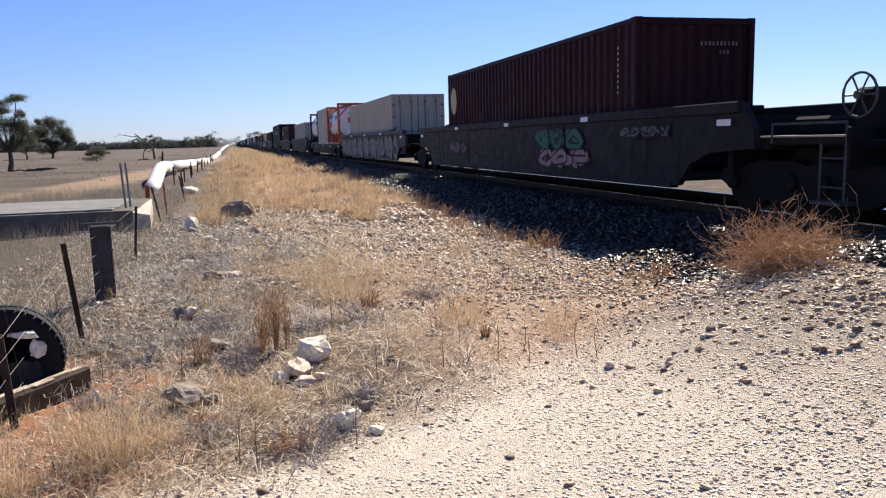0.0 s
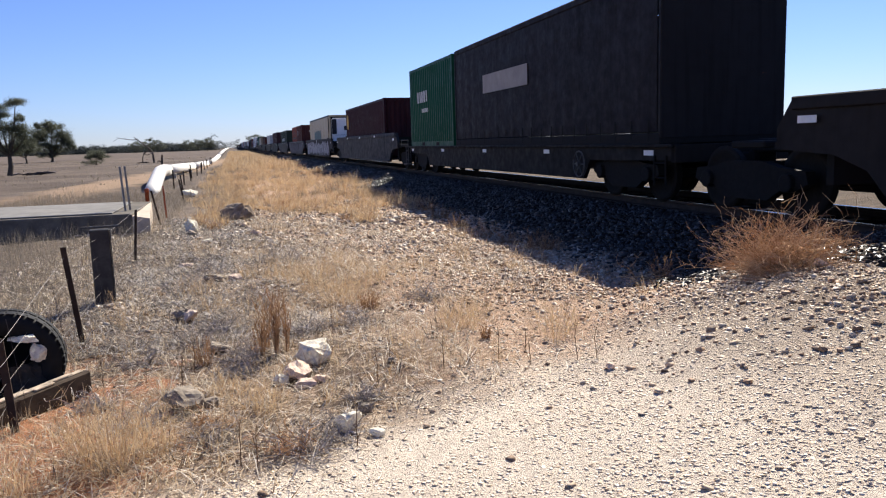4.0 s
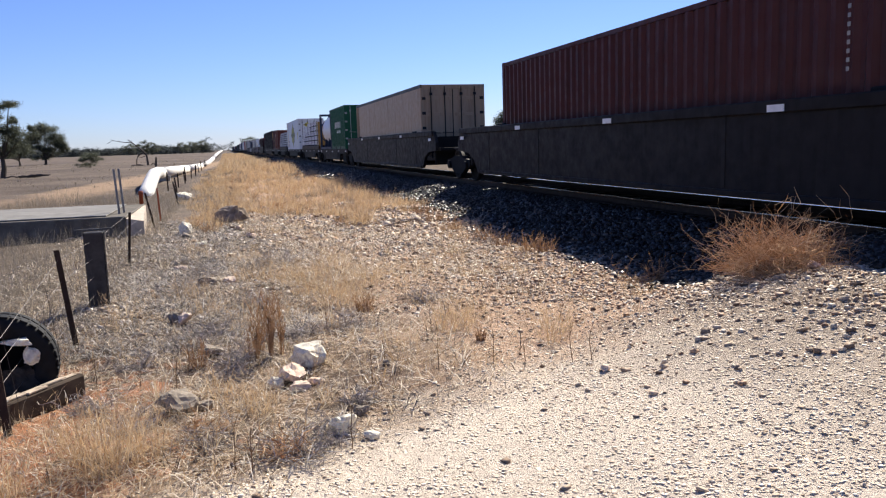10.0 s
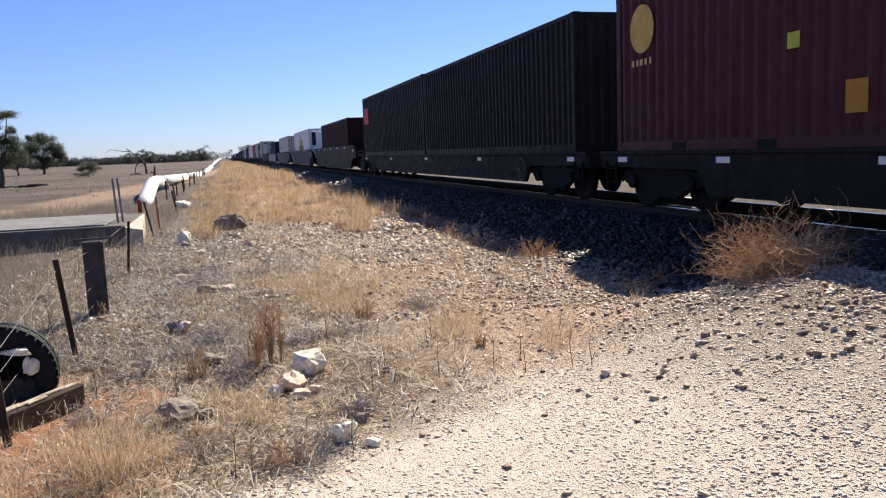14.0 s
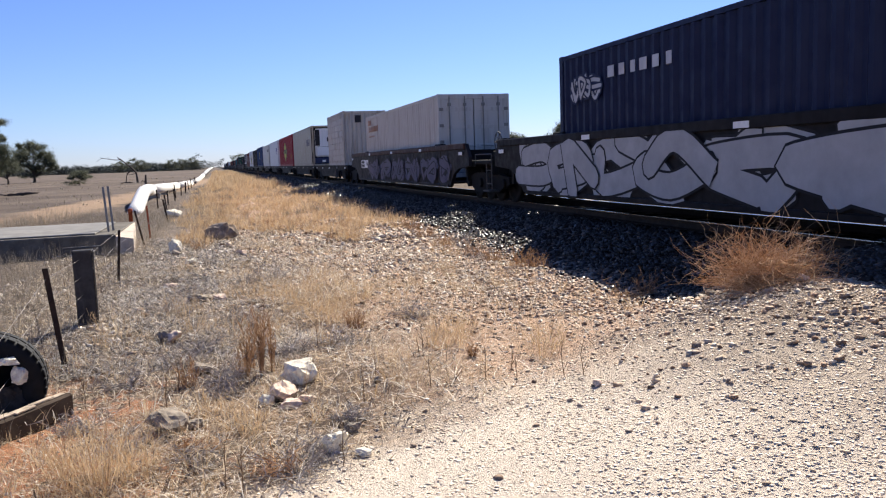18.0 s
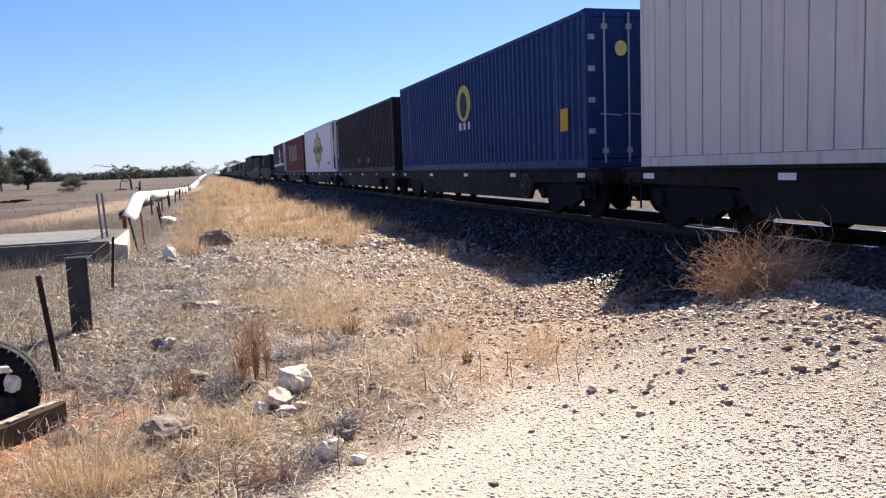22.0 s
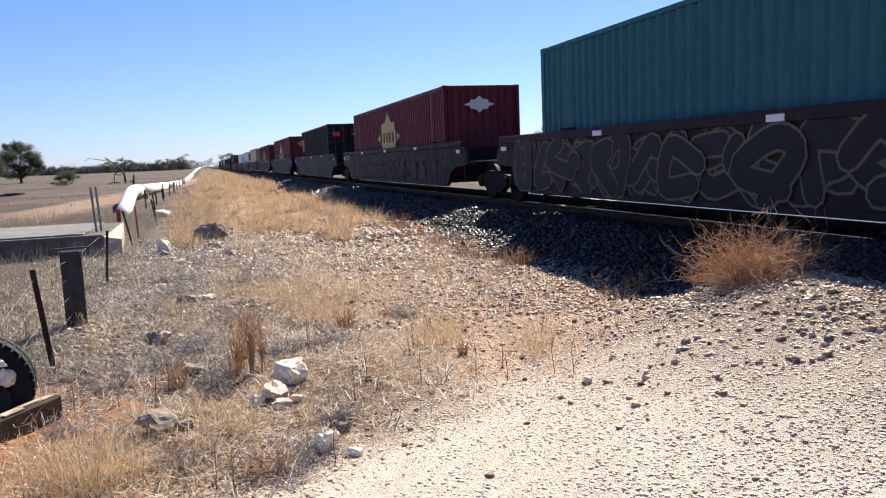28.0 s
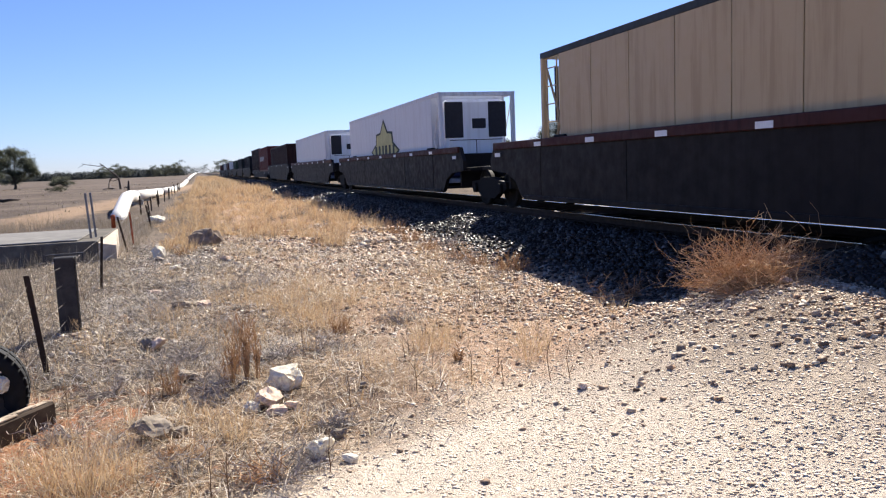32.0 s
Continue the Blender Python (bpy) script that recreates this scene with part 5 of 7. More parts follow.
for yy in (8.4, 6.2, 2.8):
    flat_mark(WW, "letter_dot", [(yy + 0.2 * math.sin(a * 0.628), 1.1 + 0.2 * math.cos(a * 0.628)) for a in range(10)], spray((0.28, 0.23, 0.18)), -CW - 0.008)
for k in range(4):
    bar_text(WW, 13.65, 2.4 - k * 0.5, 0.25, 0.35, 1, (0.5, 0.46, 0.42))
XX = curtain_sider(666.3, 11.8, 4.3 - TOP_F, F0, (0.0293, 0.009, 0.027), "purple curtain-sided container with a white triangle on a flat wagon", (0.6, 0.6, 0.6))
flat_mark(XX, "white_triangle", [(3.3, 1.55), (4.9, 1.55), (4.3, 2.55)], WHITE_MARK, -CW - 0.012, "white painted triangle")
bar_text(XX, 4.0, 1.15, 2.6, 0.5, 4, (0.68, 0.68, 0.68), -CW - 0.014)
flat_mark(XX, "white_band", [(0.4, 0.72), (11.4, 0.62), (11.4, 0.85), (0.4, 0.95)], WHITE_MARK, -CW - 0.012, "white painted band")
in_well(684.72, 12.22, PUWELL, "grey-brown well wagon with scribbled graffiti", tags=5, brake=True, marks=((-6.2, 6.8, 0.16, 1.16, spray((0.05, 0.048, 0.05)), spray((0.014, 0.013, 0.014)), 71, 0.12, 14),))
YY = box_in_well(684.72, 12.22, 3.64, (0.0144, 0.0135, 0.0166), "charcoal shipping container with a red patch in a well wagon")
flat_mark(YY, "red_patch", [(10.9, 1.4), (11.9, 1.4), (11.9, 2.2), (10.9, 2.2)], spray((0.5, 0.07, 0.05)), -CW - 0.008, "red square emblem")
end_mark(YY, "orange_triangle", [(-0.75, 2.05), (-0.5, 2.05), (-0.62, 2.3)], spray((0.6, 0.2, 0.04)), -0.05)
in_well(705.14, 14.8, PUWELL, "dusty purple-grey well wagon", tags=5)
ZZ = box_in_well(705.14, 14.8, 3.62, (0.0054, 0.0495, 0.0315), "dark green corrugated container with an orange patch in a well wagon", posts=(1.3, 13.5), dirt=0.25)
flat_mark(ZZ, "orange_patch", [(3.2, 0.95), (13.0, 0.95), (12.6, 1.3), (6.0, 1.25), (3.2, 1.5)], spray((0.09, 0.063, 0.0225)), -CW - 0.008, "faded orange band")
flat_wagon(722.9, 748.2, "long dark container flat wagon")
A1 = box_on_flat(723.4, 12.19, 4.3, (0.0135, 0.0315, 0.027), "dark green-grey corrugated container on a long flat wagon", near="door")
bar_text(A1, 8.2, 2.3, 1.0, 0.4, 2, (0.55, 0.58, 0.6))
D1 = box_on_flat(735.7, 12.19, 4.32, (0.045, 0.009, 0.0117), "maroon corrugated container with a yellow emblem on a long flat wagon")
round_logo(D1, 11.4, 2.0, 0.35, 0.45, (0.62, 0.42, 0.1))
in_well(752.29, 14.64, (0.0315, 0.0225, 0.0248), "dark plum well wagon with grey graffiti", tags=5, brake=True, marks=((-7.0, 8.4, 0.14, 1.32, spray((0.02, 0.019, 0.024)), spray((0.13, 0.12, 0.08)), 81, 0.3, 16),))
box_in_well(752.29, 14.64, 3.76, TEAL, "teal corrugated container in a well wagon", posts=(1.3, 13.4), dirt=0.15)
in_well(773.94, 14.4, PUWELL, "brown-grey well wagon with faint graffiti and a pale plate", tags=5, plate=True, marks=((-5.5, 6.2, 0.2, 0.85, spray((0.045, 0.038, 0.036)), spray((0.016, 0.014, 0.015)), 91, 0.07, 14),))
F1 = box_in_well(773.94, 14.4, 3.70, RED, "dark red corrugated container with faded yellow star in a well wagon", posts=(1.3, 13.1), dirt=0.25)
star_logo(F1, 7.35, 1.45, 0.95, (0.5, 0.4, 0.16), (0.054, 0.0225, 0.0225))
end_mark(F1, "end_emblem", star(-0.1, 2.15, 0.5, 0.6, 0.5), spray((0.6, 0.55, 0.5)), -0.05)
in_well(796.59, 12.21, BLWELL, "smooth blue-grey steel well wagon", tags=5)
G1 = box_in_well(796.59, 12.21, 3.74, CHAR, "charcoal shipping container with a red patch in a well wagon", near="door", bar=paint((0.054, 0.054, 0.063)))
flat_mark(G1, "red_patch", [(10.9, 1.4), (11.9, 1.4), (11.9, 2.2), (10.9, 2.2)], spray((0.5, 0.07, 0.05)), -CW - 0.008, "red square emblem")
end_mark(G1, "red_patch", [(-0.95, 2.05), (-0.5, 2.05), (-0.5, 2.3), (-0.95, 2.3)], spray((0.5, 0.06, 0.06)), -0.08)
end_text(G1, 0.55, 2.15, 0.8, 0.09, 7, (0.4, 0.4, 0.4), -0.08)
reds = [(817.25, 14.9, 3.79, BLWELL, "smooth blue-grey steel well wagon", None, False), (838.93, 14.54, 3.70, BRWELL, "brown-grey well wagon with red top chord and white reflectors", (0.05, 0.0125, 0.01), True)]
for s, L, z, wc, wl, top, brake in reds:
    in_well(s, L, wc, wl, tags=5 if not brake else 9, top=top, brake=brake)
    ob = box_in_well(s, L, z, RED, "red corrugated container with a yellow star in a well wagon", posts=(1.3, L - 1.3), near="blank" if not brake else "door", dirt=0.15)
    star_logo(ob, 7.7 if not brake else 7.0, 1.38 if not brake else 1.27, 0.98)
    end_star(ob, 0.0, 2.2, 0.6)
    small_prints(ob, L, 2.8)
in_well(860.93, 14.0, BRWELL, "brown-grey well wagon with red top chord and white reflectors", tags=9, brake=True, top=(0.05, 0.0125, 0.01))
reefer(860.93, 14.0, 3.77 - TOP_W, W0, (0.5, 0.38, 0.225), "stained cream refrigerated container with double doors in a well wagon", unit="far", seams=1, step=1.35, dirt=0.2, trim=(0.036, 0.0405, 0.0405), bar=paint((0.0225, 0.0225, 0.0248)))
in_well(882.15, 14.3, BRWELL, "brown-grey well wagon with red top chord and white reflectors", tags=9, top=(0.05, 0.0125, 0.01))
K1 = reefer(882.15, 14.3, 3.69 - TOP_W, W0, (0.66, 0.67, 0.69), "clean white refrigerated container with pale yellow star in well wagon", broad=True, unit="near", seams=0, dirt=0.1)
star_logo(K1, 7.3, 1.15, 1.1, (0.5, 0.48, 0.22), (0.045, 0.054, 0.036))
in_well(903.23, 14.6, BRWELL, "brown-grey well wagon with red top chord and white reflectors", tags=9, top=(0.05, 0.0125, 0.01))
reefer(903.23, 14.6, 3.64 - TOP_W, W0, (0.66, 0.67, 0.69), "clean white refrigerated container in a well wagon", broad=True, unit="near", seams=0, dirt=0.1)
in_well(924.3, 14.6, BRWELL, "brown-grey steel well wagon", tags=5)
box_in_well(924.3, 14.6, 3.66, (0.0248, 0.0099, 0.0108), "dark brown-red corrugated container in a well wagon")
flat_wagon(942.0, 968.4, "long dark container flat wagon")
N1 = box_on_flat(942.7, 12.19, 4.05, (0.108, 0.018, 0.0158), "red corrugated shipping container on a long flat wagon")
bar_text(N1, 8.0, 1.4, 6.0, 0.5, 6, (0.5, 0.48, 0.45))
box_on_flat(955.6, 12.19, 4.2, (0.0225, 0.009, 0.0108), "dark maroon corrugated shipping container on a long flat wagon")
for k, (rgb, label) in enumerate((((0.0135, 0.0135, 0.0203), "dark blue-grey corrugated container in a well wagon"), ((0.0225, 0.027, 0.027), "dark green-grey corrugated container in a well wagon"), ((0.018, 0.045, 0.0315), "green corrugated container in a well wagon"), ((0.6, 0.62, 0.64), "white corrugated container in a well wagon"), ((0.045, 0.0135, 0.0135), "maroon corrugated container in a well wagon"), ((0.5, 0.5, 0.48), "pale grey corrugated container in a well wagon"), ((0.0225, 0.0135, 0.0225), "dark plum corrugated container in a well wagon"), ((0.09, 0.0225, 0.0135), "brick-red corrugated container in a well wagon"))):
    s = 973.5 + k * 21.3
    in_well(s, 12.19, (BRWELL, DKWELL, PUWELL)[k % 3], W_LABEL, tags=3)
    box_in_well(s, 12.19, 3.66, rgb, label)
# ---- track ----
track = thing("railway_track", pose(TRACK_X, 0, 0), "straight railway track on grey ballast", "railway track", kind="structure")
RUST = plain("rusty_rail", (0.07, 0.045, 0.033), 0.8, 0.3, 0.35)
CONCRETE = plain("concrete", (0.42, 0.39, 0.34), 0.9, 0, 0.2, 8, 0.3)
SLEEPER = plain("dusty_sleeper", (0.16, 0.14, 0.12), 0.95, 0, 0.3, 10, 0.3)
rail_ring = [(-0.07, 0.0), (-0.07, 0.012), (-0.012, 0.035), (-0.009, 0.115), (-0.035, 0.125), (-0.036, 0.155), (0.036, 0.155), (0.035, 0.125), (0.009, 0.115), (0.012, 0.035), (0.07, 0.012), (0.07, 0.0)]
for x in (-0.752, 0.752):
    part("rail", Shape().prism(rail_ring, 1, -60, 1400), RUST, track, "rusty steel rail", pose(x, 0, RAIL_Z - 0.159))
    part("rail_head", Shape().box(-0.033, 0.033, -60, 1400, -0.004, 0.0), TREAD, track, "worn bright rail head", pose(x, 0, RAIL_Z))
def sleeper_shape():
    return Shape().box(-1.25, 1.25, -0.12, 0.12, -0.16, 0.0, 0.02)
rest = Shape()
for k in range(-30, 520):
    y = k * 0.66
    if 3 < y < 60:
        part("sleeper", kept("sleeper", sleeper_shape, SLEEPER), SLEEPER, track, "", pose(0, y, RAIL_Z - 0.158))
    else:
        rest.box(-1.25, 1.25, y - 0.12, y + 0.12, RAIL_Z - 0.31, RAIL_Z - 0.158)
tagged(part("far_sleepers", rest, SLEEPER, track), kind="stuff")


# ---- loose stones, made as many small lumps ----
ICO_V = np.array([(0, 1, 1.618), (0, -1, 1.618), (0, 1, -1.618), (0, -1, -1.618), (1, 1.618, 0), (-1, 1.618, 0), (1, -1.618, 0), (-1, -1.618, 0), (1.618, 0, 1), (-1.618, 0, 1), (1.618, 0, -1), (-1.618, 0, -1)]) / 1.9
ICO_F = np.array([(0, 1, 8), (0, 8, 4), (0, 4, 5), (0, 5, 9), (0, 9, 1), (1, 6, 8), (8, 6, 10), (8, 10, 4), (4, 10, 2), (4, 2, 5), (5, 2, 11), (5, 11, 9), (9, 11, 7), (9, 7, 1), (1, 7, 6), (3, 6, 7), (3, 7, 11), (3, 11, 2), (3, 2, 10), (3, 10, 6)])
DICE = np.random.default_rng(7)


CUBE_V = np.array([(x, y, z) for z in (-1, 1) for x, y in ((-1, -1), (1, -1), (1, 1), (-1, 1))]) * 0.62
CUBE_F = np.array([(0, 2, 1), (0, 3, 2), (4, 5, 6), (4, 6, 7), (0, 1, 5), (0, 5, 4), (1, 2, 6), (1, 6, 5), (2, 3, 7), (2, 7, 6), (3, 0, 4), (3, 4, 7)])


def lumps(x, y, size, flat=0.6, sink=0.3, sharp=True, tilt=0.5):
    """Chipped stones: boxes or rounder lumps with every corner shifted."""
    n = len(x)
    V, F, q = (CUBE_V, CUBE_F, 0.4) if sharp else (ICO_V, ICO_F, 0.3)
    k = len(V)
    v = np.repeat(V[None], n, 0) * (1 + DICE.uniform(-q, q, (n, k, 3)))
    v *= (size[:, None] * DICE.uniform(0.65, 1.4, (n, 3)) * [1, 1, flat])[:, None, :]
    a = DICE.uniform(0, 6.28, n)
    b = DICE.normal(0, tilt, n)
    vy, vz = v[..., 1] * np.cos(b)[:, None] - v[..., 2] * np.sin(b)[:, None], v[..., 1] * np.sin(b)[:, None] + v[..., 2] * np.cos(b)[:, None]
    vx = v[..., 0]
    co = np.stack([vx * np.cos(a)[:, None] - vy * np.sin(a)[:, None] + x[:, None], vx * np.sin(a)[:, None] + vy * np.cos(a)[:, None] + y[:, None], vz + (ground_z(x, y) + size * flat * (1 - 2 * sink) * 0.7)[:, None]], -1)
    f = (F[None] + (np.arange(n) * k)[:, None, None]).reshape(-1, 3)
    return co.reshape(-1, 3), f


def isles(name, colours, rough=0.9, bump_scale=40.0, gloss=0.12):
    """A material whose colour changes from piece to piece."""
    m, t, b = nodes(name)
    geo = t.nodes.new("ShaderNodeNewGeometry")
    r = t.nodes.new("ShaderNodeValToRGB")
    r.color_ramp.interpolation = "LINEAR"
    while len(r.color_ramp.elements) < len(colours):
        r.color_ramp.elements.new(0.5)
    for k, (e, c) in enumerate(zip(r.color_ramp.elements, colours)):
        e.position, e.color = k / (len(colours) - 1), (*c, 1)
    link(t, geo.outputs["Random Per Island"], r.inputs[0])
    n = grain(t, tex(t, spread=False), bump_scale, 4)
    c = mix(t, steps(t, n, 0.3, 0.7, 0, 0.35), r.outputs[0], tuple(v * 0.55 for v in colours[0]))
    link(t, c, b.inputs["Base Color"])
    b.inputs["Roughness"].default_value, b.inputs["Specular IOR Level"].default_value = rough, gloss
    bump(t, b, n, 0.3, 0.01)
    return m


PALE_STONE = isles("pale_gravel", [(0.6, 0.5, 0.39), (0.76, 0.63, 0.49), (0.86, 0.75, 0.61), (0.68, 0.54, 0.41), (0.46, 0.34, 0.24)])
DARK_PEBBLE = isles("dark_pebbles", [(0.22, 0.155, 0.11), (0.42, 0.31, 0.22), (0.3, 0.225, 0.165), (0.6, 0.48, 0.36)])
MIXED_STONE = isles("mixed_stones", [(0.2, 0.16, 0.13), (0.5, 0.38, 0.28), (0.78, 0.7, 0.6), (0.3, 0.24, 0.19), (0.86, 0.76, 0.64), (0.12, 0.09, 0.07)], 0.6, 40.0, 0.12)
TOE_STONE = isles("rusty_stones", [(0.15, 0.1, 0.07), (0.42, 0.26, 0.16), (0.62, 0.47, 0.34), (0.24, 0.155, 0.1), (0.46, 0.39, 0.32), (0.8, 0.68, 0.53)], 0.6, 40.0, 0.12)
# near-black tones deepen the train's shadow; the pale one gives sunlit flecks
BALLAST = isles("shadow_dark_ballast", [(0.0095, 0.0071, 0.0053), (0.019, 0.0142, 0.0106), (0.04, 0.031, 0.0235), (0.0142, 0.0106, 0.008), (0.17, 0.14, 0.115)], 0.33, 40.0, 0.26)


def ramp_side(x, y):
    return (x - 0.64) * 0.5 - (y - 4.04) * 0.87


def stones(name, n, xr, yr, sizes, keep, material, label, flat=0.6, near=0.0, sharp=True, skew=2.6, grow=False, soft=False):
    x = DICE.uniform(*xr, n)
    u = DICE.uniform(0, 1, n)
    y = yr[0] + (yr[1] - yr[0]) * (u ** (1 + near))
    s = sizes[0] + (sizes[1] - sizes[0]) * DICE.uniform(0, 1, n) ** skew
    s = s * (np.clip(y / 11, 0.45, 1.5) if grow else 1)
    ok = keep(x, y)
    co, f = lumps(x[ok], y[ok], s[ok], flat, 0.3, sharp, 0.24 if soft else 0.5)
    return tagged(new(name, raw_mesh(name, co, f, material, soft)), label, "stones", kind="stuff")


def in_view(x, y):
    return (x < 1.13 * y + 0.4) & (x > -0.3 * y - 0.4)


stones("gravel", 96000, (-1.2, 6.2), (2.4, 7.4), (0.003, 0.0155), lambda x, y: (ramp_side(x, y) > DICE.normal(-0.15, 0.35, len(x))) & in_view(x, y) & (DICE.uniform(0, 1, len(x)) < 0.72 + 0.6 * fuzz(x, y, 0.4, 31)), PALE_STONE, "pale crushed limestone gravel on the ramp", 0.2, 0.2, True, 2.2, False, True)
stones("pebbles", 420, (-0.8, 6.4), (2.6, 7.6), (0.007, 0.032), lambda x, y: (ramp_side(x, y) > -0.4) & (DICE.uniform(0, 1, len(x)) < 0.25 + 0.2 * x), DARK_PEBBLE, "scattered darker pebbles on the gravel", 0.42, 0.0, True, 2.8, False, True)
RAMP_STONE = isles("ramp_stones", [(0.42, 0.32, 0.225), (0.6, 0.49, 0.37), (0.74, 0.64, 0.51), (0.5, 0.4, 0.295), (0.84, 0.75, 0.62), (0.36, 0.275, 0.2)])
stones("flat_stones", 20000, (-0.6, 6.2), (2.4, 7.8), (0.003, 0.016), lambda x, y: (ramp_side(x, y) > -0.35) & (x < 4.8) & in_view(x, y) & (DICE.uniform(0, 1, len(x)) < 0.2 + 0.8 * smooth01(x + 0.2 * y, 1.2, 4.2)), RAMP_STONE, "flat grey and cream stones bedded in the gravel", 0.26, 0.2, True, 2.6, False, True)
stones("toe_stones", 36000, (2.0, 6.6), (3.6, 16.0), (0.006, 0.032), lambda x, y: (DICE.uniform(0, 1, len(x)) < 0.05 + 0.95 * smooth01(x + 0.3 * y, 4.4, 6.8)) & (x < 4.75 + DICE.normal(0, 0.25, len(x))) & in_view(x, y), TOE_STONE, "rusty and grey stones at the foot of the ballast", 0.6, 0.8)
stones("scrub_stones", 40000, (-3.0, 4.6), (3.2, 18.0), (0.004, 0.034), lambda x, y: (ramp_side(x, y) < 0.3) & in_view(x, y) & (DICE.uniform(0, 1, len(x)) < 0.55 + 0.45 * smooth01(x, -0.5, 2.5)), MIXED_STONE, "grey and tan stones strewn over dry ground", 0.5, 0.9, True, 3.4, True)
stones("mid_stones", 17000, (-1.0, 4.8), (7.0, 22.0), (0.01, 0.05), lambda x, y: DICE.uniform(0, 1, len(x)) < 0.15 + 0.85 * smooth01(x, -0.3, 3.2), TOE_STONE, "rusty and grey stones in dry grass", 0.6, 0.4, True, 3.5, True)
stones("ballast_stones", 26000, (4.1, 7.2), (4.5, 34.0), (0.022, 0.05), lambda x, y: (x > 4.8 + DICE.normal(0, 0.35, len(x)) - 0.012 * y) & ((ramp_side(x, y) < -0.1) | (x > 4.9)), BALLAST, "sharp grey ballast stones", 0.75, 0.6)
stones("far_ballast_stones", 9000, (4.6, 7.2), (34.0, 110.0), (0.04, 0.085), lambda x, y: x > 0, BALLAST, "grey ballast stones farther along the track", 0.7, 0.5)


# ---- dry grass and weeds ----
def blades(x, y, z, h, w, lean, bend=0.5, a=None):
    n = len(x)
    b = DICE.uniform(0, 6.28, n)
    a = DICE.uniform(0, 6.28, n) if a is None else a
    dx, dy = np.cos(a) * lean * h, np.sin(a) * lean * h
    sx, sy = np.cos(b) * w / 2, np.sin(b) * w / 2
    p = np.zeros((n, 5, 3))
    up = h * np.sqrt(np.maximum(0.02, 1 - np.minimum(lean, 0.97) ** 2))
    mx, my, mz = x + dx * (1 - bend) * 0.75, y + dy * (1 - bend) * 0.75, z + np.minimum(h * 0.55, up * 0.72)
    p[:, 0], p[:, 1] = np.stack([x - sx, y - sy, z], -1), np.stack([x + sx, y + sy, z], -1)
    p[:, 2], p[:, 3] = np.stack([mx - sx * 0.8, my - sy * 0.8, mz], -1), np.stack([mx + sx * 0.8, my + sy * 0.8, mz], -1)
    p[:, 4] = np.stack([x + dx, y + dy, z + up], -1)
    f = np.array([(0, 1, 3), (0, 3, 2), (2, 3, 4)])
    return p.reshape(-1, 3), (f[None] + (np.arange(n) * 5)[:, None, None]).reshape(-1, 3)


def leafy(m):
    """Lets some light through thin dry leaves."""
    t = m.node_tree
    b = t.nodes["Principled BSDF"]
    tr, ad = t.nodes.new("ShaderNodeBsdfTranslucent"), t.nodes.new("ShaderNodeMixShader")
    ad.inputs[0].default_value = 0.35
    link(t, b.inputs["Base Color"].links[0].from_socket, tr.inputs["Color"])
    link(t, b.outputs[0], ad.inputs[1])
    link(t, tr.outputs[0], ad.inputs[2])
    link(t, ad.outputs[0], t.nodes["Material Output"].inputs["Surface"])
    return m


GOLD = leafy(isles("golden_grass", [(0.4, 0.25, 0.13), (0.66, 0.465, 0.26), (0.78, 0.62, 0.42), (0.54, 0.36, 0.19), (0.72, 0.57, 0.39), (0.3, 0.21, 0.14)]))
STRAW = leafy(isles("grey_straw", [(0.16, 0.115, 0.08), (0.8, 0.65, 0.45), (0.92, 0.85, 0.74), (0.4, 0.27, 0.15), (0.08, 0.06, 0.045), (0.88, 0.76, 0.58), (0.6, 0.45, 0.27)], 0.5, 40.0, 0.4))
BRUSH = leafy(isles("grey_brush", [(0.16, 0.135, 0.105), (0.26, 0.22, 0.175), (0.38, 0.33, 0.27), (0.2, 0.16, 0.115)]))
RUSSET = leafy(isles("russet_weed", [(0.22, 0.12, 0.065), (0.34, 0.2, 0.11), (0.44, 0.28, 0.17)]))
# gum leaf greens, lightened to carry the haze of distance
OLIVE = leafy(isles("hazed_gum_leaves", [(0.06, 0.068, 0.046), (0.1, 0.112, 0.07), (0.155, 0.165, 0.11), (0.08, 0.088, 0.06)], 0.6))
BARK = plain("grey_bark", (0.085, 0.07, 0.055), 0.9, 0, 0.3, 8, 0.5)
DEADWOOD = plain("silvered_dead_wood", (0.1, 0.08, 0.065), 0.9, 0, 0.35, 8, 0.4)


def patch_noise(x, y, s, seed):
    return 0.6 * fuzz(x, y, 0.9 / s, seed) + 0.3 * fuzz(x, y, 0.4 / s, seed + 1)


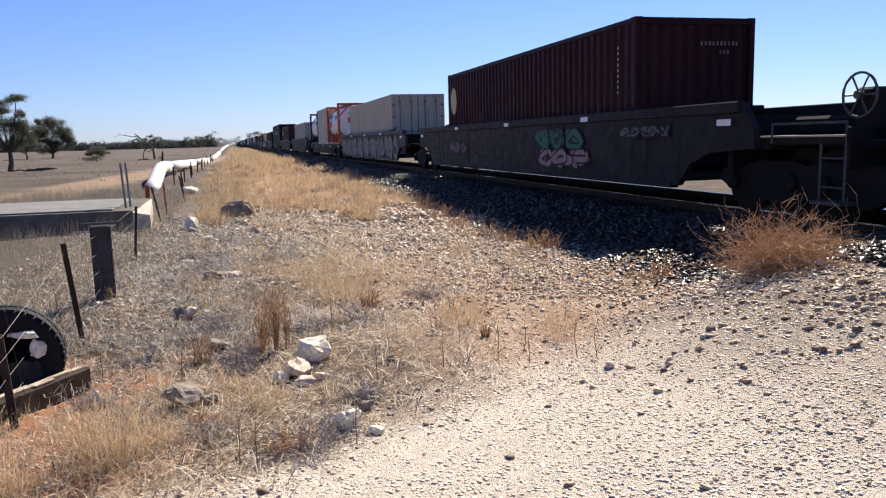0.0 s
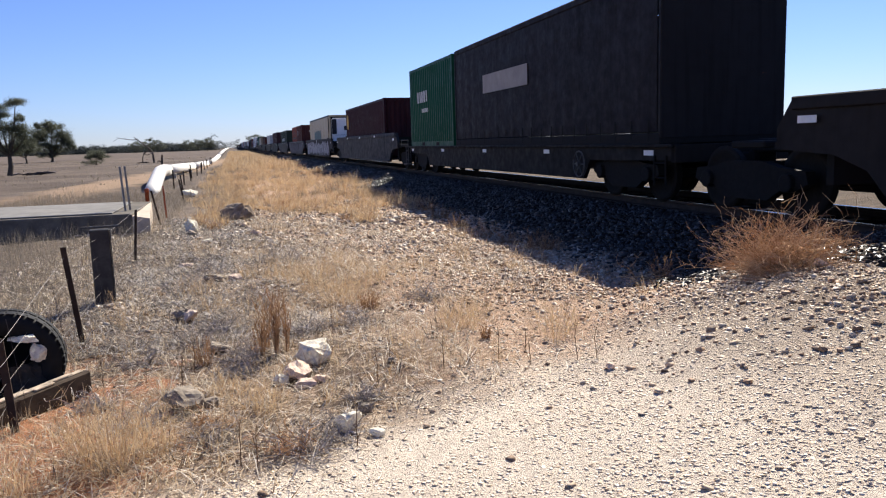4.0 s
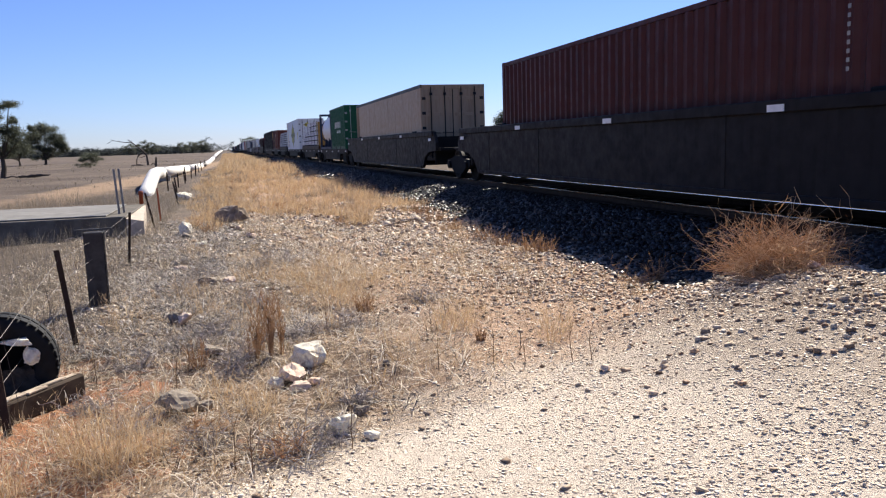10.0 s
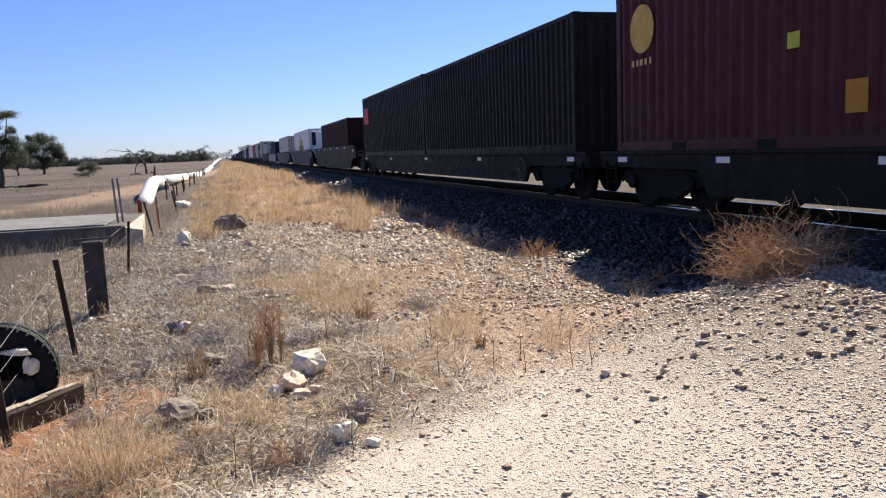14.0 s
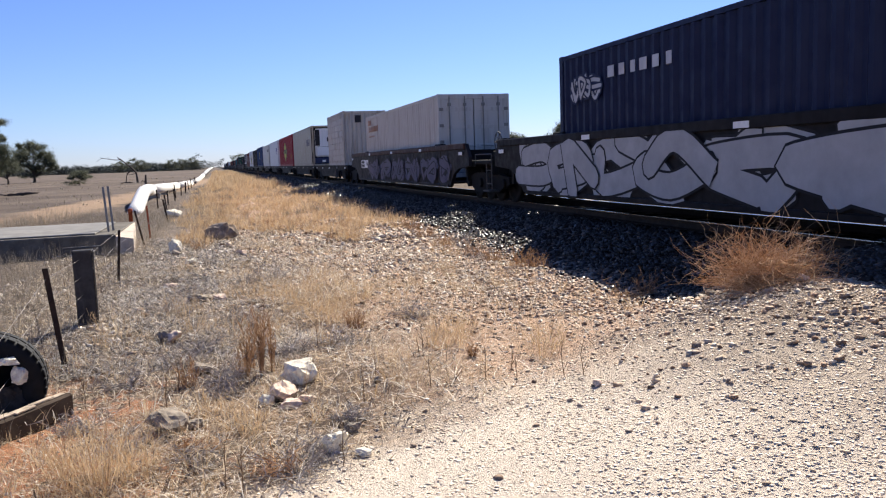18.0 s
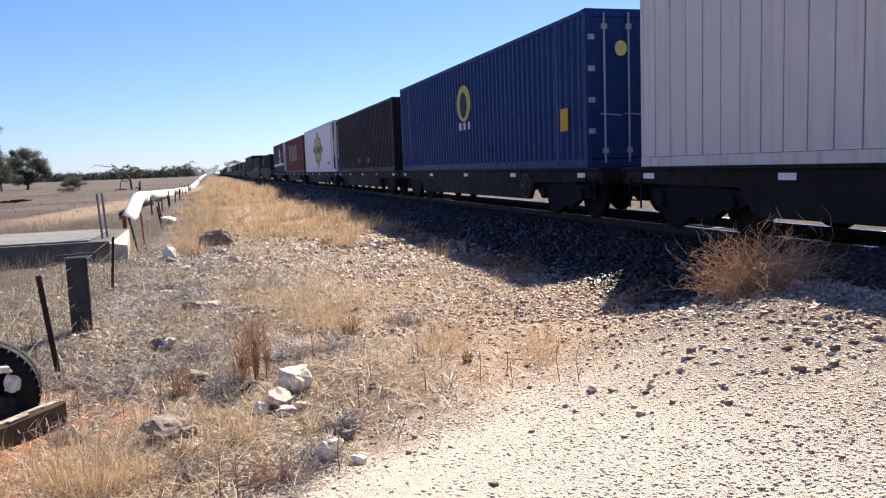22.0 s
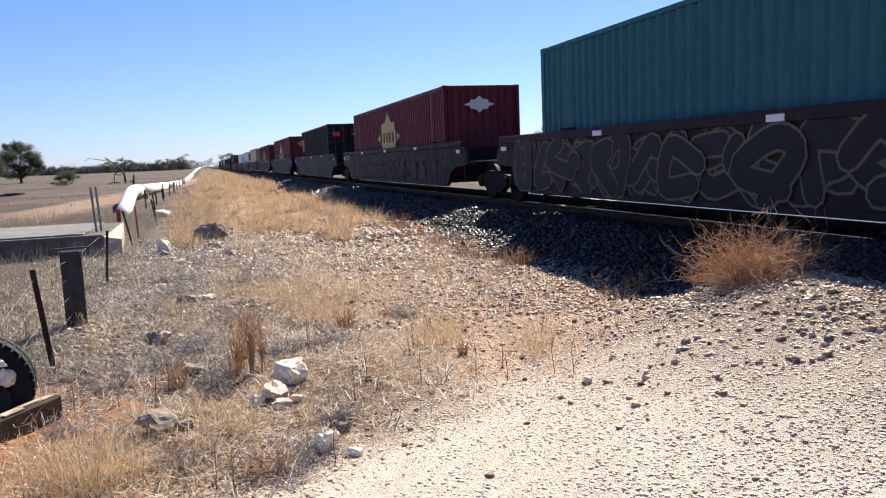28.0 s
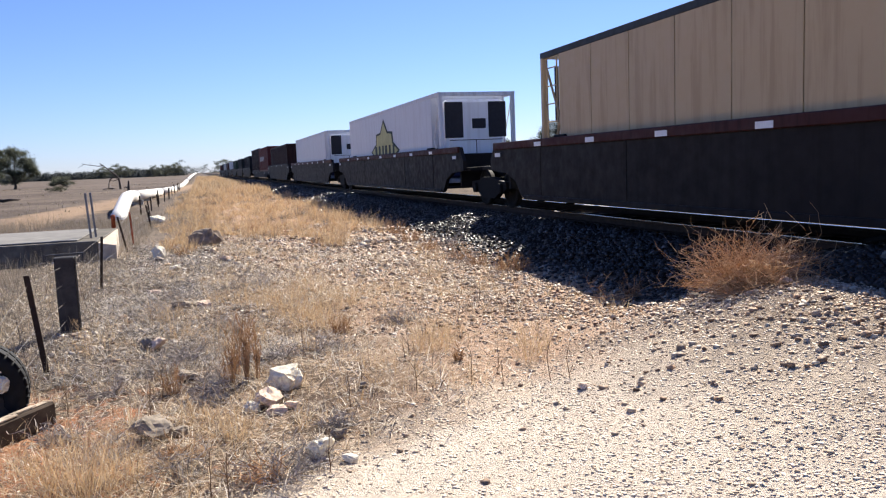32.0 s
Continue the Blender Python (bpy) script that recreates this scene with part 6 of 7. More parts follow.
def clumps(name, n, xr, yr, hr, rr, k, w, keep, material, label, near=0.5, lean=0.5):
    """Many small clumps of bent stems, each from one root, as one cover."""
    cx = DICE.uniform(*xr, n)
    cy = yr[0] + (yr[1] - yr[0]) * DICE.uniform(0, 1, n) ** (1 + near)
    ok = keep(cx, cy)
    cx, cy = cx[ok], cy[ok]
    m = len(cx)
    ch, cr = DICE.uniform(*hr, m) * (0.7 + 0.6 * DICE.uniform(0, 1, m) ** 2), DICE.uniform(*rr, m)
    x, y, h, r = (np.repeat(v, k) for v in (cx, cy, ch, cr))
    a, q = DICE.uniform(0, 6.28, m * k), np.sqrt(DICE.uniform(0, 1, m * k))
    px, py = x + np.cos(a) * q * r * 0.55, y + np.sin(a) * q * r * 0.55
    ln = np.clip(np.abs(DICE.normal(0.12, lean * 0.6, m * k)) + lean * q, 0, 1.25)
    co, f = blades(px, py, ground_z(px, py) - 0.01, h * DICE.uniform(0.3, 1.2, m * k), w * (0.6 + 0.03 * y), ln, 0.5, a + DICE.normal(0, 0.7, m * k))
    return tagged(new(name, raw_mesh(name, co, f, material)), label, "dry grass", kind="stuff")


def meadow(name, n, xr, yr, hr, w, lean, keep, material, label, near=0.0, patch=None):
    x = DICE.uniform(*xr, n)
    y = yr[0] + (yr[1] - yr[0]) * DICE.uniform(0, 1, n) ** (1 + near)
    ok = keep(x, y)
    if patch:
        ok &= patch_noise(x, y, patch[0], 3.3) > patch[1]
    x, y = x[ok], y[ok]
    h = DICE.uniform(*hr, len(x)) * (1 + 0.45 * np.sin(x * 2.3 + 1.7 * np.sin(y * 0.9)) * np.sin(y * 1.1 + x))
    co, f = blades(x, y, ground_z(x, y) - (0.0 if lean > 1 else 0.01), h, w * (0.6 + 0.02 * y) if near else np.full(len(x), w), DICE.uniform(0.85, 1.5, len(x)) if lean > 1 else np.abs(DICE.normal(0, lean, len(x))))
    return tagged(new(name, raw_mesh(name, co, f, material)), label, "dry grass", kind="stuff")


def verge(x, y):
    # tall grass between the fence and the ballast, with a ragged near edge
    edge = 17.8 + 1.4 * np.sin(x * 1.9) + 0.8 * np.sin(x * 4.3)
    return (y > edge + DICE.exponential(0.5, len(x)) - 0.5) & (x > -0.9 - 0.006 * y + 0.3 * np.sin(y * 0.7)) & (x < 4.7 + 0.4 * np.sin(y * 0.45))


def golden(x, y):
    return verge(x, y) & (fuzz(x, y, 1.5, 11) + 0.5 * fuzz(x, y, 0.6, 12) > -0.45)


def bare(x, y):
    # grey weedy strip along the fence and gaps in the golden grass
    return verge(x, y) & ((x < 0.2 + 0.5 * np.sin(y * 0.5)) & (y > 21) | (fuzz(x, y, 1.5, 11) + 0.5 * fuzz(x, y, 0.6, 12) < -0.1))


clumps("tall_dry_grass", 1500, (-1.6, 5.0), (15.5, 62.0), (0.22, 0.48), (0.15, 0.42), 46, 0.0062, golden, GOLD, "tall golden dry grass beside the track", 0.7, 0.55)
clumps("brown_weeds", 620, (-1.4, 5.0), (16.0, 60.0), (0.14, 0.36), (0.12, 0.35), 40, 0.007, bare, BRUSH, "grey-brown weeds among the golden grass", 0.6, 0.6)
clumps("russet_undergrowth", 260, (-0.9, 4.8), (16.0, 45.0), (0.12, 0.3), (0.1, 0.3), 36, 0.007, verge, RUSSET, "russet dead weeds under the golden grass", 0.6, 0.6)
meadow("far_dry_grass", 13000, (-0.7, 5.0), (55.0, 260.0), (0.3, 0.6), 0.02, 0.35, lambda x, y: x < 4.7, GOLD, "golden dry grass along the far track", 0.6)
meadow("short_dry_grass", 12000, (-2.0, 4.6), (7.0, 19.0), (0.04, 0.2), 0.004, 0.95, lambda x, y: x > 0.2 + DICE.normal(0, 0.4, len(x)), GOLD, "sparse short golden grass on stony ground", 0.3, (0.55, 0.08))
meadow("short_straw_stems", 11000, (-2.0, 2.8), (3.5, 12.0), (0.05, 0.24), 0.003, 0.7, lambda x, y: (ramp_side(x, y) < -0.15) & in_view(x, y), GOLD, "thin short golden stems on stony ground", 0.7, (1.4, -0.05))
meadow("fence_weeds", 40000, (-7.0, -1.3), (4.6, 30.0), (0.1, 0.42), 0.0045, 0.9, lambda x, y: (x > -0.3 * y - 0.3) & ~((x > -6.6) & (x < -1.7) & (y > 15.2) & (y < 19.3)), BRUSH, "grey-brown dry weeds along the fence", 0.4)
meadow("straw_litter", 46000, (-2.8, 3.6), (3.0, 17.0), (0.05, 0.2), 0.0095, 1.6, lambda x, y: (ramp_side(x, y) < DICE.normal(0, 0.2, len(x))) & in_view(x, y) & (DICE.uniform(0, 1, len(x)) < 1.05 - 0.28 * np.maximum(x, 0)), STRAW, "pale straw and twigs lying on the ground", 0.8)
meadow("dry_litter", 24000, (-1.6, 4.2), (9.0, 19.5), (0.05, 0.22), 0.011, 1.6, lambda x, y: (DICE.uniform(0, 1, len(x)) < 1.1 - 0.2 * np.maximum(x, 0)) & (x > 0.5 + DICE.normal(0, 0.3, len(x))), STRAW, "flattened straw and twigs before the tall grass", 0.2)
TWIGGY = isles("brown_twigs", [(0.06, 0.045, 0.034), (0.16, 0.115, 0.08), (0.34, 0.26, 0.19), (0.1, 0.075, 0.055), (0.55, 0.47, 0.38)], 0.6, 40.0, 0.3)
clumps("small_dry_weeds", 900, (-2.6, 3.6), (3.3, 17.0), (0.08, 0.22), (0.05, 0.16), 22, 0.0062, lambda x, y: (ramp_side(x, y) < -0.2) & in_view(x, y) & (fuzz(x, y, 1.1, 21) > -0.25), STRAW, "small pale dry weeds on stony ground", 0.7, 0.75)
clumps("brown_twiggy_weeds", 620, (-2.6, 3.4), (3.3, 18.0), (0.07, 0.22), (0.06, 0.2), 20, 0.0062, lambda x, y: (ramp_side(x, y) < -0.25) & in_view(x, y) & (fuzz(x, y, 1.3, 23) > -0.1), TWIGGY, "brown twiggy dead weeds on stony ground", 0.6, 0.85)
clumps("golden_weeds", 420, (0.2, 4.4), (5.2, 18.0), (0.1, 0.28), (0.06, 0.2), 26, 0.0036, lambda x, y: (ramp_side(x, y) < -0.4) & in_view(x, y) & (fuzz(x, y, 1.4, 25) > 0.1), GOLD, "short golden weeds on stony ground", 0.5, 0.65)
GREY_LITTER = leafy(isles("grey_litter", [(0.07, 0.06, 0.054), (0.34, 0.3, 0.27), (0.84, 0.78, 0.71), (0.15, 0.125, 0.11), (0.05, 0.042, 0.037), (0.6, 0.52, 0.43)], 0.5, 40.0, 0.3))
meadow("grey_litter", 26000, (-1.5, 1.2), (6.5, 18.5), (0.04, 0.2), 0.012, 1.6, lambda x, y: x < 0.5 + DICE.normal(0, 0.35, len(x)), GREY_LITTER, "grey dead litter beside the fence", 0.3)
stones("fence_stones", 5000, (-1.5, 1.0), (7.5, 18.0), (0.006, 0.035), lambda x, y: x < 0.6 + DICE.normal(0, 0.3, len(x)), MIXED_STONE, "pale stones in grey litter beside the fence", 0.6, 0.2, True, 3.0)
meadow("field_grass", 9000, (-70.0, -4.0), (26.0, 150.0), (0.04, 0.16), 0.04, 0.8, lambda x, y: x > -0.34 * y - 2, BRUSH, "grazed grey-brown grass of the open field", 0.6, (0.12, 0.05))


def tuft(x, y, r, h, n, material, label, name="grass_tuft", lean=0.45, w=0.004, seeds=3):
    """Arching stems from one root, with short side shoots along their upper half."""
    a, q = DICE.uniform(0, 6.28, n), r * np.sqrt(DICE.uniform(0, 1, n))
    px, py = np.cos(a) * q * 0.5, np.sin(a) * q * 0.5
    hh = h * DICE.uniform(0.35, 1.15, n)
    ln = np.clip(np.abs(DICE.normal(0.1, lean, n)) + 1.35 * lean * q / r * DICE.uniform(0, 1, n), 0, 1.2)
    az = a + DICE.normal(0, 0.8, n)
    z = ground_z(x + px, y + py) - ground_z(x, y) - 0.01
    co, f = blades(px, py, z, hh, np.full(n, w), ln, 0.5, az)
    sets, m = [(co, f)], len(co)
    for k in range(seeds):
        u = DICE.uniform(0.4, 0.95, n)
        sx, sy = px + np.cos(az) * ln * hh * u * u, py + np.sin(az) * ln * hh * u * u
        c2, f2 = blades(sx, sy, z + hh * u * np.sqrt(np.maximum(0.05, 1 - np.minimum(ln, 0.97) ** 2)), hh * 0.22, np.full(n, w * 0.9), DICE.uniform(0.3, 1.0, n), 0.4)
        sets.append((c2, f2 + m))
        m += len(c2)
    ob = thing(name, pose(x, y, float(ground_z(x, y))), label, "dry grass", "grass tufts on the stony ground")
    part("tuft", raw_mesh(name, np.concatenate([c for c, _ in sets]), np.concatenate([g for _, g in sets]), material), material, ob)
    return ob


for x, y, r, h, n in ((1.05, 7.9, 0.4, 0.5, 300), (0.95, 8.6, 0.5, 0.46, 280), (0.7, 9.3, 0.5, 0.4, 240), (1.5, 8.9, 0.4, 0.36, 180), (1.25, 9.8, 0.5, 0.4, 200), (0.3, 9.8, 0.5, 0.3, 200), (-0.66, 4.0, 0.22, 0.42, 330), (-0.5, 4.15, 0.16, 0.34, 150), (-0.84, 4.2, 0.16, 0.3, 120), (-1.08, 3.82, 0.14, 0.3, 130), (-0.95, 4.5, 0.14, 0.26, 80), (0.06, 4.7, 0.14, 0.3, 120),
                      (1.8, 6.3, 0.3, 0.36, 220), (2.0, 6.6, 0.34, 0.3, 180), (2.45, 5.75, 0.3, 0.36, 130), (2.7, 6.1, 0.3, 0.3, 110), (0.05, 7.2, 0.3, 0.34, 130), (-0.1, 5.1, 0.18, 0.3, 100), (0.12, 4.85, 0.2, 0.24, 100), (-1.0, 7.6, 0.35, 0.3, 140), (-0.4, 8.8, 0.4, 0.3, 160), (2.2, 9.4, 0.4, 0.24, 140), (3.0, 10.6, 0.45, 0.26, 150), (3.6, 12.4, 0.4, 0.3, 180), (0.2, 11.5, 0.5, 0.28, 180), (-0.6, 12.6, 0.4, 0.26, 140), (0.4, 7.3, 0.3, 0.26, 90), (-0.3, 7.9, 0.3, 0.26, 90), (0.9, 5.0, 0.12, 0.16, 40), (0.45, 4.75, 0.14, 0.2, 50)):
    tuft(x, y, r * 1.1, h, int(n * 0.6), GOLD, "golden dry grass tuft on stony ground", w=0.0032, lean=0.6)
for x, y, r, h, n in ((0.13, 5.92, 0.035, 0.5, 20), (0.235, 5.9, 0.035, 0.54, 24), (0.32, 5.98, 0.03, 0.5, 18), (0.18, 6.1, 0.035, 0.44, 14), (0.12, 6.05, 0.12, 0.26, 30), (1.22, 7.45, 0.14, 0.2, 90), (1.9, 5.85, 0.07, 0.12, 50), (-0.3, 5.9, 0.12, 0.24, 40), (4.55, 7.6, 0.14, 0.3, 50)):
    tuft(x, y, r, h, n, RUSSET, "russet dead weed with narrow seed heads" if r < 0.06 else "russet dead weed standing on stony ground", "dead_weed", 0.06 if r < 0.06 else 0.3, 0.006, 7 if r < 0.06 else 3)


for x, y, r, h in ((3.9, 13.6, 0.3, 0.3), (4.05, 12.2, 0.3, 0.28), (4.1, 11.4, 0.26, 0.26), (4.2, 10.4, 0.3, 0.3), (4.3, 10.1, 0.24, 0.26), (4.1, 15.6, 0.35, 0.34), (4.3, 17.6, 0.4, 0.36)):
    tuft(x, y, r, h, 110, RUSSET, "russet dead weed at the foot of the ballast", "dead_weed", 0.6, 0.006, 3)


def stalk(x, y, h, seed):
    """A bare dry stalk with a few side shoots."""
    r = random.Random(seed)
    s = Shape()
    p, pts = Vector((0, 0, -0.02)), []
    for k in range(5):
        pts.append(tuple(p))
        p = p + Vector((r.uniform(-0.15, 0.15), r.uniform(-0.15, 0.15), 1)) * h / 5
    s.tube(pts, 0.0035, 4, 0.002)
    for k in range(5):
        q = Vector(pts[r.randint(1, 4)])
        s.tube([q, q + Vector((r.uniform(-0.3, 0.3), r.uniform(-0.3, 0.3), r.uniform(0.2, 0.5))) * h * 0.5], 0.002, 3, 0.0012)
    return thing("dry_stalk", pose(x, y, float(ground_z(x, y))), "thin bare dry weed stalk on stony ground", "dry weed", "dry stalks on the ground", "", s, RUSSET_BARK)


RUSSET_BARK = plain("dry_stalk_brown", (0.2, 0.13, 0.08), 0.9, 0, 0.3)
for k, (x, y, h) in enumerate(((0.02, 3.75, 0.34), (-0.05, 3.85, 0.3), (0.55, 3.98, 0.3), (0.85, 4.95, 0.28), (1.32, 5.0, 0.32), (1.75, 5.1, 0.34), (1.95, 5.0, 0.22), (2.05, 5.35, 0.3), (2.3, 4.95, 0.34), (2.42, 4.9, 0.28), (-0.42, 5.35, 0.34), (-0.36, 5.75, 0.3), (1.55, 6.1, 0.3), (1.0, 5.3, 0.24), (-0.95, 5.6, 0.3), (2.75, 6.2, 0.26), (0.75, 6.6, 0.26))):
    stalk(x, y, h, k)


def tangle(name, x, y, z, rx, rz, n, material, label, seed, thick=0.006, up=0.5):
    """A dry bush: a tangle of curved stems from one root."""
    r = random.Random(seed)
    s, pieces = Shape(), []
    marks = {n - 1} | (set(range(29, n, 30)) if n > 200 else set())
    for k in range(n):
        a = r.uniform(0, 6.28) if n < 200 else 6.28 * (k // 30) / (n // 30) + r.uniform(-0.9, 0.9)
        lift = r.uniform(0.15, 1.15)
        way = Vector((math.cos(a), math.sin(a), lift * rz / rx))
        p = Vector((r.uniform(-0.3, 0.3) * rx, r.uniform(-0.3, 0.3) * rx, 0.0))
        pts, count = [], 7
        run = rx * r.uniform(0.55, 1.1) / count * (1.05 if lift > 0.7 else 1)
        for i in range(count + 1):
            pts.append(p.copy())
            way = (way + Vector((r.gauss(0, 0.42), r.gauss(0, 0.42), r.gauss(-0.03, 0.34) - 0.1 * i / count))).normalized()
            p = p + way * run * 1.15
            p.z = min(max(p.z, 0.01), rz * 1.25)
        s.tube(pts, thick * r.uniform(0.55, 1.2), 3, thick * 0.4)
        for j in range(3):
            q = pts[r.randint(2, count)]
            u = Vector((r.uniform(-1, 1), r.uniform(-1, 1), r.uniform(-0.4, 1))) * rx * 0.14
            s.tube([q, q + u, q + u * 1.7 + Vector((r.uniform(-1, 1), r.uniform(-1, 1), r.uniform(-0.3, 1))) * rx * 0.1], thick * 0.55, 3, thick * 0.3)
        if k in marks:
            pieces.append(s)
            s = Shape()
    ob = thing(name, pose(x, y, z), label, "dry bush", "dry bushes by the ballast")
    for q in pieces:
        tagged(part("tangle", q, material, ob), kind="stuff")
    return ob


TWIGS = isles("grey_dead_twigs", [(0.22, 0.19, 0.165), (0.42, 0.37, 0.32), (0.64, 0.58, 0.52), (0.32, 0.27, 0.22)])
STEMS = isles("tumbleweed_stems", [(0.24, 0.125, 0.06), (0.58, 0.34, 0.17), (0.8, 0.58, 0.36), (0.42, 0.23, 0.115), (0.7, 0.55, 0.38)])
tangle("tumbleweed", 4.5, 5.56, float(ground_z(4.5, 5.56)) - 0.03, 0.6, 0.56, 680, STEMS, "large tangled tan tumbleweed on the ballast edge", 2, 0.0036)
tangle("dry_bush", 4.4, 7.7, float(ground_z(4.4, 7.7)), 0.4, 0.34, 14, STEMS, "small pale leafless bush at the ballast foot", 5, 0.006)
tangle("dry_bush", 4.0, 11.8, float(ground_z(4.0, 11.8)), 0.5, 0.36, 18, TWIGS, "small grey leafless bush at the ballast foot", 6, 0.008)
tangle("dry_bush", 4.4, 14.0, float(ground_z(4.4, 14.0)), 0.4, 0.3, 16, TWIGS, "small grey leafless bush at the ballast foot", 7, 0.008)
tangle("dry_bush", 0.2, 3.98, float(ground_z(0.2, 3.98)), 0.22, 0.1, 40, STEMS, "flattened grey dead bush at the gravel edge", 8, 0.005)
tangle("dry_bush", -0.25, 4.45, float(ground_z(-0.25, 4.45)), 0.2, 0.1, 30, STEMS, "flattened grey dead bush near a rock", 9, 0.004)
tangle("dry_bush", 5.5, 6.1, float(ground_z(5.5, 6.1)), 0.3, 0.35, 40, RUSSET, "small brown-green bush beside the tumbleweed", 10, 0.006)


for k, (x, y, r, h) in enumerate(((-0.2, 4.3, 0.26, 0.1), (0.28, 3.95, 0.3, 0.12), (0.45, 4.15, 0.2, 0.08), (-0.05, 5.6, 0.26, 0.14), (0.0, 6.0, 0.3, 0.16), (-0.3, 6.5, 0.3, 0.14), (-0.75, 6.1, 0.3, 0.12), (-0.2, 7.0, 0.3, 0.14), (0.5, 6.5, 0.3, 0.1), (-0.9, 5.2, 0.25, 0.1), (0.2, 8.1, 0.35, 0.14), (-0.6, 9.0, 0.4, 0.16), (0.7, 4.7, 0.16, 0.06), (0.95, 6.7, 0.3, 0.1), (-0.3, 10.4, 0.4, 0.16), (0.6, 10.9, 0.5, 0.16), (-0.62, 4.6, 0.2, 0.1), (1.9, 7.6, 0.3, 0.12))):
    tangle("dead_twigs", x, y, float(ground_z(x, y)), r, h, 48, TWIGS, "flattened tangle of grey dead twigs", 40 + k, 0.0046)


# ---- rocks ----
def rock(x, y, size, flat, material, label, seed, sink=0.2):
    """An angular block: the hull of scattered points, chipped and pitted."""
    g = random.Random(seed)
    bm = bmesh.new()
    for k in range(22):
        a, q = g.uniform(0, 6.28), g.uniform(-0.75, 1)
        w = math.sqrt(max(0.0, 1 - 0.72 * q * q)) * g.uniform(0.8, 1.12)
        bm.verts.new((math.cos(a) * w * size[0], math.sin(a) * w * size[1], q * flat * g.uniform(0.75, 1.1)))
    hull = bmesh.ops.convex_hull(bm, input=bm.verts)
    bmesh.ops.delete(bm, geom=list({v for v in hull["geom_interior"] + hull["geom_unused"] if isinstance(v, bmesh.types.BMVert)}), context="VERTS")
    bmesh.ops.subdivide_edges(bm, edges=bm.edges[:], cuts=3, use_grid_fill=True)
    r = max(size)
    for v in bm.verts:
        p = v.co / r
        w = Vector((seed, seed * 0.7, 0))
        v.co *= 1 + 0.2 * noise.noise(p * 2.2 + w) + 0.15 * noise.noise(p * 4.5 + w) + 0.08 * noise.noise(p * 10 + w)
    me = bpy.data.meshes.new("rock")
    bm.to_mesh(me)
    bm.free()
    me.materials.append(material)
    ob = new("rock", me)
    ob.matrix_basis = pose(x, y, float(ground_z(x, y)) + flat * (1 - 2 * sink), 0, 0, seed * 41)
    return tagged(ob, label, "rock", "rocks on the ground")


LIMESTONE = plain("pale_limestone", (0.86, 0.75, 0.6), 0.95, 0, 0.3, 30, 0.8)
PINKSTONE = plain("pinkish_limestone", (0.74, 0.57, 0.44), 0.95, 0, 0.3, 30, 0.8)
SHADESTONE = plain("shaded_stone", (0.05, 0.042, 0.035), 0.95, 0, 0.4, 22, 0.8)
GREYSTONE = plain("lichen_grey_stone", (0.31, 0.26, 0.205), 0.95, 0, 0.6, 22, 0.9)
for x, y, sx, sy, h, m, label in ((0.5, 5.6, 0.15, 0.12, 0.105, LIMESTONE, "white limestone lump"), (0.34, 5.35, 0.12, 0.1, 0.07, PINKSTONE, "pinkish white limestone lump"), (0.38, 5.12, 0.08, 0.06, 0.04, PINKSTONE, "small pinkish limestone lump"), (0.24, 5.25, 0.06, 0.05, 0.05, LIMESTONE, "small white limestone lump"), (0.5, 5.2, 0.06, 0.05, 0.035, PINKSTONE, "small pinkish stone"), (0.55, 4.22, 0.095, 0.08, 0.078, LIMESTONE, "white rounded limestone lump"), (0.69, 4.5, 0.06, 0.05, 0.045, GREYSTONE, "small grey stone"), (0.68, 4.1, 0.05, 0.04, 0.03, LIMESTONE, "small white stone"), (-0.39, 4.82, 0.15, 0.12, 0.105, GREYSTONE, "lichen-grey boulder in dry grass"), (-0.24, 4.84, 0.07, 0.07, 0.05, GREYSTONE, "grey stone in dry grass"), (-0.84, 15.8, 0.14, 0.12, 0.17, LIMESTONE, "pale upright stone"), (-0.8, 15.2, 0.12, 0.1, 0.07, GREYSTONE, "grey stone"), (-0.46, 7.45, 0.09, 0.08, 0.075, PINKSTONE, "pale stone among straw"), (-0.55, 7.5, 0.1, 0.08, 0.08, GREYSTONE, "grey stone among straw"), (-0.28, 9.5, 0.2, 0.14, 0.08, GREYSTONE, "flat grey stone"), (-0.05, 9.6, 0.1, 0.08, 0.05, PINKSTONE, "flat pinkish stone"), (-0.22, 6.2, 0.1, 0.08, 0.06, GREYSTONE, "grey stone in straw"), (-1.43, 27.5, 0.4, 0.3, 0.16, LIMESTONE, "pale flat stone by the fence"), (1.0, 5.25, 0.035, 0.03, 0.03, GREYSTONE, "dark pebble"), (2.32, 4.5, 0.045, 0.035, 0.03, PINKSTONE, "tan pebble"), (4.55, 5.2, 0.07, 0.05, 0.05, PINKSTONE, "tan ballast lump"), (4.25, 6.0, 0.06, 0.05, 0.04, GREYSTONE, "grey ballast lump"), (6.1, 5.6, 0.09, 0.07, 0.07, GREYSTONE, "grey ballast lump"), (0.35, 14.5, 0.12, 0.1, 0.06, PINKSTONE, "pinkish stone"), (-0.5, 13.4, 0.12, 0.09, 0.06, LIMESTONE, "pale stone"), (-0.7, 11.2, 0.1, 0.08, 0.05, PINKSTONE, "pale stone")):
    rock(x, y, (sx, sy), h, m, label + (" on stony ground" if len(label.split()) < 4 else ""), int(x * 100) % 17 + y)
CHARWOOD = plain("charred_wood", (0.3, 0.235, 0.18), 0.95, 0, 0.5, 10, 0.8)
log = rock(0.05, 17.9, (0.42, 0.24), 0.24, CHARWOOD, "charred grey stump lying in the grass", 5.0)
log.name = "tree_stump"
tagged(log, "", "stump")


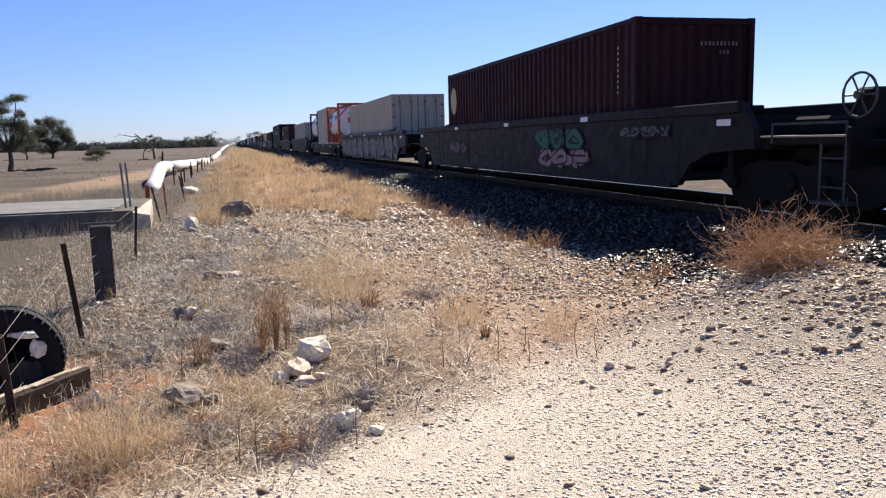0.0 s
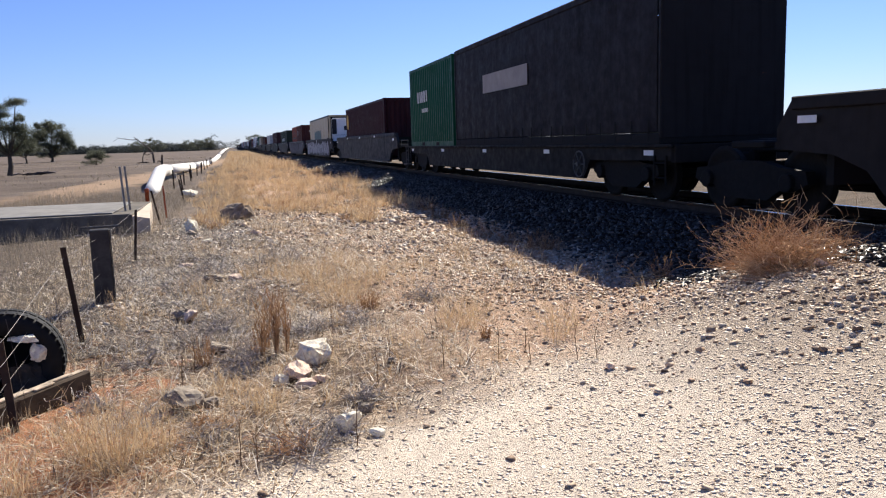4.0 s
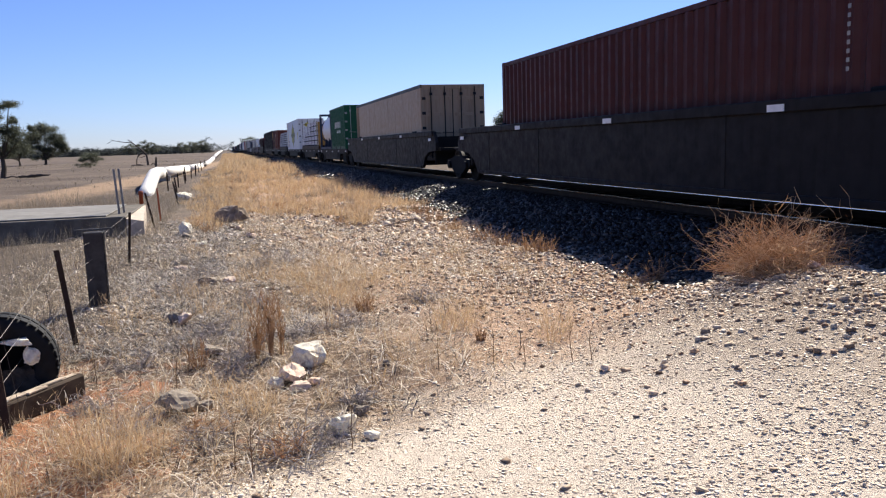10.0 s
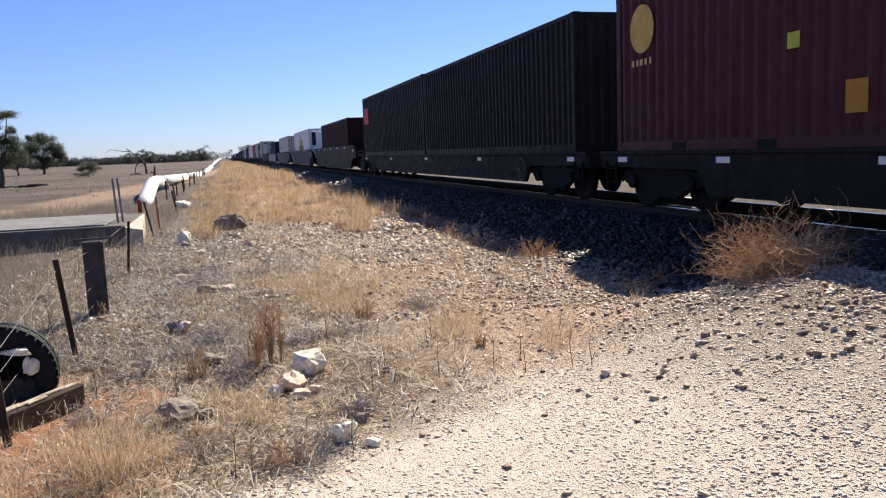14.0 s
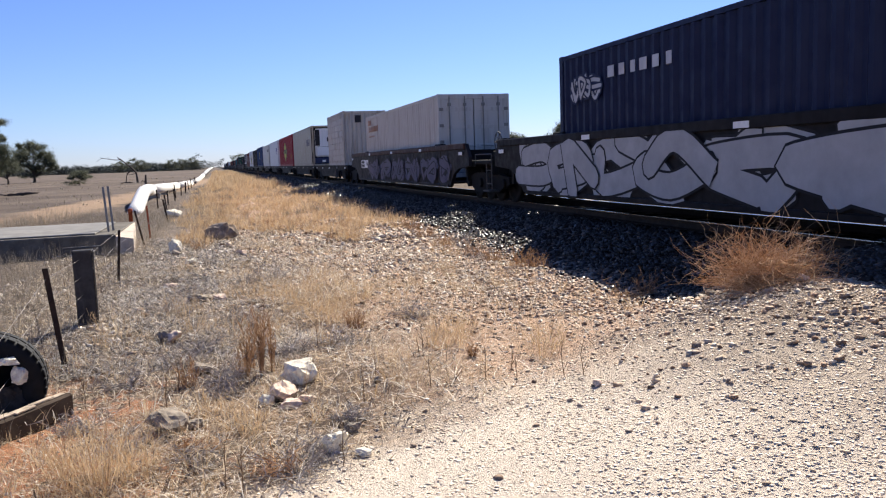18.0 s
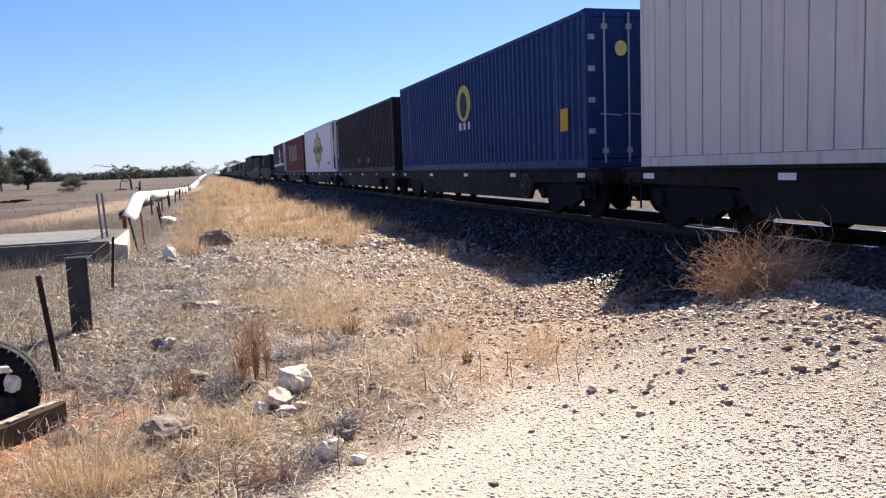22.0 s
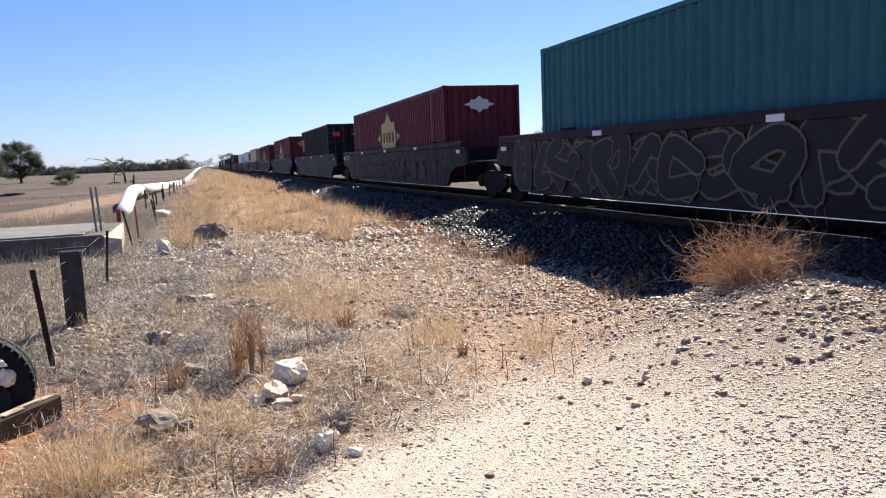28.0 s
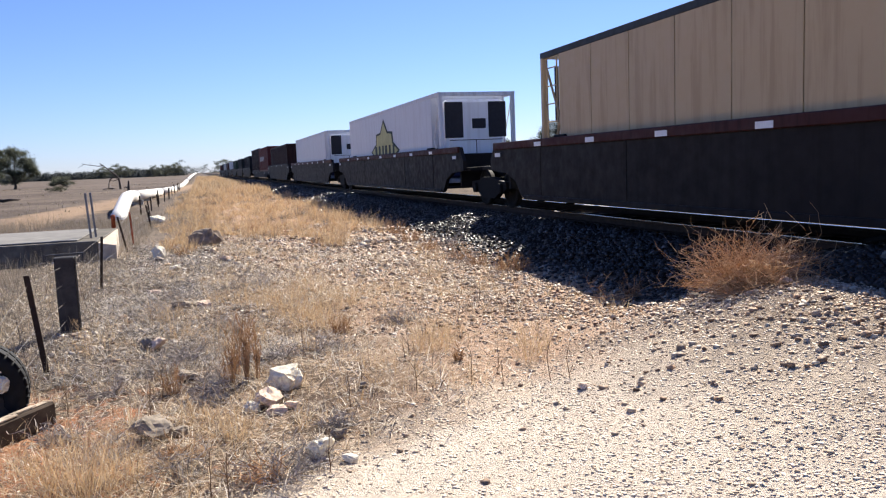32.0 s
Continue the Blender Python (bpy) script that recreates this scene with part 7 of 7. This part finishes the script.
# ---- tyre, timber and the fence ----
tyre = thing("tyre", pose(-1.5, 5.5, 0.25, 0, 0, 7), "old black rubber tyre standing on the ground", "tyre")
prof = [(0.2, -0.09), (0.22, -0.115), (0.29, -0.125), (0.325, -0.11), (0.34, -0.085), (0.342, -0.06), (0.332, -0.055), (0.332, -0.045), (0.342, -0.04), (0.343, 0.0), (0.333, 0.005), (0.333, 0.015), (0.342, 0.02), (0.342, 0.07), (0.325, 0.11), (0.29, 0.125), (0.22, 0.115), (0.2, 0.09), (0.215, 0.06), (0.3, 0.06), (0.3, -0.06), (0.215, -0.06), (0.2, -0.09)]
seg = 40
ty = Shape()
ty.add([(r * math.cos(2 * math.pi * k / seg), h, r * math.sin(2 * math.pi * k / seg)) for r, h in prof for k in range(seg)], [(j * seg + k, (j + 1) * seg + k, (j + 1) * seg + (k + 1) % seg, j * seg + (k + 1) % seg) for j in range(len(prof) - 1) for k in range(seg)])
casing = ty.mesh("casing", RUBBER, True)
part("casing", casing, RUBBER, tyre)
for k in range(36):
    a = k * math.pi / 18
    for h in (-0.075, 0.045):
        part("tread_block", kept("tread_block", lambda: Shape().box(0.336, 0.346, -0.03, 0.03, -0.024, 0.024, 0.003), RUBBER), RUBBER, tyre, "", pose(0, h, 0, 0, -math.degrees(a), 0))
behind = copy_thing(tyre, tyre.matrix_basis @ pose(-0.02, 0.25, -0.05, 0, 0, 3))
tagged(behind, "second old black rubber tyre behind the first")
# added disc, no known rim: it keeps the inside of the tyres dark
part("wheel_rim", Shape().lathe([(0.03, -0.02), (0.14, -0.03), (0.2, 0.02), (0.215, 0.06), (0.2, 0.065), (0.1, 0.03), (0.03, 0.03)], 1, (0, 0, 0), 24), GREASE, behind, "added dark disc that closes the tyre hole", None, True)
# broken stone: near-black body for its shade, pale shards for the sunlit tops
rock(-1.36, 5.46, (0.17, 0.1), 0.19, SHADESTONE, "stone inside the tyre coloured dark as its shaded body", 9.5)
rock(-1.38, 5.42, (0.13, 0.06), 0.035, LIMESTONE, "broken stone shard inside the tyre coloured pale as sunlit", 3.5).location.z = 0.42
rock(-1.29, 5.4, (0.055, 0.05), 0.07, LIMESTONE, "leaning stone shard inside the tyre coloured pale as sunlit", 6.5).location.z = 0.32
# weathered timber, darkened for the shade on the beam's front
WEATHERED = plain("shaded_weathered_timber", (0.06, 0.042, 0.03), 0.9, 0, 0.45, 9, 0.5)
beam = thing("timber_beam", pose(-1.4, 5.01, float(ground_z(-1.4, 5.01)) - 0.01, 0, 0, 58), "weathered timber beam lying beside the tyre", "timber")
part("beam", Shape().box(-0.7, 0.66, -0.045, 0.045, 0.0, 0.15, 0.012), WEATHERED, beam)
# splinters on top, their pale colour standing for sunlight on it
SUNLIT_SILVER = plain("sunlit_silver_splinters", (0.42, 0.34, 0.26), 0.9, 0, 0.45, 14, 0.6)
for k in range(9):
    a = -0.68 + 0.145 * k
    part("splinter", Shape().box(a, a + random.uniform(0.12, 0.2), -0.042 + random.uniform(0, 0.03), random.uniform(0.01, 0.042), 0.152, 0.158 + random.uniform(0, 0.008), 0.002), SUNLIT_SILVER, beam, "splintered top coloured pale as sunlit")
IRON = plain("rusty_iron_post", (0.055, 0.038, 0.03), 0.85, 0.3, 0.4)
REDPOST = plain("rust_red_post", (0.33, 0.085, 0.04), 0.8, 0, 0.3)


def picket(x, y, h, lean_x, lean_y, material=IRON, thick=0.022, label="leaning rusty steel fence post"):
    """A steel post of Y section with its notches."""
    s = Shape()
    a = thick
    ring = [(-a, -0.3 * a), (a, -0.3 * a), (a, 0.15 * a), (0.25 * a, 0.2 * a), (0.2 * a, 1.3 * a), (-0.2 * a, 1.3 * a), (-0.25 * a, 0.2 * a), (-a, 0.15 * a)]
    n = len(ring)
    s.add([(u + lean_x * q * h, v + lean_y * q * h, -0.1 + (h + 0.1) * q) for q in (0, 1) for u, v in ring], [tuple(range(n - 1, -1, -1)), tuple(range(n, 2 * n))] + [(i, (i + 1) % n, n + (i + 1) % n, n + i) for i in range(n)])
    return thing("fence_post", pose(x, y, float(ground_z(x, y))), label, "fence post", "posts of the fence", "", s, material)


picket(-1.31, 4.83, 0.55, -0.1, 0.1)
picket(-1.3, 6.93, 0.82, -0.11, 0.0)
picket(-1.45, 11.86, 0.75, 0.1, 0.0, IRON, 0.018)
picket(-1.52, 17.3, 0.74, -0.21, 0.0, IRON, 0.02)
picket(-1.55, 19.06, 0.75, -0.04, 0.0, REDPOST, 0.02, "rust-red steel fence post")
picket(-1.45, 24.6, 0.72, -0.17, 0.0, IRON, 0.026)
picket(-2.37, 33.9, 0.76, -0.02, 0.0, IRON, 0.028)
picket(-1.75, 29.6, 0.7, -0.12, 0.0, IRON, 0.026)
for k in range(12):
    y = 36.5 + k * 4.1
    picket(-2.1 + 0.004 * (y - 40) + 0.1 * math.sin(k * 2.1), y, 0.66 + 0.1 * math.sin(k * 3.7), 0.1 * math.sin(k * 5.1), 0, IRON, 0.03)
red = thing("marker_post", pose(-2.0, 19.65, 0), "rust-red round marker post beside the slab", "post")
part("post", Shape().lathe([(0.05, -0.1), (0.046, 0.6), (0.055, 0.6), (0.055, 0.68), (0.02, 0.7)], 2, (0, 0, 0), 14), REDPOST, red, "", None, True)
fence = thing("wire_fence", pose(0, 0, 0), "sagging rusty wire fence between leaning posts", "fence")
WIRE = plain("grey_wire", (0.09, 0.08, 0.075), 0.5, 0.6, 0.2)
for z in (0.2, 0.38, 0.56, 0.74):
    pts = [(-1.2, 2.6, z - 0.1), (-1.36 + 0.05 * z, 4.83, z * 0.75), (-1.33 - 0.08 * z, 6.93, z), (-1.4, 9.4, z - 0.05), (-1.43 + 0.05 * z, 11.86, z), (-1.42, 13.8, z - 0.05), (-1.5, 17.3, z), (-1.55, 19.06, z), (-1.45, 24.6, z)]
    part("wire", Shape().tube(pts, 0.0017, 4), WIRE, fence)
for k in range(12):
    y = 3.2 + k * 0.62
    part("wire_stay", Shape().tube([(-1.3, y, 0.05), (-1.37, y + 0.02, 0.62)], 0.0016, 3), WIRE, fence)
box = thing("pedestal_post", pose(-1.37, 8.62, float(ground_z(-1.37, 8.62)), 0, 0, 8), "square dark grey pedestal post with a small cross arm", "post")
PEDESTAL = plain("dark_grey_pedestal", (0.058, 0.053, 0.05), 0.7, 0, 0.35)
part("column", Shape().box(-0.095, 0.095, -0.08, 0.08, -0.1, 0.77, 0.01), PEDESTAL, box)
# the column's right edge is paler, drawn as a thin added piece
part("edge_strip", Shape().box(0.097, 0.106, -0.08, 0.08, 0.0, 0.77, 0.003), STEP, box, "paler right edge of the column")
part("cross_arm", Shape().box(-0.17, 0.18, -0.012, 0.012, 0.785, 0.805).box(-0.17, -0.155, -0.012, 0.012, 0.75, 0.785).box(0.165, 0.18, -0.012, 0.012, 0.75, 0.785), STEP, box)

# ---- concrete slab, pipeline ----
slab = thing("concrete_slab", pose(-4.33, 17.6, 0), "low concrete tank roof with a grey steel lid", "concrete slab")
# stained concrete, darkened further for the shade on its front
part("slab_body", Shape().box(-2.6, 2.42, -1.8, 1.8, -0.3, 0.4, 0.02), plain("shaded_stained_concrete", (0.13, 0.115, 0.095), 0.95, 0, 0.35, 5, 0.3), slab)
part("steel_lid", Shape().box(-2.3, 2.05, -1.62, 1.62, 0.402, 0.43, 0.01), plain("dull_steel_lid", (0.2, 0.19, 0.175), 0.85, 0.0, 0.3, 3), slab, "grey steel lid")
# the slab's side towards the sun, its sunlight put into a paler colour
part("side_apron", Shape().add([(2.425, -1.8, -0.3), (2.74, -1.8, -0.3), (2.445, 1.8, -0.3), (2.425, 1.8, -0.3), (2.425, -1.8, 0.36), (2.74, -1.8, 0.3), (2.445, 1.8, 0.37), (2.425, 1.8, 0.38)], [(3, 2, 1, 0), (4, 5, 6, 7), (0, 1, 5, 4), (1, 2, 6, 5), (2, 3, 7, 6), (3, 0, 4, 7)]), plain("sunlit_concrete_side", (0.5, 0.42, 0.34), 0.95, 0, 0.2, 6), slab, "slab side coloured pale as sunlit")
for x, y in ((2.21, -0.98), (2.27, -0.73)):
    part("vent_pipe", Shape().tube([(x, y, 0.4), (x - 0.04, y, 1.29)], 0.022, 10), plain("grey_vent_pipe", (0.2, 0.2, 0.21), 0.5, 0.4), slab, "upright grey vent pipe")
PIPE_WHITE = plain("white_pipe_paint", (0.62, 0.6, 0.56), 0.55, 0, 0.08, 3, 0.1)
pipeline = thing("pipeline", pose(0, 0, 0), "large white steel water pipeline running beside the track", "pipeline")
runs = [[(-3.0, 30.6, -0.22), (-3.05, 32, 0.03), (-3.11, 34, 0.22), (-3.19, 36.5, 0.45), (-3.26, 38.5, 0.57), (-3.32, 41, 0.58), (-3.36, 44, 0.5)],
        [(-3.36, 44, 0.5), (-3.32, 50, 0.42), (-2.91, 62, 0.26)], [(-2.91, 62, 0.26), (-2.4, 80, 0.08)], [(-2.4, 80, 0.08), (-2.1, 95, 0.1), (-1.95, 106, 0.2), (-1.82, 120, 0.4)],
        [(-1.82, 120, 0.4), (-1.65, 150, 0.76), (-1.55, 190, 0.95), (-1.6, 260, 1.1), (-1.3, 420, 1.35)]]
for pts in runs:
    part("pipe_section", Shape().tube(pts, 0.29, 18), PIPE_WHITE, pipeline, "", None, True)
for x, y, z in ((-3.36, 44, 0.5), (-2.91, 62, 0.26), (-2.4, 80, 0.08), (-1.82, 120, 0.4)):
    part("pipe_collar", Shape().lathe([(0.29, -0.12), (0.31, -0.1), (0.31, 0.1), (0.29, 0.12)], 1, (x, y, z), 18), PIPE_WHITE, pipeline, "", None, True)
for k in range(6):
    y = 45.5 + k * 6
    x, z = np.interp(y, [44, 50, 62, 80], [-3.36, -3.32, -2.91, -2.43]), np.interp(y, [44, 50, 62, 80], [0.5, 0.42, 0.26, 0.08])
    part("pipe_saddle", Shape().box(x - 0.33, x + 0.33, y - 0.12, y + 0.12, -0.35, z - 0.2, 0.03), CONCRETE, pipeline)


# ---- trees ----
def leaf_cloud(centres, per, spread, size, flat=0.75):
    """Small leaves in ragged clumps round the given centres."""
    c = np.repeat(np.array(centres, float), per, 0)
    n = len(c)
    p = c + DICE.normal(0, 1, (n, 3)) * spread * [1, 1, flat] * DICE.uniform(0.35, 1, (n, 1))
    return leaves(p, size)


def leaves(p, size):
    n = len(p)
    a, b = DICE.uniform(0, 6.28, n), DICE.normal(0, 0.7, n)
    u = np.stack([np.cos(a), np.sin(a), np.sin(b)], -1) * size
    w = np.stack([-np.sin(a) * 0.5, np.cos(a) * 0.5, DICE.uniform(-0.6, 0.2, n)], -1) * size * 0.6
    co = np.stack([p - u, p + w, p + u], 1).reshape(-1, 3)
    return co, np.arange(n * 3).reshape(-1, 3)


def gum_tree(x, y, h, pads, label, leaf=0.09, dense=900, fork=0.3, lean=0.0, seed=1):
    """A forked trunk whose limbs each carry a pad of leaves; pads: (x, z, half width, half height) about the foot."""
    g = random.Random(seed)
    ob = thing("tree", pose(x, y, float(ground_z(x, y))), label, "tree", "trees in the fields")
    knee = Vector((lean * h, 0, fork * h))
    part("trunk", Shape().tube([(0, 0, -0.2), (knee.x * 0.3 + 0.02 * h, 0, knee.z * 0.5), tuple(knee)], 0.034 * h, 8, 0.022 * h), BARK, ob)
    sets, total = [], 0
    for px, pz, rx, rz in pads:
        dy = g.uniform(-0.5, 0.5) * rx
        c = Vector((px, dy, pz))
        mid = knee * 0.45 + c * 0.55 + Vector((g.uniform(-0.1, 0.1) * rx, 0, -0.25 * rz))
        part("limb", Shape().tube([tuple(knee), tuple(mid), tuple(c)], 0.014 * h, 5, 0.004 * h), BARK, ob)
        # each pad is a handful of smaller sprays with gaps between them
        k = 9
        sub = np.stack([DICE.normal(0, 0.5, k) * rx, DICE.normal(0, 0.5, k) * rx, DICE.normal(0, 0.45, k) * rz], -1) + [px, dy, pz]
        n = int(2.6 * dense * rx * rz) + 90
        pick = sub[DICE.integers(0, k, n)] + DICE.normal(0, 1, (n, 3)) * [rx * 0.26, rx * 0.26, rz * 0.28]
        co, f = leaves(pick, leaf)
        sets.append((co, f + total))
        total += len(co)
    part("crown", raw_mesh("crown", np.concatenate([c for c, _ in sets]), np.concatenate([f for _, f in sets]), OLIVE), OLIVE, ob, "ragged grey-green crown")
    return ob


gum_tree(-16.2, 65.0, 6.3, ((1.0, 5.45, 1.0, 0.34), (-0.3, 4.65, 0.85, 0.4), (1.05, 4.2, 0.45, 0.35), (0.3, 3.6, 0.6, 0.42), (-0.3, 2.85, 1.2, 0.85), (1.4, 3.0, 0.85, 0.55), (0.4, 2.15, 1.0, 0.45), (-1.75, 3.3, 1.2, 0.9), (-1.6, 4.6, 0.8, 0.5)), "tall gum tree with layered ragged leaf pads", 0.085, 2600, 0.22, 0.02, 1)
gum_tree(-30.5, 150.0, 7.6, ((-1.75, 6.5, 0.7, 0.6), (0.65, 6.2, 1.5, 1.0), (-0.75, 4.9, 2.1, 1.3), (1.4, 4.4, 1.5, 1.3), (2.5, 3.3, 1.2, 1.1), (-1.85, 3.5, 1.3, 1.1), (0.3, 2.7, 1.9, 0.85), (3.2, 2.7, 0.8, 0.8), (-0.2, 1.6, 1.5, 0.6)), "rounded dense gum tree in the open field", 0.17, 900, 0.14, 0.02, 2)
gum_tree(-31.8, 138.0, 5.0, ((-0.2, 3.6, 1.4, 1.1), (-1.5, 2.9, 1.2, 1.0), (0.9, 2.9, 1.0, 0.9), (0.2, 2.0, 1.6, 0.7), (-2.6, 2.4, 1.0, 0.8)), "low spreading gum tree in the open field", 0.16, 900, 0.18, 0.0, 3)
gum_tree(-15.7, 101.0, 1.9, ((0.35, 1.35, 1.05, 0.5), (-0.5, 1.0, 0.7, 0.4), (0.8, 0.95, 0.7, 0.35), (-0.6, 0.3, 0.85, 0.26)), "low dark shrub in the open field", 0.1, 1800, 0.2, 0.0, 4)
gum_tree(36.0, 74.0, 5.6, ((0.0, 4.6, 1.2, 0.8), (-1.2, 3.7, 1.1, 0.8), (1.2, 3.6, 1.2, 0.9), (0.2, 3.0, 1.4, 0.9), (-1.7, 2.4, 1.0, 0.8), (1.8, 2.4, 1.0, 0.8), (0.0, 1.7, 1.6, 0.7)), "rounded green gum tree beyond the track", 0.12, 1500, 0.25, 0.0, 5)
gum_tree(41.2, 72.0, 5.5, ((0.2, 4.5, 1.2, 0.8), (-1.1, 3.5, 1.1, 0.8), (1.3, 3.8, 1.1, 0.8), (0.0, 3.0, 1.4, 0.9), (-1.6, 2.3, 1.0, 0.8), (1.7, 2.5, 1.0, 0.8), (0.0, 1.6, 1.6, 0.7)), "rounded green gum tree beyond the track", 0.12, 1500, 0.25, 0.0, 6)
gum_tree(46.0, 75.0, 4.3, ((0.0, 3.5, 1.0, 0.7), (-0.9, 2.7, 0.9, 0.7), (0.9, 2.6, 1.0, 0.7), (0.1, 1.9, 1.4, 0.8), (0.0, 1.2, 1.4, 0.6)), "rounded green gum tree beyond the track", 0.12, 1500, 0.22, 0.0, 8)
gum_tree(31.0, 82.0, 5.0, ((0.0, 4.1, 1.1, 0.8), (-1.1, 3.2, 1.0, 0.8), (1.1, 3.3, 1.1, 0.8), (0.0, 2.4, 1.5, 0.9), (0.0, 1.5, 1.5, 0.6)), "rounded green gum tree beyond the track", 0.12, 1500, 0.25, 0.0, 9)
far_trees = ((-55.0, 500.0, 7.0), (-48.0, 510.0, 8.6), (-43.0, 505.0, 7.6), (-26.0, 500.0, 6.8), (-20.0, 515.0, 7.4), (-14.0, 505.0, 8.2), (14.0, 460.0, 8.6), (-98.0, 500.0, 6.4), (-150.0, 520.0, 6.6))
for k, (x, y, h) in enumerate(far_trees):
    gum_tree(x, y, h, tuple((dx * h * 0.3, h * q, h * 0.26, h * 0.13) for dx, q in ((0.0, 0.88), (-1.0, 0.7), (1.1, 0.72), (0.2, 0.55), (-1.3, 0.42), (1.3, 0.42), (0.0, 0.3))), "far rounded gum tree on the horizon", 0.34, 90, 0.25, 0.0, 20 + k)
dead = thing("dead_tree", pose(-9.35, 103.0, -0.15), "bare leaning dead tree with grey limbs", "dead tree")
part("trunk", Shape().tube([(0.05, 0, -0.2), (-0.02, 0, 0.8), (-0.08, 0, 1.45), (-0.5, 0, 1.95), (-1.2, 0, 2.6), (-2.1, 0, 3.35)], 0.15, 8, 0.05), DEADWOOD, dead)
part("limb", Shape().tube([(-1.75, 0, 3.05), (-2.3, 0.1, 3.02), (-2.95, 0, 3.12), (-3.85, 0.1, 3.3), (-4.55, 0, 2.9)], 0.06, 6, 0.015), DEADWOOD, dead)
part("limb", Shape().tube([(-0.35, 0, 1.75), (-0.8, 0, 1.55), (-1.1, 0, 1.3), (-1.25, 0, 0.9), (-1.3, 0, 0.3)], 0.09, 6, 0.06), DEADWOOD, dead)
part("limb", Shape().tube([(-0.1, 0, 1.35), (-0.7, 0.1, 1.15), (-1.1, 0.1, 1.25)], 0.05, 5, 0.03), DEADWOOD, dead)
for pts in (((-3.0, 0, 3.12), (-3.2, 0, 3.4)), ((-3.85, 0.1, 3.3), (-4.1, 0.1, 3.45)), ((-1.6, 0, 2.95), (-1.7, 0, 3.25))):
    part("twig", Shape().tube(pts, 0.022, 4, 0.01), DEADWOOD, dead)
part("fallen_limb", Shape().tube([(-1.9, 0, 0.1), (-1.0, 0.3, 0.22), (-0.5, 0, 0.12)], 0.16, 6, 0.08), DEADWOOD, dead)
snag = thing("dead_stump", pose(-6.6, 80.5, 0), "broken dead tree stump beside the dead tree", "dead tree")
part("trunk", Shape().tube([(0, 0, -0.2), (0.04, 0, 0.6), (0.08, 0, 1.1)], 0.13, 7, 0.07), DEADWOOD, snag)
part("limb", Shape().tube([(0.02, 0, 0.35), (-0.25, 0, 0.55), (-0.4, 0, 0.4)], 0.07, 5, 0.04), DEADWOOD, snag)
brush = thing("fallen_branch", pose(-14.3, 63.0, 0), "low heap of fallen dark branches in the field", "branches")
for k in range(14):
    a = random.uniform(-1.5, 1.3)
    part("branch", Shape().tube([(a - 0.5, random.uniform(-0.2, 0.2), 0.06), (a, random.uniform(-0.2, 0.2), random.uniform(0.1, 0.26)), (a + 0.6, random.uniform(-0.2, 0.2), random.uniform(0.04, 0.2))], 0.05, 5, 0.02), DEADWOOD, brush)


# horizon leaves in a blue-tinged grey that stands for haze
FARWOOD = isles("hazed_scrub_leaves", [(0.06, 0.07, 0.064), (0.08, 0.09, 0.08), (0.105, 0.115, 0.1)], 0.9)


def far_wood(name, n, xr, yr, h, label):
    x, y = DICE.uniform(*xr, n), DICE.uniform(*yr, n)
    hh = h * DICE.uniform(0.3, 1.0, n) * (0.75 + 0.9 * np.array([noise.noise(Vector((a * 0.03, 0, 1))) for a in x]))
    c = np.concatenate([np.stack([x + DICE.normal(0, 1.6, n), y, hh * q], -1) for q in (0.25, 0.5, 0.75, 0.95)])
    co, f = leaf_cloud(c, 30, 1.9, 1.0, 0.6)
    return tagged(new(name, raw_mesh(name, co, f, FARWOOD)), label, "woods", kind="stuff")


far_wood("far_woods", 1500, (-360, -12), (560, 760), 6.2, "dark line of scrub and gum trees on the horizon")
far_wood("far_woods_beyond_track", 700, (60, 900), (560, 800), 8.0, "dark line of trees on the horizon beyond the track")
far_wood("woods_by_track", 26, (-22, 40), (640, 760), 13.0, "taller trees where the track meets the horizon")

# ---- roadside sign beyond the track ----
sign = thing("road_sign", pose(39.7, 60.0, float(ground_z(39.7, 60.0)) - 0.45, 0, 0, -30), "tall roadside sign with pale and red boards", "sign")
part("pole", Shape().tube([(0, 0, -0.1), (0, 0, 4.5)], 0.09, 10), DARK, sign)
part("sign_board", Shape().box(-0.6, 0.6, -0.08, 0.08, 4.5, 5.7, 0.05), plain("grey_sign_face", (0.3, 0.3, 0.32), 0.5), sign)
part("board_panel", Shape().box(-0.46, 0.46, -0.1, -0.085, 4.62, 5.58), plain("pale_sign_panel", (0.6, 0.52, 0.5), 0.5), sign)
for z in (4.85, 5.2):
    part("lettering_bar", Shape().box(-0.34, 0.34, -0.115, -0.105, z, z + 0.12), plain("red_sign_bar", (0.32, 0.12, 0.12), 0.5), sign)
part("lower_board", Shape().box(-0.58, 0.58, -0.06, 0.06, 3.55, 4.0, 0.02), plain("red_lower_board", (0.3, 0.07, 0.07), 0.5), sign)
part("thin_board", Shape().box(-0.58, 0.58, -0.06, 0.06, 4.1, 4.3, 0.02), DARK, sign)



def motions():
    """The train runs at a nearly even speed along the track."""
    for ob, s in MOVERS:
        z = ob.location.z
        walk(ob, [(t, pose(TRACK_X, s - travel(t), z)) for t in (0, 4, 8, 12, 16, 20, 24, 28, 32)])


motions()
